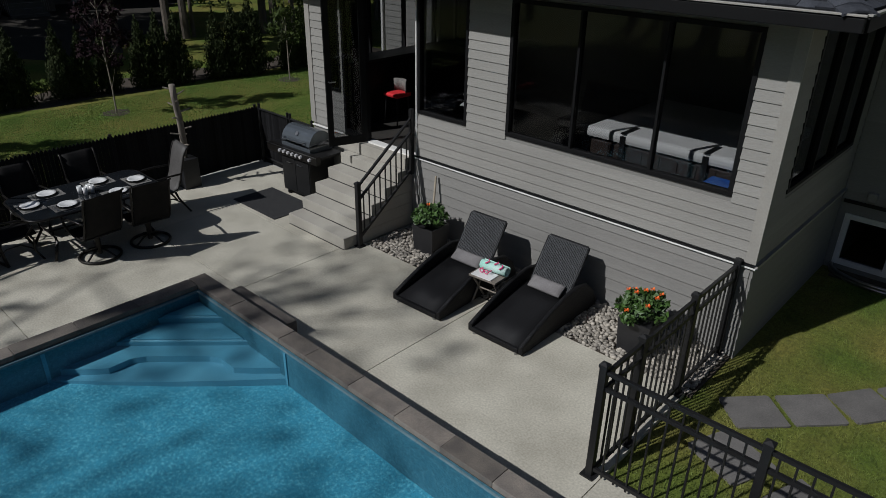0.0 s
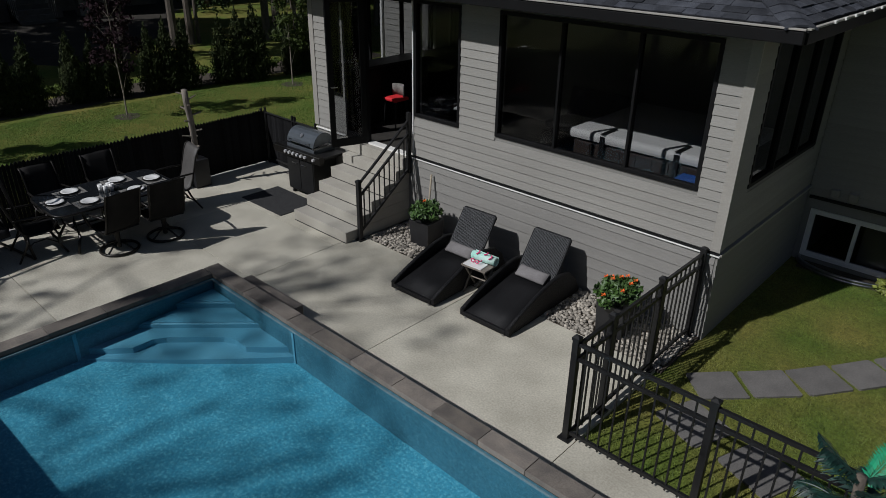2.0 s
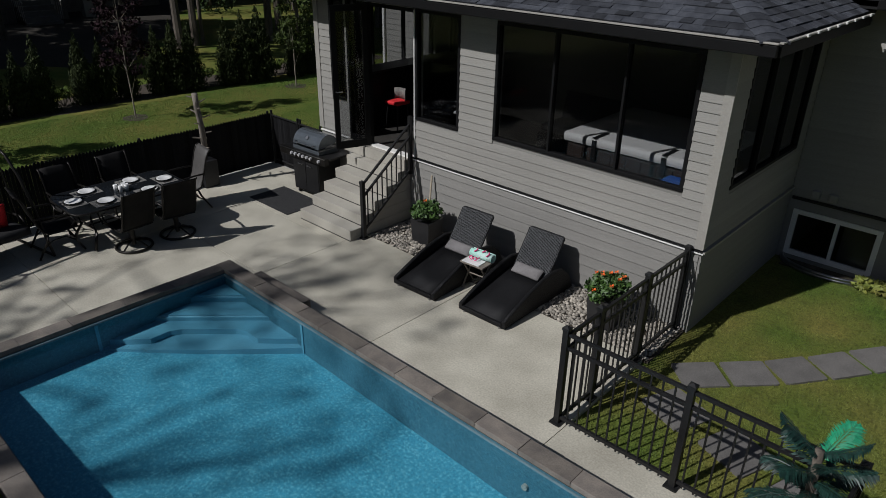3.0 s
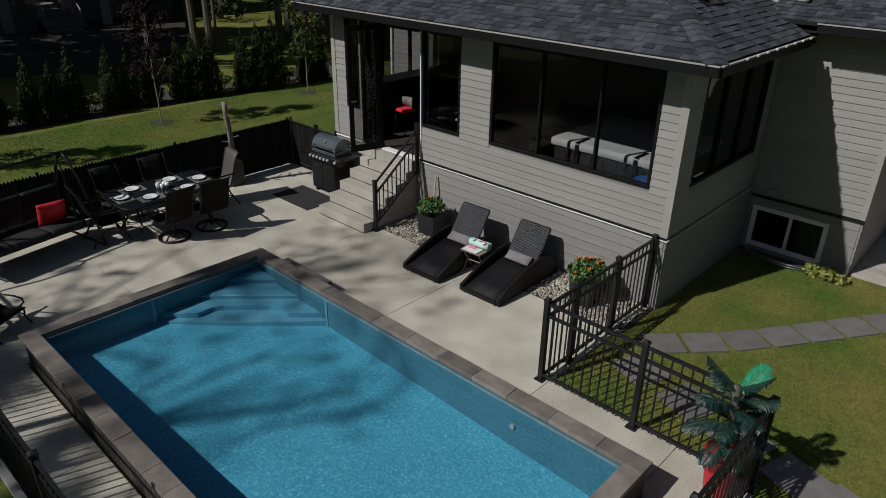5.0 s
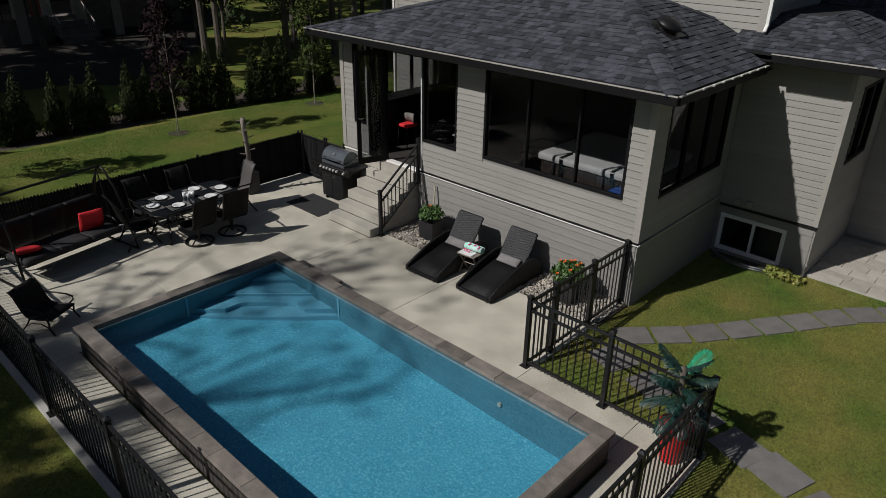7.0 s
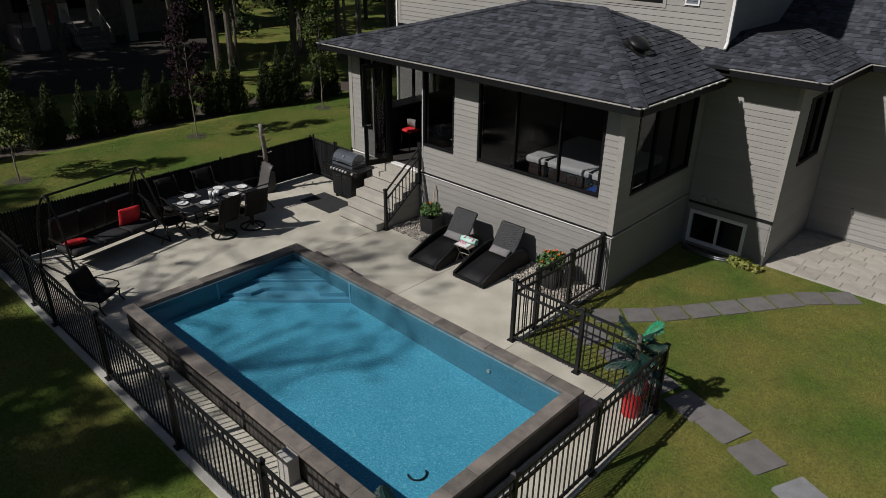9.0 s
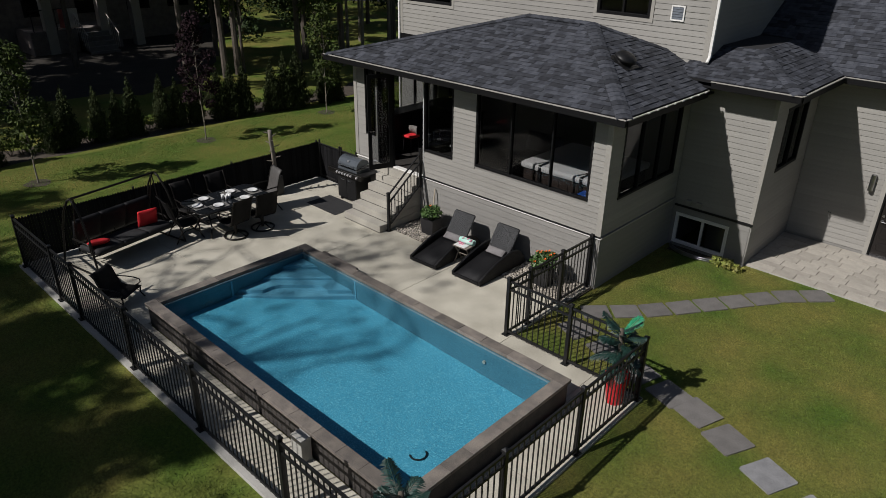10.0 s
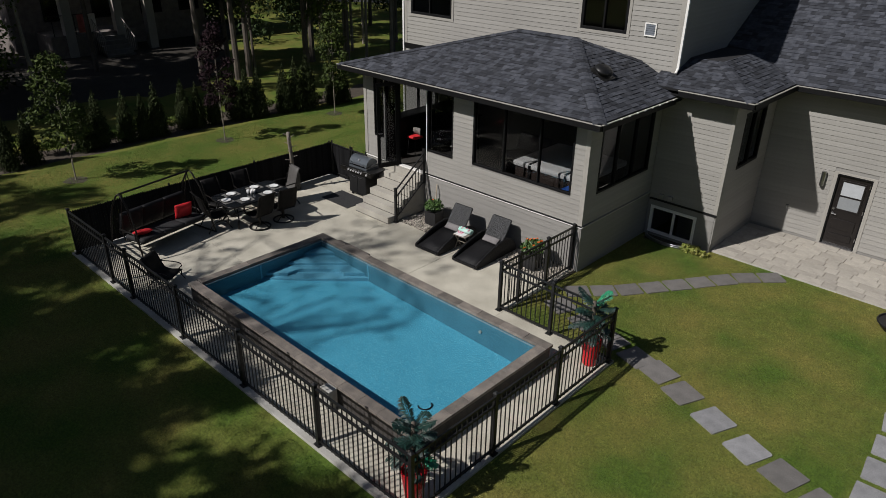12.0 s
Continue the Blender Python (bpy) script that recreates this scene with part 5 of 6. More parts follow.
settings = [(-0.30, -0.42, 0), (-0.30, 0.30, 0), (0.30, -0.36, 180), (0.30, 0.34, 180), (0.0, -0.74, 90), (0.0, 0.74, -90)]
first = None
for dx, dy, a in settings:
    m = pose(TX + dx, TY + dy, TZ + 0.001, 0, 0, a)
    if first is None:
        mat_ob = tagged(one("placemat", M["weave"], (-0.15, 0.15, -0.21, 0.21, 0, 0.004)), "grey woven placemat on the patio table", "placemat", "table settings")
        mat_ob.matrix_basis = m
        plate = thing("plate", "white china plate on a dark charger", "plate", "table settings", m=m @ pose(0, 0, 0.004))
        bm = bmesh.new()
        bmesh.ops.create_cone(bm, cap_ends=True, segments=32, radius1=0.11, radius2=0.145, depth=0.012)
        part("charger", bm, M["bronze"], plate, m=pose(0, 0, 0.006))
        bm = bmesh.new()
        rings = [(0.0, 0.004), (0.075, 0.004), (0.085, 0.010), (0.125, 0.018), (0.127, 0.014), (0.08, 0.0)]
        prev = None
        for q, z in rings:
            ring = [bm.verts.new((max(q, 0.001) * math.cos(2 * math.pi * k / 32), max(q, 0.001) * math.sin(2 * math.pi * k / 32), z + 0.012)) for k in range(32)]
            if prev:
                for k in range(32):
                    bm.faces.new((prev[k], prev[(k + 1) % 32], ring[(k + 1) % 32], ring[k]))
            prev = ring
        part("dish", bm, M["china"], plate, smooth=True)
        fork = thing("cutlery", "steel knife and fork beside the plate", "cutlery", "table settings", m=m @ pose(0, 0, 0.005))
        one("fork", M["steel"], (-0.1, 0.09, 0.155, 0.165, 0, 0.003), (-0.13, -0.1, 0.15, 0.17, 0, 0.003), parent=fork)
        one("knife", M["steel"], (-0.12, 0.09, -0.17, -0.155, 0, 0.003), parent=fork)
        first = (mat_ob, plate, fork)
    else:
        copy_thing(first[0], m)
        copy_thing(first[1], m @ pose(0, 0, 0.004))
        copy_thing(first[2], m @ pose(0, 0, 0.005))
for k, (dx, dy) in enumerate(((-0.04, -0.06), (0.06, -0.02), (-0.02, 0.06), (0.05, 0.08))):
    cup = thing("drinking_glass", "clear tumbler in the table's middle", "glass", "tumblers", m=pose(TX + dx, TY + dy, TZ))
    bm = bmesh.new()
    prev = None
    for q, z in ((0.028, 0.0), (0.036, 0.11), (0.033, 0.11), (0.026, 0.008)):
        ring = [bm.verts.new((q * math.cos(2 * math.pi * i / 16), q * math.sin(2 * math.pi * i / 16), z)) for i in range(16)]
        if prev:
            for i in range(16):
                bm.faces.new((prev[i], prev[(i + 1) % 16], ring[(i + 1) % 16], ring[i]))
        else:
            bm.faces.new(list(reversed(ring)))
        prev = ring
    bm.faces.new(prev)
    part("bowl", bm, M["china"], cup, smooth=True)

# swing seat
sw = thing("porch_swing", "black cushioned swing seat on an arched metal frame", "swing", m=pose(-3.22, -4.98, 0, 0, 0, 11))
bm = bmesh.new()
tube(bm, [(0, -1.0, 1.62), (0, 1.0, 1.62)], 0.025)
part("top_bar", bm, M["bronze"], sw)
for s in (-1, 1):
    for f in (1, -1):
        bm = bmesh.new()
        tube(bm, [(0.0, s * 1.0, 1.62), (f * 0.10, s * 1.01, 1.56), (f * 0.32, s * 1.02, 1.26), (f * 0.46, s * 1.04, 0.85), (f * 0.54, s * 1.06, 0.4), (f * 0.64, s * 1.08, 0.02)], 0.022)
        part("leg", bm, M["bronze"], sw, smooth=True)
    bm = bmesh.new()
    rod(bm, (-0.63, s * 1.08, 0.03), (0.63, s * 1.08, 0.03), 0.022)
    part("foot_bar", bm, M["bronze"], sw)
    bm = bmesh.new()
    tube(bm, [(0.0, s * 0.93, 1.6), (0.16, s * 0.92, 0.75), (0.2, s * 0.92, 0.42)], 0.012)
    tube(bm, [(0.0, s * 0.93, 1.6), (-0.2, s * 0.92, 0.95), (-0.28, s * 0.92, 0.5)], 0.012)
    part("hanger", bm, M["bronze"], sw)
    bm = bmesh.new()
    tube(bm, [(-0.34, s * 0.95, 0.62), (0.2, s * 0.95, 0.62), (0.3, s * 0.95, 0.56), (0.3, s * 0.95, 0.42)], 0.02)
    part("armrest", bm, M["bronze"], sw, smooth=True)
bm = bmesh.new()
for y in (-0.9, 0.0, 0.9):
    tube(bm, [(0.32, y, 0.36), (-0.25, y, 0.32), (-0.42, y, 0.85)], 0.014)
for x, z in ((0.32, 0.36), (-0.25, 0.32), (-0.42, 0.85)):
    rod(bm, (x, -0.92, z), (x, 0.92, z), 0.015)
part("seat_frame", bm, M["bronze"], sw)
for k in range(3):
    y = -0.61 + 0.61 * k
    cushion("seat_cushion", sw, M["cloth_top"], (0.66, 0.612, 0.15), pose(0.14, y, 0.45, 0, -3, 0), puff=0.25)
    cushion("back_cushion", sw, M["cloth"], (0.60, 0.60, 0.14), pose(-0.33, y, 0.74, 0, -72, 0))
for y, z, a, t in ((0.54, 0.71, -12, -74), (-0.70, 0.58, -25, -25)):
    ob = cushion("pillow", None, M["red"], (0.42, 0.44, 0.14), sw.matrix_basis @ pose(0.16, y, z, 0, t, a), puff=0.8)
    tagged(ob, "bright red square pillow on the swing seat", "pillow", "red pillows")

# lone chair near the pool corner
glider = sling_chair("dark sling armchair beside the pool corner", False, M["sling"], pose(-1.12, -5.98, 0, 0, 0, 32))
glider.scale = (0.90, 1.0, 0.64)

# ---- barbecue ----
bbq = thing("gas_barbecue", "dark enamelled gas barbecue with side shelves", "barbecue", m=pose(-2.13, 0.74, 0, 0, 0, 2))
bbq.scale = (0.98, 1.0, 1.0)
one("cart", M["black"], (-0.37, 0.37, -0.26, 0.26, 0.09, 0.74), parent=bbq, bevel=0.01)
for s in (-1, 1):
    d = one("cabinet_door", M["black"], (-0.355 if s < 0 else 0.005, -0.005 if s < 0 else 0.355, -0.275, -0.262, 0.13, 0.70), parent=bbq, bevel=0.006)
    bm = bmesh.new()
    tube(bm, [(s * 0.07, -0.278, 0.62), (s * 0.07, -0.30, 0.62), (s * 0.19, -0.30, 0.62), (s * 0.19, -0.278, 0.62)], 0.007)
    part("handle", bm, M["steel"], d, "chrome handle")
    one("side_shelf", M["black"], (-0.66 if s < 0 else 0.40, -0.40 if s < 0 else 0.66, -0.24, 0.24, 0.82, 0.86), parent=bbq, bevel=0.008)
    for x in (0.3,):
        for y in (-0.2, 0.2):
            bm = bmesh.new()
            rod(bm, (s * x - 0.015, y, 0.045), (s * x + 0.015, y, 0.045), 0.045, seg=14)
            w = part("caster", bm, M["rubber"], bbq)
bm = bmesh.new()
box(bm, -0.66, 0.66, -0.34, -0.245, 0.74, 0.88, bevel=0.012)
panel = part("control_panel", bm, M["bronze"], bbq)
for x in (-0.28, -0.17, -0.06, 0.05, 0.16, 0.27, 0.5):
    bm = bmesh.new()
    rod(bm, (x, -0.342, 0.815), (x, -0.378, 0.815), 0.030, 0.025, 14)
    part("knob", bm, M["chrome"], panel, "bright chrome knob")
one("firebox", M["enamel"], (-0.38, 0.38, -0.24, 0.24, 0.742, 0.93), parent=bbq, bevel=0.01)
bm = bmesh.new()
rows = []
for k in range(10):
    a = radians(8 + 150 * k / 9)
    rows.append([(x, -0.24 * math.cos(a), 0.93 + 0.27 * math.sin(a)) for x in (-0.37, -0.12, 0.12, 0.37)])
sheet(bm, rows, 0.012)
for x in (-0.37, 0.358):
    prof = [(r[0][1], r[0][2]) for r in rows]
    vs = [bm.verts.new((x, y, z)) for y, z in prof]
    vs2 = [bm.verts.new((x + 0.012, y, z)) for y, z in prof]
    bm.faces.new(vs)
    bm.faces.new(list(reversed(vs2)))
hood = part("hood", bm, M["enamel"], bbq)
one("hood_trim", M["steel"], (-0.385, -0.345, -0.235, 0.2, 0.932, 0.955), (0.345, 0.385, -0.235, 0.2, 0.932, 0.955), parent=hood)
one("panel_trim", M["steel"], (-0.655, 0.655, -0.348, -0.339, 0.868, 0.882), parent=panel, label="bright steel panel edge")
bm = bmesh.new()
tube(bm, [(-0.26, -0.23, 1.02), (-0.26, -0.29, 1.02), (0.26, -0.29, 1.02), (0.26, -0.23, 1.02)], 0.011)
part("handle", bm, M["steel"], hood, "chrome hood handle")
bm = bmesh.new()
rod(bm, (0.0, -0.178, 1.115), (0.0, -0.19, 1.125), 0.035, seg=16)
part("gauge", bm, M["steel"], hood)
tagged(one("rubber_mat", M["rubber"], (-2.84, -1.64, -0.34, 0.44, 0.0, 0.012), bevel=0.004), "black rubber mat in front of the barbecue", "mat")

# ---- driftwood post in a box ----
totem = thing("driftwood_post", "bare grey tree trunk with peg branches in a dark box", "post", m=pose(-3.93, -0.53, 0))
one("planter_box", M["planter"], (-0.15, 0.15, -0.15, 0.15, 0, 0.52), parent=totem, bevel=0.01)
bm = bmesh.new()
tube(bm, [(0, 0, 0.4), (0.0, 0.01, 0.8), (0.02, -0.01, 1.2), (0.01, -0.04, 1.55), (0.03, -0.06, 1.8)], 0.055, 10)
part("trunk", bm, M["wood_grey"], totem, smooth=True)
for k in range(11):
    z = 0.75 + 0.095 * k
    a = k * 2.3
    bm = bmesh.new()
    rod(bm, (0.01, -0.02, z), (0.19 * math.cos(a), 0.19 * math.sin(a), z + 0.05), 0.017, 0.012, 6)
    part("branch", bm, M["wood_grey"], totem)


# ---- loungers ----
def lounger(m):
    """A low wicker lounger with arched sides; its foot lies towards -y."""
    l = thing("sun_lounger", "black wicker sun lounger with raised charcoal back", "lounger", "sun loungers", m=m)
    for s in (-1, 1):
        bm = bmesh.new()
        prof = [(-0.85, 0.02, 0.10), (-0.6, 0.02, 0.20), (-0.3, 0.02, 0.31), (0.0, 0.02, 0.39), (0.25, 0.02, 0.42), (0.45, 0.02, 0.38), (0.62, 0.02, 0.24), (0.72, 0.02, 0.06)]
        x0, x1 = sorted((s * 0.39, s * 0.335))
        for (ya, la, ha), (yb, lb, hb) in zip(prof, prof[1:]):
            v = [bm.verts.new(p) for p in ((x0, ya, la), (x1, ya, la), (x1, yb, lb), (x0, yb, lb), (x0, ya, ha), (x1, ya, ha), (x1, yb, hb), (x0, yb, hb))]
            for f in ((0, 3, 2, 1), (4, 5, 6, 7), (0, 1, 5, 4), (1, 2, 6, 5), (2, 3, 7, 6), (3, 0, 4, 7)):
                bm.faces.new([v[i] for i in f])
        bmesh.ops.remove_doubles(bm, verts=bm.verts, dist=0.0005)
        part("side_panel", bm, M["wicker_dark"], l)
        bm = bmesh.new()
        tube(bm, [(s * 0.362, y, h) for y, lo, h in prof], 0.03)
        part("side_roll", bm, M["wicker_dark"], l, smooth=True)
    bm = bmesh.new()
    sheet(bm, [[(x, y, z) for x in (-0.335, -0.1, 0.1, 0.335)] for y, z in ((-0.83, 0.075), (-0.5, 0.15), (-0.1, 0.24), (0.2, 0.30))], 0.03)
    part("seat", bm, M["cloth"], l, smooth=True)
    one("foot_rail", M["wicker_dark"], (-0.335, 0.335, -0.86, -0.82, 0.02, 0.085), parent=l, bevel=0.01)
    for s in (-1, 1):
        for y, h in ((-0.845, 0.03), (0.6, 0.06)):
            bm = bmesh.new()
            rod(bm, (s * 0.3, y, 0.0), (s * 0.3, y, h), 0.02, seg=10)
            part("foot", bm, M["steel"], l)
    bm = bmesh.new()
    n = 26
    for k in range(n):
        x = -0.28 + 0.56 * (k + 0.5) / n
        w = 0.56 / n * 0.34
        for j in range(20):
            z0 = 0.63 * j / 20
            d = 0.003 if (j + k) % 2 else 0.0
            box(bm, x - w, x + w, -0.021 - d, 0.02, z0 + 0.001, z0 + 0.63 / 20 - 0.001)
    box(bm, -0.29, 0.29, -0.012, 0.028, -0.01, 0.645, bevel=0.012)
    back = part("backrest", bm, M["wicker"], l, "woven charcoal backrest", m=pose(0, 0.22, 0.28, -35))
    bm = bmesh.new()
    tube(bm, [(-0.29, 0.0, 0.0), (-0.29, 0.0, 0.62), (-0.27, 0.0, 0.645), (0.27, 0.0, 0.645), (0.29, 0.0, 0.62), (0.29, 0.0, 0.0)], 0.015)
    part("back_rim", bm, M["wicker_dark"], back, smooth=True)
    cushion("lumbar_pillow", l, M["cloth_grey"], (0.45, 0.17, 0.07), pose(0, 0.155, 0.345, 32, 0, 0), "grey lumbar pillow", puff=0.4)
    bm = bmesh.new()
    rod(bm, (0, 0.55, 0.3), (0, 0.62, 0.55), 0.012)
    part("back_prop", bm, M["bronze"], l)
    return l


first_lounger = lounger(pose(1.86, 0.15, 0, 0, 0, 2))
copy_thing(first_lounger, pose(3.03, 0.27, 0, 0, 0, 1))

side = thing("folding_table", "small folding side table between the loungers", "side table", m=pose(2.42, 0.05, 0, 0, 0, 4))
one("top", M["wood_grey"], (-0.2, 0.2, -0.15, 0.15, 0.40, 0.425), parent=side, bevel=0.006)
for s in (-1, 1):
    for d in (-1, 1):
        bm = bmesh.new()
        rod(bm, (s * 0.15, -d * 0.14, 0.0), (s * 0.15, d * 0.12, 0.4), 0.014)
        part("leg", bm, M["wood_grey"], side)
bm = bmesh.new()
rod(bm, (-0.15, 0, 0.2), (0.15, 0, 0.2), 0.01)
part("stretcher", bm, M["wood_grey"], side)
SIDE = pose(2.42, 0.05, 0.425, 0, 0, 4)
tray = tagged(one("magazine", M["china"], (-0.17, 0.12, -0.14, 0.04, 0, 0.012)), "white magazine on the folding table", "magazine")
tray.matrix_basis = SIDE
roll = thing("rolled_towel", "rolled mint towel with pink bird shapes", "towel", m=SIDE @ pose(0.03, 0.075, 0.075))
bm = bmesh.new()
pts = []
for k in range(40):
    a = k * 0.5
    q = 0.012 + 0.0031 * k * 0.5
    pts.append((q * math.cos(a), q * math.sin(a)))
rows = [[(x, p[0], p[1]) for x in (-0.19, -0.06, 0.06, 0.19)] for p in pts]
sheet(bm, rows, 0.006)
part("roll", bm, M["mint"], roll, smooth=True)
for k, (x, a0) in enumerate(((-0.1, 1.9), (0.02, 2.2), (0.11, 1.7))):
    bm = bmesh.new()
    tube(bm, [(x + 0.03 * math.sin(t * 3), -0.077 * math.cos(a0 - 1.2 + t), 0.077 * math.sin(a0 - 1.2 + t)) for t in np.linspace(0, 0.9, 8)], 0.009)
    part("bird_shape", bm, M["pink"], roll, "pink printed bird shape")
shades = thing("sunglasses", "pink sunglasses lying on the magazine", "sunglasses", m=SIDE @ pose(-0.04, -0.05, 0.02))
for s in (-1, 1):
    bm = bmesh.new()
    tube(bm, [(s * 0.035 + 0.028 * math.cos(a), 0, 0.03 + 0.026 * math.sin(a)) for a in np.linspace(0, 2 * math.pi, 15)[:-1]], 0.006, closed=True)
    part("rim", bm, M["pink"], shades, smooth=True)
    one("temple", M["pink"], (s * 0.064 - 0.004, s * 0.064 + 0.004, 0.0, 0.12, 0.028, 0.038), parent=shades)


# ---- planters ----
def planter(m, w, h, leaves, spread, flowers, seed, label):
    p = thing("planter", label, "planter", "square planters", m=m)
    bm = bmesh.new()
    lo, hi = w * 0.44, w * 0.5
    v0 = [bm.verts.new(q) for q in ((-lo, -lo, 0), (lo, -lo, 0), (lo, lo, 0), (-lo, lo, 0))]
    v1 = [bm.verts.new(q) for q in ((-hi, -hi, h), (hi, -hi, h), (hi, hi, h), (-hi, hi, h))]
    k = hi - 0.02
    v2 = [bm.verts.new(q) for q in ((-k, -k, h), (k, -k, h), (k, k, h), (-k, k, h))]
    v3 = [bm.verts.new(q) for q in ((-k, -k, h - 0.04), (k, -k, h - 0.04), (k, k, h - 0.04), (-k, k, h - 0.04))]
    bm.faces.new(list(reversed(v0)))
    bm.faces.new(v3)
    for a, b in ((v0, v1), (v1, v2), (v2, v3)):
        for i in range(4):
            bm.faces.new((a[i], a[(i + 1) % 4], b[(i + 1) % 4], b[i]))
    part("pot", bm, M["planter"], p, "tapered black square pot")
    r = random.Random(seed)
    cs, rs, fl = [], [], []
    bm = bmesh.new()
    for i in range(16):
        a, q = i * 2.4, spread * math.sqrt((i + 0.5) / 16)
        c = Vector((q * math.cos(a), q * math.sin(a), h + 0.10 + 0.16 * (1 - (q / spread) ** 2) + r.uniform(-0.03, 0.03)))
        cs.append(c)
        rs.append(0.10)
        rod(bm, (c.x * 0.3, c.y * 0.3, h - 0.045), c, 0.007, 0.004, 5)
        fl.append(c)
    part("stems", bm, M["plant_leaf"], p)
    linked("foliage", leaf_mesh("foliage", cs, rs, leaves, 0.038, seed, M["plant_leaf"]), p)
    for i in range(flowers):
        c = fl[(i * 5) % 16] + Vector((r.uniform(-0.05, 0.05), r.uniform(-0.05, 0.05), 0.09))
        bm = bmesh.new()
        for kk in range(9):
            a = kk * 0.7
            tip = Vector((0.032 * math.cos(a), 0.032 * math.sin(a), 0.012 * (kk % 3)))
            sd = Vector((-math.sin(a), math.cos(a), 0)) * 0.012
            vs = [bm.verts.new(c + q) for q in (Vector((0, 0, 0)), tip * 0.6 + sd, tip, tip * 0.6 - sd)]
            bm.faces.new(vs)
        part("flower", bm, M["petal"], p, "orange marigold flower")


planter(pose(0.83, 0.66, 0.0, 0, 0, 4), 0.38, 0.40, 900, 0.22, 1, 31, "black square planter with leafy green plant")
planter(pose(4.26, 0.50, 0.0, 0, 0, 3), 0.38, 0.42, 1300, 0.24, 9, 32, "black square planter full of orange marigolds")


# pale wooden pole behind the leafy planter
pole = thing("garden_pole", "pale wooden broom pole leaning on the wall", "broom", m=pose(0.60, 0.93, 0.0))
bm = bmesh.new()
rod(bm, (0, 0, 0.28), (-0.06, 0.14, 0.95), 0.016)
part("pole", bm, M["sand_beige"], pole)
bm = bmesh.new()
rod(bm, (0.0, 0.0, 0.0), (0.0, 0.0, 0.30), 0.085, 0.03, 12)
part("brush", bm, M["sand_beige"], pole)

# ---- palms in red pots ----
def palm(m, seed, bright_at, h=1.16, label="artificial palm in a tall red pot"):
    p = thing("potted_palm", label, "palm", "potted palms", m=m)
    bm = bmesh.new()
    prev = None
    for q, z in ((0.13, 0.0), (0.195, 0.52), (0.205, 0.53), (0.18, 0.53), (0.17, 0.48)):
        ring = [bm.verts.new((q * math.cos(2 * math.pi * (k + 0.5) / 20), q * math.sin(2 * math.pi * (k + 0.5) / 20), z)) for k in range(20)]
        if prev:
            for k in range(20):
                bm.faces.new((prev[k], prev[(k + 1) % 20], ring[(k + 1) % 20], ring[k]))
        else:
            bm.faces.new(list(reversed(ring)))
        prev = ring
    bm.faces.new(prev)
    part("pot", bm, M["red_pot"], p, "glossy red tapered pot")
    bm = bmesh.new()
    tube(bm, [(0, 0, 0.4), (0.01, 0.01, 0.7), (0.0, 0.03, h), (0.01, 0.04, h + 0.18)], 0.035)
    part("stem", bm, M["bark"], p, smooth=True)
    r = random.Random(seed)
    for k in range(21):
        a = k * 2.39996 + r.uniform(-0.2, 0.2)
        tier = k / 20
        base = Vector((0, 0.02, 0.66 + (h - 0.5) * tier))
        length = r.uniform(0.36, 0.50)
        rise = 0.22 + 0.66 * tier ** 1.5
        bright = k == bright_at
        bm = bmesh.new()
        spine = []
        for i in range(13):
            t = i / 12
            spine.append(base + Vector((math.cos(a) * length * t * (1 - 0.35 * rise * t), math.sin(a) * length * t * (1 - 0.35 * rise * t), length * (rise * t - 0.62 * t * t * (1.2 - rise)))))
        tube(bm, spine, 0.006, 5)
        side_v = Vector((-math.sin(a), math.cos(a), 0))
        for i in range(2, 44):
            t = i / 44
            q = spine[min(11, int(t * 12))].lerp(spine[min(12, int(t * 12) + 1)], t * 12 - int(t * 12))
            ahead = (spine[min(12, int(t * 12) + 1)] - spine[int(t * 12)]).normalized()
            ll = 0.155 * math.sin(math.pi * (0.12 + 0.84 * t)) ** 0.8 * r.uniform(0.8, 1.1)
            for s in (-1, 1):
                tip = q + side_v * s * ll * 0.8 + ahead * ll * 0.6 - Vector((0, 0, ll * r.uniform(0.2, 0.6)))
                w = ahead * 0.0100
                mid = q.lerp(tip, 0.45) + Vector((0, 0, 0.012))
                bm.faces.new([bm.verts.new(c) for c in (q - w * 0.5, mid - w, tip, mid + w)])
        part("frond", bm, M["palm_bright"] if bright else M["palm_leaf"], p, "bright green frond" if bright else "")
    return p


palm(pose(7.38, -1.86, 0, 0, 0, 113), 51, 18)
palm(pose(7.36, -6.50, 0, 0, 0, 60), 52, 5)

# ---- sunroom door and contents ----
leaf_door = thing("sunroom_door", "open black-framed glass door folded outward", "door", m=pose(-1.0, FRONT_Y - 0.03, FLOOR_Z + 0.02, 0, 0, -109))
one("stile", M["black_frame"], (0.0, 0.09, -0.02, 0.02, 0, 2.38), parent=leaf_door, bevel=0.004)
one("stile", M["black_frame"], (0.55, 0.64, -0.02, 0.02, 0, 2.38), parent=leaf_door, bevel=0.004)
one("door_rail", M["black_frame"], (0.09, 0.55, -0.02, 0.02, 0, 0.13), parent=leaf_door, bevel=0.004)
one("door_rail", M["black_frame"], (0.09, 0.55, -0.02, 0.02, 2.28, 2.38), parent=leaf_door, bevel=0.004)
one("pane", M["glass"], (0.09, 0.55, -0.004, 0.004, 0.13, 2.28), parent=leaf_door).visible_shadow = False
bm = bmesh.new()
tube(bm, [(0.6, 0.02, 1.0), (0.6, 0.06, 1.0), (0.5, 0.06, 1.0)], 0.009)
part("handle", bm, M["steel"], leaf_door)
fixed = structure(new("door_surround"), "black-framed fixed glass beside the door opening", "window")
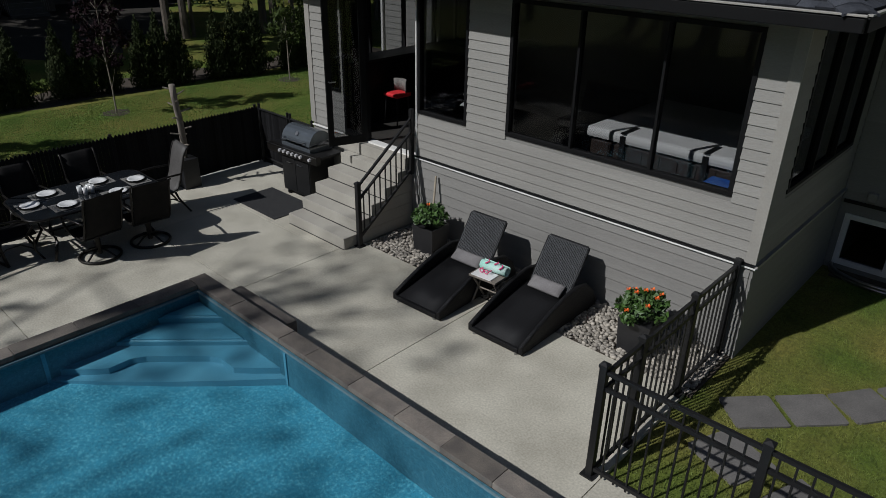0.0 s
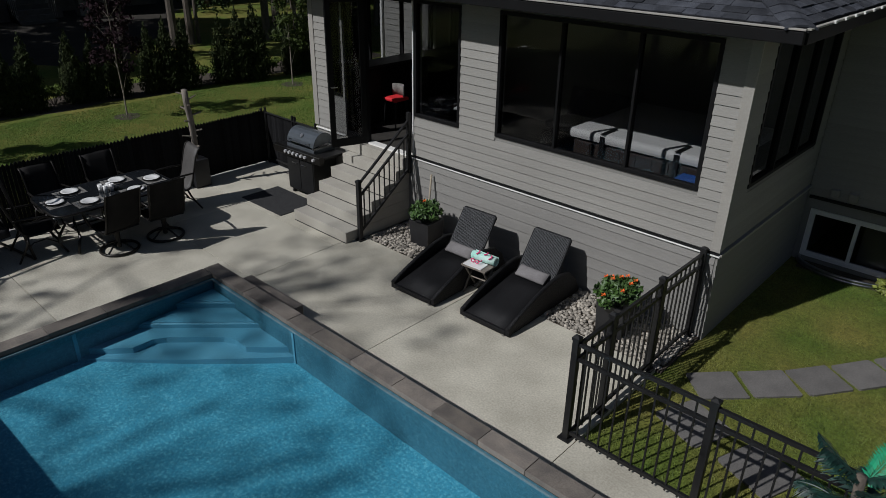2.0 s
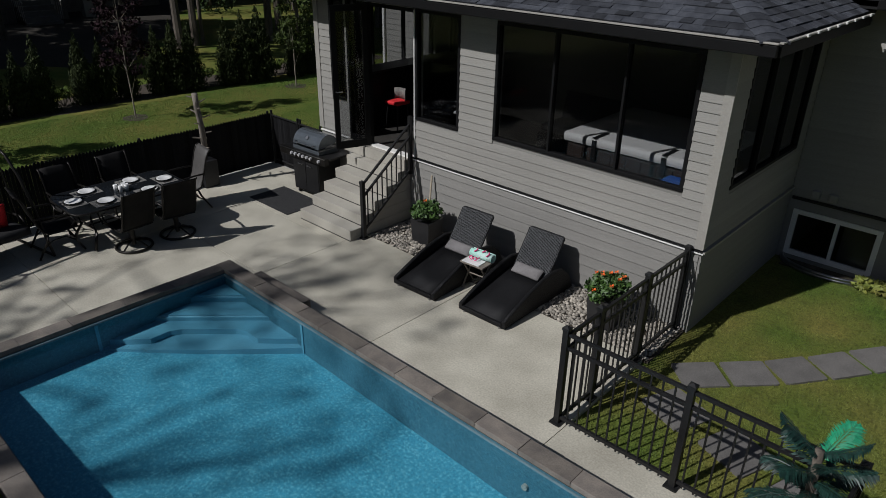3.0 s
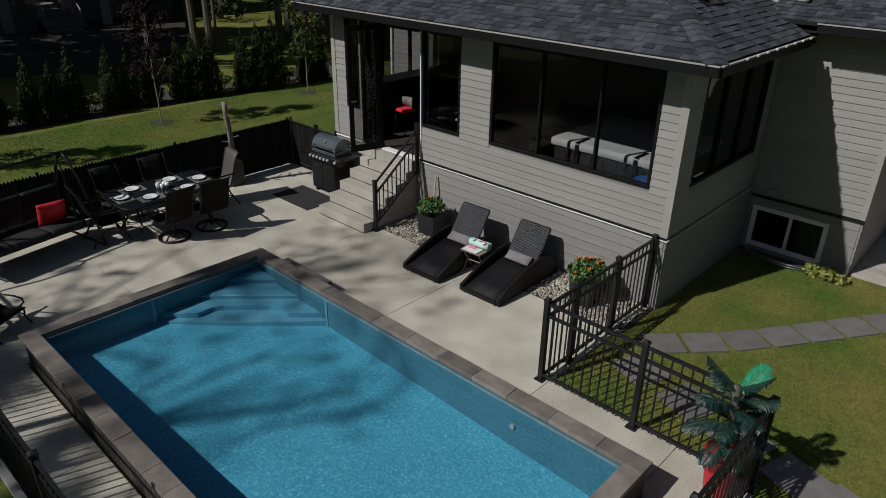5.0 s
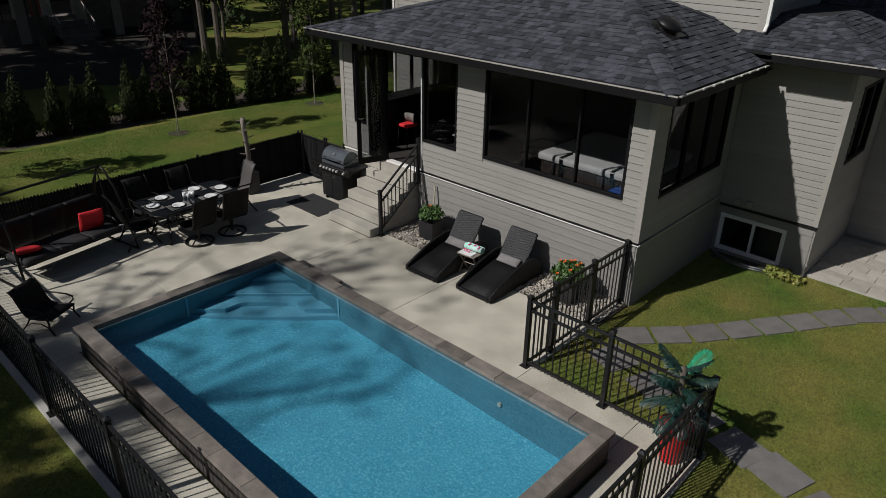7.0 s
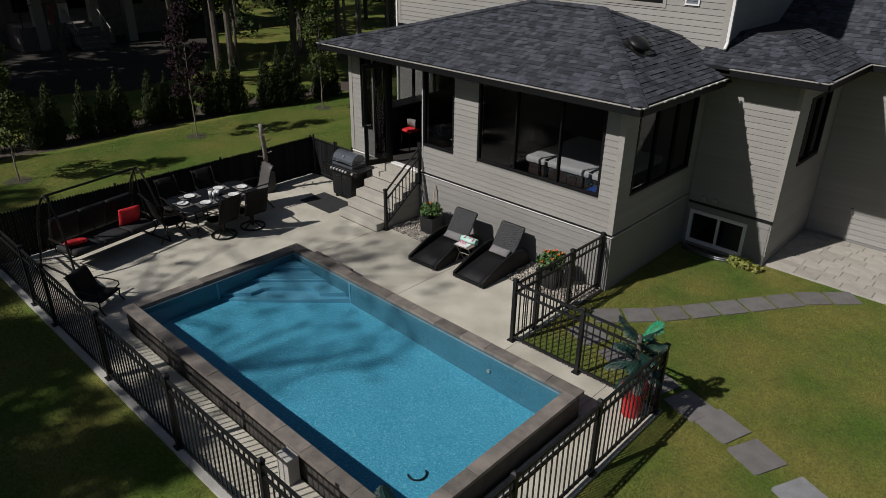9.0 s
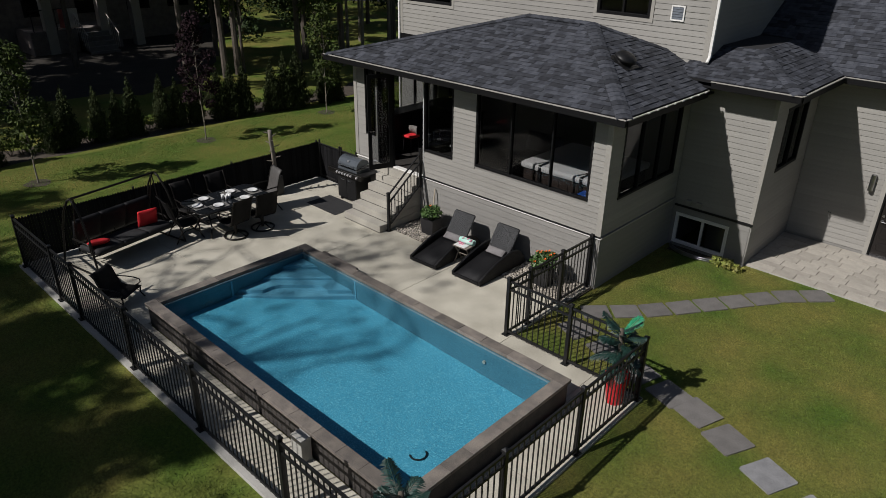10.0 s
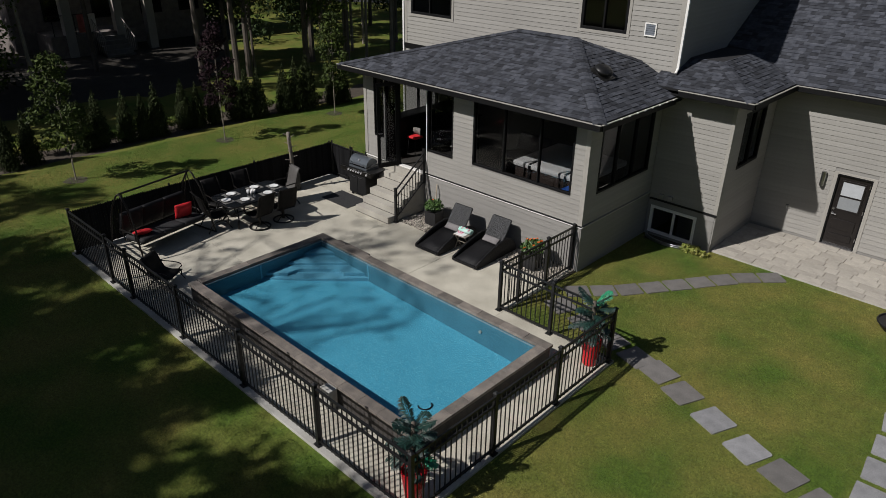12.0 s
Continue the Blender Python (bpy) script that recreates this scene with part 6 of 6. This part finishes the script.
one("frame", M["black_frame"], (-1.56, -1.51, FRONT_Y - 0.02, FRONT_Y + 0.06, FLOOR_Z + 0.01, 3.52), (-1.05, -1.0, FRONT_Y - 0.02, FRONT_Y + 0.06, FLOOR_Z + 0.01, 3.52), (-1.51, -1.05, FRONT_Y - 0.02, FRONT_Y + 0.06, FLOOR_Z + 0.01, FLOOR_Z + 0.12), (-1.0, 0.06, FRONT_Y, FRONT_Y + 0.06, 3.46, 3.52), parent=fixed)
one("jamb", M["white"], (0.087, 0.105, FRONT_Y - 0.03, FRONT_Y - 0.001, FLOOR_Z + 0.05, 3.5), parent=fixed, label="pale door jamb")
one("sill", M["white"], (-1.0, 0.06, FRONT_Y - 0.03, FRONT_Y + 0.1, FLOOR_Z - 0.0, FLOOR_Z + 0.03), parent=fixed, label="pale metal door sill")
one("pane", M["glass"], (-1.51, -1.05, FRONT_Y + 0.01, FRONT_Y + 0.018, FLOOR_Z + 0.12, 3.52), parent=fixed).visible_shadow = False

tub = thing("hot_tub", "brown hot tub under a white padded cover", "hot tub")
one("cabinet", M["tub"], (2.60, 4.62, 1.80, 3.75, FLOOR_Z, 1.86), parent=tub, bevel=0.04)
for k in range(9):
    x = 2.66 + k * 0.235
    one("panel_board", M["tub"], (x, x + 0.215, 1.785, 1.80, FLOOR_Z + 0.04, 1.82), parent=tub, bevel=0.004)
bm = bmesh.new()
box(bm, 2.55, 4.67, 1.75, 3.8, 1.862, 2.0, bevel=0.05)
cover = part("cover", bm, M["white"], tub, "white padded cover")
for x in (3.05, 4.12):
    one("strap", M["black"], (x, x + 0.07, 1.735, 1.75, 1.45, 1.97), (x, x + 0.07, 1.735, 2.1, 2.0, 2.008), parent=tub)
for x in (2.92, 3.12):
    one("latch", M["white"], (x, x + 0.06, 1.775, 1.785, 1.55, 1.60), parent=tub)
tagged(one("storage_bin", M["blue"], (4.28, 4.72, 1.42, 1.72, FLOOR_Z, 1.78), bevel=0.02), "blue plastic bin beside the hot tub", "bin")
stool = thing("bar_stool", "red bar stool with wicker back in the sunroom", "stool", m=pose(-1.46, 2.2, FLOOR_Z))
stool.scale = (0.8, 0.8, 0.8)
cushion("seat", stool, M["red"], (0.42, 0.42, 0.10), pose(0, 0, 0.64))
bm = bmesh.new()
sheet(bm, [[(0.2 * math.sin(a), 0.21 * math.cos(a), z) for a in np.linspace(-1.2, 1.2, 7)] for z in (0.66, 0.8, 0.94)], 0.015)
part("back", bm, M["weave"], stool, smooth=True)
for sx in (-1, 1):
    for sy in (-1, 1):
        bm = bmesh.new()
        rod(bm, (sx * 0.2, sy * 0.2, 0), (sx * 0.16, sy * 0.16, 0.6), 0.016)
        part("leg", bm, M["black"], stool)
bar = thing("bar_counter", "black bar counter inside the sunroom", "counter")
one("body", M["black_frame"], (PORCH_X0 + 0.18, PORCH_X0 + 0.62, 1.45, 4.4, FLOOR_Z, 2.14), (PORCH_X0 + 0.62, -0.4, 3.4, 3.9, FLOOR_Z, 2.14), parent=bar)
one("top", M["black"], (PORCH_X0 + 0.18, PORCH_X0 + 0.68, 1.42, 4.42, 2.142, 2.18), (PORCH_X0 + 0.68, -0.35, 3.35, 3.95, 2.142, 2.18), parent=bar)
fold = thing("folding_chair", "white metal folding chair behind the window", "chair", m=pose(0.62, 1.75, FLOOR_Z, 0, 0, 20))
bm = bmesh.new()
tube(bm, [(-0.15, 0.0, 0.0), (0.1, 0.0, 0.78), (0.14, 0, 1.12), (0.14, 0.36, 1.12), (0.1, 0.36, 0.78), (-0.15, 0.36, 0.0)], 0.012)
part("frame", bm, M["white"], fold)
one("seat", M["white"], (-0.2, 0.14, 0.0, 0.36, 0.76, 0.78), parent=fold)
lounge = thing("wicker_sofa", "pale cushioned sofa deep in the sunroom", "sofa", m=pose(1.9, 3.2, FLOOR_Z, 0, 0, 0))
one("base", M["wicker_dark"], (-0.55, 0.55, -0.4, 0.4, 0.02, 0.4), parent=lounge, bevel=0.03)
cushion("seat_cushion", lounge, M["cloth_grey"], (1.0, 0.7, 0.16), pose(0, 0, 0.5))
cushion("back_cushion", lounge, M["cloth_grey"], (1.0, 0.5, 0.16), pose(0, 0.36, 0.75, 75))

# ---- house fittings ----
dv = structure(new("door_1"), "black entry door with two frosted lights", "door")
one("frame", M["trim"], (DX0 - 0.09, DX0, DOOR_Y - 0.03, DOOR_Y + 0.1, -0.02, DZ1 + 0.05), (DX1, DX1 + 0.09, DOOR_Y - 0.03, DOOR_Y + 0.1, -0.02, DZ1 + 0.05), (DX0, DX1, DOOR_Y - 0.03, DOOR_Y + 0.1, DZ1, DZ1 + 0.05), parent=dv, bevel=0.004)
one("jamb", M["black_frame"], (DX0, DX0 + 0.035, DOOR_Y - 0.02, DOOR_Y + 0.08, 0.0, DZ1 - 0.002), (DX1 - 0.035, DX1, DOOR_Y - 0.02, DOOR_Y + 0.08, 0.0, DZ1 - 0.002), (DX0 + 0.035, DX1 - 0.035, DOOR_Y - 0.02, DOOR_Y + 0.08, DZ1 - 0.037, DZ1 - 0.002), parent=dv)
M["door_paint"] = surf("black_brown_door_paint", (0.012, 0.0095, 0.009), 0.35, None, 5, 60, 0.2, 0.03)
one("leaf", M["door_paint"], (DX0 + 0.036, DX1 - 0.036, DOOR_Y + 0.03, DOOR_Y + 0.075, 0.0, DZ1 - 0.04), parent=dv)
M["frosted"] = surf("frosted_glass", (0.42, 0.44, 0.46), 0.35, None, 8, 60, 0.08, 0.02)
M["frosted_dim"] = surf("dim_frosted_glass", (0.24, 0.255, 0.265), 0.35, None, 8, 60, 0.08, 0.02)
one("light_frame", M["door_paint"], (DX0 + 0.12, DX1 - 0.12, DOOR_Y + 0.012, DOOR_Y + 0.03, 0.97, 1.01), (DX0 + 0.12, DX1 - 0.12, DOOR_Y + 0.012, DOOR_Y + 0.03, 1.33, 1.37), (DX0 + 0.12, DX1 - 0.12, DOOR_Y + 0.012, DOOR_Y + 0.03, 1.72, 1.76), (DX0 + 0.12, DX0 + 0.16, DOOR_Y + 0.013, DOOR_Y + 0.03, 0.98, 1.75), (DX1 - 0.16, DX1 - 0.12, DOOR_Y + 0.013, DOOR_Y + 0.03, 0.98, 1.75), parent=dv, bevel=0.003)
for mat, z0, z1 in ((M["frosted"], 1.37, 1.72), (M["frosted_dim"], 1.01, 1.33)):
    one("door_light", mat, (DX0 + 0.16, DX1 - 0.16, DOOR_Y + 0.02, DOOR_Y + 0.028, z0, z1), parent=dv, label="frosted glass light")
for z0, z1 in ((0.16, 0.34), (0.46, 0.74)):
    one("door_panel", M["door_paint"], (DX0 + 0.13, DX1 - 0.13, DOOR_Y + 0.012, DOOR_Y + 0.029, z0, z1), parent=dv, bevel=0.012)
bm = bmesh.new()
LX = DX0 + 0.1
rod(bm, (LX, DOOR_Y + 0.03, 0.86), (LX, DOOR_Y - 0.03, 0.86), 0.014)
rod(bm, (LX, DOOR_Y - 0.03, 0.86), (LX + 0.1, DOOR_Y - 0.03, 0.86), 0.012)
rod(bm, (LX, DOOR_Y + 0.03, 0.86), (LX, DOOR_Y + 0.012, 0.86), 0.032, seg=14)
part("lever", bm, M["steel"], dv, "steel lever handle")
bm = bmesh.new()
rod(bm, (LX, DOOR_Y + 0.03, 0.99), (LX, DOOR_Y + 0.0, 0.99), 0.028, seg=14)
part("deadbolt", bm, M["steel"], dv)
for z in (0.25, 1.0, 1.68):
    one("hinge", M["steel"], (DX1 - 0.045, DX1 - 0.025, DOOR_Y - 0.026, DOOR_Y - 0.018, z, z + 0.09), parent=dv)
one("threshold", M["steel"], (DX0, DX1, DOOR_Y - 0.04, DOOR_Y + 0.03, -0.02, 0.02), parent=dv)
lamp = thing("wall_lamp", "steel cylinder lamp on the garage wall", "lamp")
bm = bmesh.new()
rod(bm, (8.47, DOOR_Y - 0.09, 1.53), (8.47, DOOR_Y - 0.09, 1.90), 0.055, seg=18)
part("tube", bm, M["steel"], lamp, smooth=False)
one("bracket", M["steel"], (8.44, 8.50, DOOR_Y - 0.06, DOOR_Y - 0.012, 1.64, 1.78), parent=lamp)
tap = thing("garden_tap", "small brass garden tap on the wall", "tap")
bm = bmesh.new()
rod(bm, (7.80, DOOR_Y - 0.01, 0.77), (7.80, DOOR_Y - 0.09, 0.75), 0.014)
rod(bm, (7.80, DOOR_Y - 0.09, 0.77), (7.80, DOOR_Y - 0.09, 0.69), 0.012)
part("spout", bm, M["steel"], tap)
bm = bmesh.new()
rod(bm, (7.77, DOOR_Y - 0.07, 0.795), (7.83, DOOR_Y - 0.07, 0.795), 0.01)
part("handle", bm, M["black"], tap)

vent = thing("roof_vent", "black domed roof vent on the shingles", "vent", m=pose(4.38, 2.5, 4.335, 0, 24.5, 0))
bm = bmesh.new()
bmesh.ops.create_uvsphere(bm, u_segments=20, v_segments=10, radius=0.25)
for v in bm.verts:
    v.co.z = max(0.0, v.co.z) * 0.5 + 0.09
    v.co.x *= 0.9
part("dome", bm, M["black"], vent, smooth=True)
bm = bmesh.new()
rod(bm, (0, 0, 0.0), (0, 0, 0.1), 0.17, seg=20)
box(bm, -0.26, 0.26, -0.26, 0.26, 0.0, 0.02)
part("flange", bm, M["black"], vent)
grille = thing("wall_vent", "white-framed vent cover on the upper wall", "vent")
one("frame", M["white"], (4.29, 4.60, UPPER_Y - 0.045, UPPER_Y - 0.018, 4.97, 5.0), (4.29, 4.60, UPPER_Y - 0.045, UPPER_Y - 0.018, 5.26, 5.29), (4.29, 4.32, UPPER_Y - 0.045, UPPER_Y - 0.018, 5.0, 5.26), (4.57, 4.60, UPPER_Y - 0.045, UPPER_Y - 0.018, 5.0, 5.26), parent=grille)
M["grille"] = surf("grey_blue_grille", (0.16, 0.18, 0.21), 0.5)
for k in range(5):
    one("slat", M["grille"], (4.32, 4.57, UPPER_Y - 0.038, UPPER_Y - 0.02, 5.002 + 0.052 * k, 5.046 + 0.052 * k), parent=grille)
for x, y, z0, z1 in ((UPPER_X + 0.06, UPPER_Y + 0.0, 4.30, 7.2), (UPPER_X0 - 0.04, UPPER_Y - 0.03, -0.2, 7.2)):
    pipe = thing("downspout", "white metal downspout at the house corner", "downspout", "downspouts")
    bm = bmesh.new()
    box(bm, x - 0.03, x + 0.03, y - 0.03, y + 0.03, z0, z1, bevel=0.006)
    part("pipe", bm, M["white"], pipe)
    bm = bmesh.new()
    tube(bm, [(x, y, z0 + 0.03), (x, y - 0.03, z0 - 0.01), (x + 0.02, y - 0.14, z0 - 0.07)], 0.034)
    part("elbow", bm, M["white"], pipe, smooth=True)
for x in (5.42, 5.66):
    tagged(one("wall_hood", M["trim"], (x, x + 0.12, BUMP_Y - 0.09, BUMP_Y - 0.0, 1.04, 1.16), bevel=0.02), "small pale vent hood on the wall", "vent", "vent hoods")
well = thing("window_well", "galvanised steel window well in front of the basement window", "window well", m=pose(5.885, BUMP_Y - 0.03, -0.05))
for z in (0.0, 0.045, 0.09):
    bm = bmesh.new()
    tube(bm, [(0.66 * math.cos(a), -0.36 * math.sin(a), z - 0.02) for a in np.linspace(0.02, math.pi - 0.02, 25)], 0.026)
    part("steel_ring", bm, M["steel"], well, smooth=True)
one("gravel", M["soil"], (-0.6, 0.6, -0.3, -0.01, 0.0, 0.02), parent=well, label="dark gravel bottom")
blind = thing("window_blind", "grey slatted blind behind the basement window", "blind")
for k in range(17):
    bm = bmesh.new()
    box(bm, 5.95, 6.42, BUMP_Y + 0.10, BUMP_Y + 0.125, 0.11 + k * 0.038, 0.113 + k * 0.038)
    for v in bm.verts:
        v.co.z += (v.co.y - BUMP_Y - 0.11) * 0.9
    part("slat", bm, M["trim"], blind)
M["blade_weed"] = surf("weed_leaf", (0.16, 0.20, 0.03), 0.6, (0.22, 0.21, 0.05), 5, 40, 0.3, 0, random_var=0.3, island=True)
weeds = thing("weed_clump", "light green weeds at the wall's foot", "plant", m=pose(6.62, 4.08, -0.05))
bm = bmesh.new()
rod(bm, (0, 0, 0), (0, 0, 0.1), 0.02, 0.01, 6)
part("stem", bm, M["plant_leaf"], weeds)
linked("leaves", leaf_mesh("leaves", [(-0.15, 0, 0.08), (0.1, 0.03, 0.1), (0.3, 0, 0.06)], [0.14, 0.15, 0.12], 420, 0.055, 77, M["blade_weed"]), weeds)
bowl = thing("fire_bowl", "low black fire bowl on the lawn", "fire bowl", m=pose(11.35, 3.7, -0.05))
bm = bmesh.new()
rod(bm, (0, 0, 0), (0, 0, 0.16), 0.3, 0.42, 26)
part("bowl", bm, M["black"], bowl)
bm = bmesh.new()
tube(bm, [(0.42 * math.cos(a), 0.42 * math.sin(a), 0.17) for a in np.linspace(0, 2 * math.pi, 27)[:-1]], 0.02, closed=True)
part("rim", bm, M["black"], bowl)


# ---- stone beds, stepping stones, paving ----
def pebble_bed(name, label, areas, count, seed):
    """River stones heaped in a bed: one joined mesh."""
    r = np.random.default_rng(seed)
    bm = bmesh.new()
    bmesh.ops.create_icosphere(bm, subdivisions=1, radius=1.0)
    base = np.array([v.co[:] for v in bm.verts])
    tri = np.array([[v.index for v in f.verts] for f in bm.faces])
    bm.free()
    sizes = np.array([(a[1] - a[0]) * (a[3] - a[2]) for a in areas])
    verts, faces = [], []
    for i in range(count):
        a = areas[r.choice(len(areas), p=sizes / sizes.sum())]
        s = r.uniform(0.016, 0.034)
        sc = np.array([s * r.uniform(1.0, 1.5), s * r.uniform(0.8, 1.1), s * r.uniform(0.55, 0.8)])
        t = r.uniform(0, 6.28)
        c, q = math.cos(t), math.sin(t)
        p = base * sc * r.uniform(0.88, 1.1, (len(base), 1))
        p = p @ np.array([[c, q, 0], [-q, c, 0], [0, 0, 1]])
        p = p + [r.uniform(a[0], a[1]), r.uniform(a[2], a[3]), -0.02 + r.uniform(0, 0.035)]
        faces.append(tri + len(verts) * len(base))
        verts.append(p)
    me = bpy.data.meshes.new(name)
    me.from_pydata(np.concatenate(verts).tolist(), [], np.concatenate(faces).tolist())
    me.materials.append(M["stone"])
    me.polygons.foreach_set("use_smooth", [True] * len(me.polygons))
    return tagged(linked(name, me), label, "stones", kind="stuff")


structure(one("stone_bed_base", M["soil"], (0.03, 5.1, 0.13, 1.12, -0.2, -0.02)), "dark soil under the river stones", "soil")
pebble_bed("river_stones", "rounded beige and grey river stones beside the wall", [(0.05, 4.95, 0.14, 1.09), (4.95, 5.06, 0.1, 1.09)], 5600, 3)

lawn_z = -0.05


def flagstone(x, y, rot, lx, ly, seed, tone=""):
    """One square flagstone, slightly uneven, set into the grass."""
    r = random.Random(seed)
    pts = rounded(0, 0, lx / 2, ly / 2, 0.03, 3)
    bm = bmesh.new()
    prism(bm, [(px + r.uniform(-0.006, 0.006), py + r.uniform(-0.006, 0.006)) for px, py in pts], -0.05, 0.024)
    ob = part("flagstone", bm, M["slate_light"] if tone else M["slate"], m=pose(x, y, lawn_z, r.uniform(-0.6, 0.6), r.uniform(-0.6, 0.6), rot))
    return tagged(ob, "pale grey flagstone set in the lawn" if tone else "dark grey flagstone set in the lawn", "flagstone", "stepping stones")


def stones_along(turns, gap):
    """Evenly spaced places along a bent line: x, y and the heading in degrees."""
    out, left = [], 0.0
    for (xa, ya), (xb, yb) in zip(turns, turns[1:]):
        length = math.hypot(xb - xa, yb - ya)
        while left < length:
            f = left / length
            out.append((xa + (xb - xa) * f, ya + (yb - ya) * f, math.degrees(math.atan2(yb - ya, xb - xa))))
            left += gap
        left -= length
    return out


walk_line = stones_along([(5.66, 0.36), (6.28, 1.02), (6.78, 1.70), (7.66, 3.02), (8.12, 3.68), (8.70, 4.28)], 0.60)
for i, (x, y, a) in enumerate(walk_line):
    flagstone(x, y, a, 0.54, 0.47, 200 + i)
for i, (x, y, a) in enumerate(((5.75, -0.42, -22), (6.5, -0.62, -20), (7.25, -0.84, -18), (7.92, -1.02, -18), (8.46, -1.14, -20))):
    flagstone(x, y, a, 0.58, 0.54, 220 + i)
for i, (x, y, a) in enumerate(((9.06, -1.42, -24), (9.78, -1.74, -24), (10.48, -2.05, -24), (11.10, -2.22, -20), (11.75, -2.45, -20))):
    flagstone(x, y, a, 0.54, 0.56, 230 + i, "pale" if i in (1, 2) else "")
for i, (x, y, a) in enumerate(((12.18, 0.32, 8), (12.22, -0.42, 4), (12.25, -1.12, 4), (12.27, -1.82, 2), (12.1, 1.05, 12), (12.0, 1.75, 14))):
    flagstone(x, y, a, 0.60, 0.58, 240 + i, "pale")

patio = structure(new("pavement_side"), "pale beige paved terrace beside the garage door", "paving")
one("bed", M["curb"], (BUMP_X, 14.0, 4.5, DOOR_Y - 0.03, -0.2, -0.022), parent=patio)
pr = random.Random(17)
sizes = {}
y = 4.5
row = 0
while y < DOOR_Y - 0.06:
    h = 0.30 if row % 3 != 1 else 0.22
    h = min(h, DOOR_Y - 0.03 - y)
    x = BUMP_X + 0.02 - (row % 2) * 0.2
    while x < 12.6:
        w = pr.choice((0.30, 0.44, 0.58))
        key = (round(w, 3), round(h, 3))
        if key not in sizes:
            bm = bmesh.new()
            box(bm, 0.004, w - 0.004, 0.004, h - 0.004, -0.06, 0.0, bevel=0.006)
            me = bpy.data.meshes.new("paver")
            bm.to_mesh(me)
            bm.free()
            me.materials.append(M["paver"])
            sizes[key] = me
        linked("paver", sizes[key], patio, m=Matrix.Translation((x, y, pr.uniform(-0.003, 0.003))))
        x += w
    y += h
    row += 1


# ---- grass blades ----
def grass_patch(name, label, areas, density, height, seed, keep_out, material, fade=False):
    r = np.random.default_rng(seed)
    pts = []
    for x0, x1, y0, y1 in areas:
        n = int((x1 - x0) * (y1 - y0) * density)
        pts.append(np.stack([r.uniform(x0, x1, n), r.uniform(y0, y1, n)], 1))
    p = np.concatenate(pts)
    edge = np.minimum((areas[0][1] - p[:, 0]) / 2.5, (p[:, 1] - areas[0][2]) / 2.5)
    if fade:
        p = p[r.uniform(0, 1, len(p)) < edge]
    for x0, x1, y0, y1 in keep_out:
        p = p[~((p[:, 0] > x0) & (p[:, 0] < x1) & (p[:, 1] > y0) & (p[:, 1] < y1))]
    for x, y, a, half in STONES:
        c, s = math.cos(radians(a)), math.sin(radians(a))
        dx, dy = p[:, 0] - x, p[:, 1] - y
        p = p[~((abs(dx * c + dy * s) < half[0]) & (abs(-dx * s + dy * c) < half[1]))]
    n = len(p)
    f = np.clip((-4.6 - p[:, 0]) / 4.5, 0, 1)
    z = -0.05 - 0.28 * f * f * (3 - 2 * f)
    a = r.uniform(0, 2 * np.pi, n)
    h = height * r.uniform(0.5, 1.3, n)
    w = height * 0.16 * r.uniform(0.7, 1.3, n)
    lean = r.normal(0, 0.55, (n, 2)) * h[:, None]
    base = np.stack([p[:, 0], p[:, 1], z - 0.004], 1)
    side = np.stack([np.cos(a) * w, np.sin(a) * w, np.zeros(n)], 1)
    tip = base + np.stack([lean[:, 0], lean[:, 1], h], 1)
    verts = np.stack([base - side, base + side, tip], 1).reshape(-1, 3)
    faces = np.arange(3 * n).reshape(-1, 3)
    me = bpy.data.meshes.new(name)
    me.vertices.add(3 * n)
    me.vertices.foreach_set("co", verts.ravel())
    me.loops.add(3 * n)
    me.loops.foreach_set("vertex_index", faces.ravel())
    me.polygons.add(n)
    me.polygons.foreach_set("loop_start", np.arange(0, 3 * n, 3))
    me.polygons.foreach_set("loop_total", np.full(n, 3))
    me.update()
    me.materials.append(material)
    return tagged(linked(name, me), label, "grass", kind="stuff")


M["blade"] = surf("grass_blade", (0.076, 0.132, 0.017), 0.75, (0.188, 0.178, 0.042), 0.65, 5, 0.4, 0, random_var=0.32, island=True)
M["blade_green"] = surf("green_grass_blade", (0.072, 0.150, 0.016), 0.75, (0.100, 0.165, 0.022), 0.7, 18, 0.35, 0, random_var=0.35, island=True)
STONES = [(x, y, a, (0.265, 0.23)) for x, y, a in walk_line] + [(o.location.x, o.location.y, math.degrees(o.rotation_euler.z), (0.27, 0.235)) for o in bpy.data.objects if o.name.startswith("flagstone")]
keep = [(-4.3, 7.72, -7.0, -1.44), (-4.3, 5.05, -1.5, 1.2), (4.9, 5.09, 0.1, 1.2), (-2.5, 5.2, 1.0, 6), (4.8, 6.97, 4.36, 9), (6.9, 14.1, 4.46, 9)]
grass_patch("grass", "short mown grass blades on the side lawn", [(5.0, 15.5, -11.0, 4.6)], 4300, 0.029, 4, keep, M["blade"], True)
grass_patch("grass_front", "short mown grass blades on the shaded lawn", [(-9.0, 8.0, -11.5, -6.9)], 1500, 0.034, 5, keep, M["blade"])
grass_patch("grass_back", "short mown grass blades behind the fence", [(-12.0, -4.3, -9.0, 11.0)], 2300, 0.030, 6, keep, M["blade_green"])
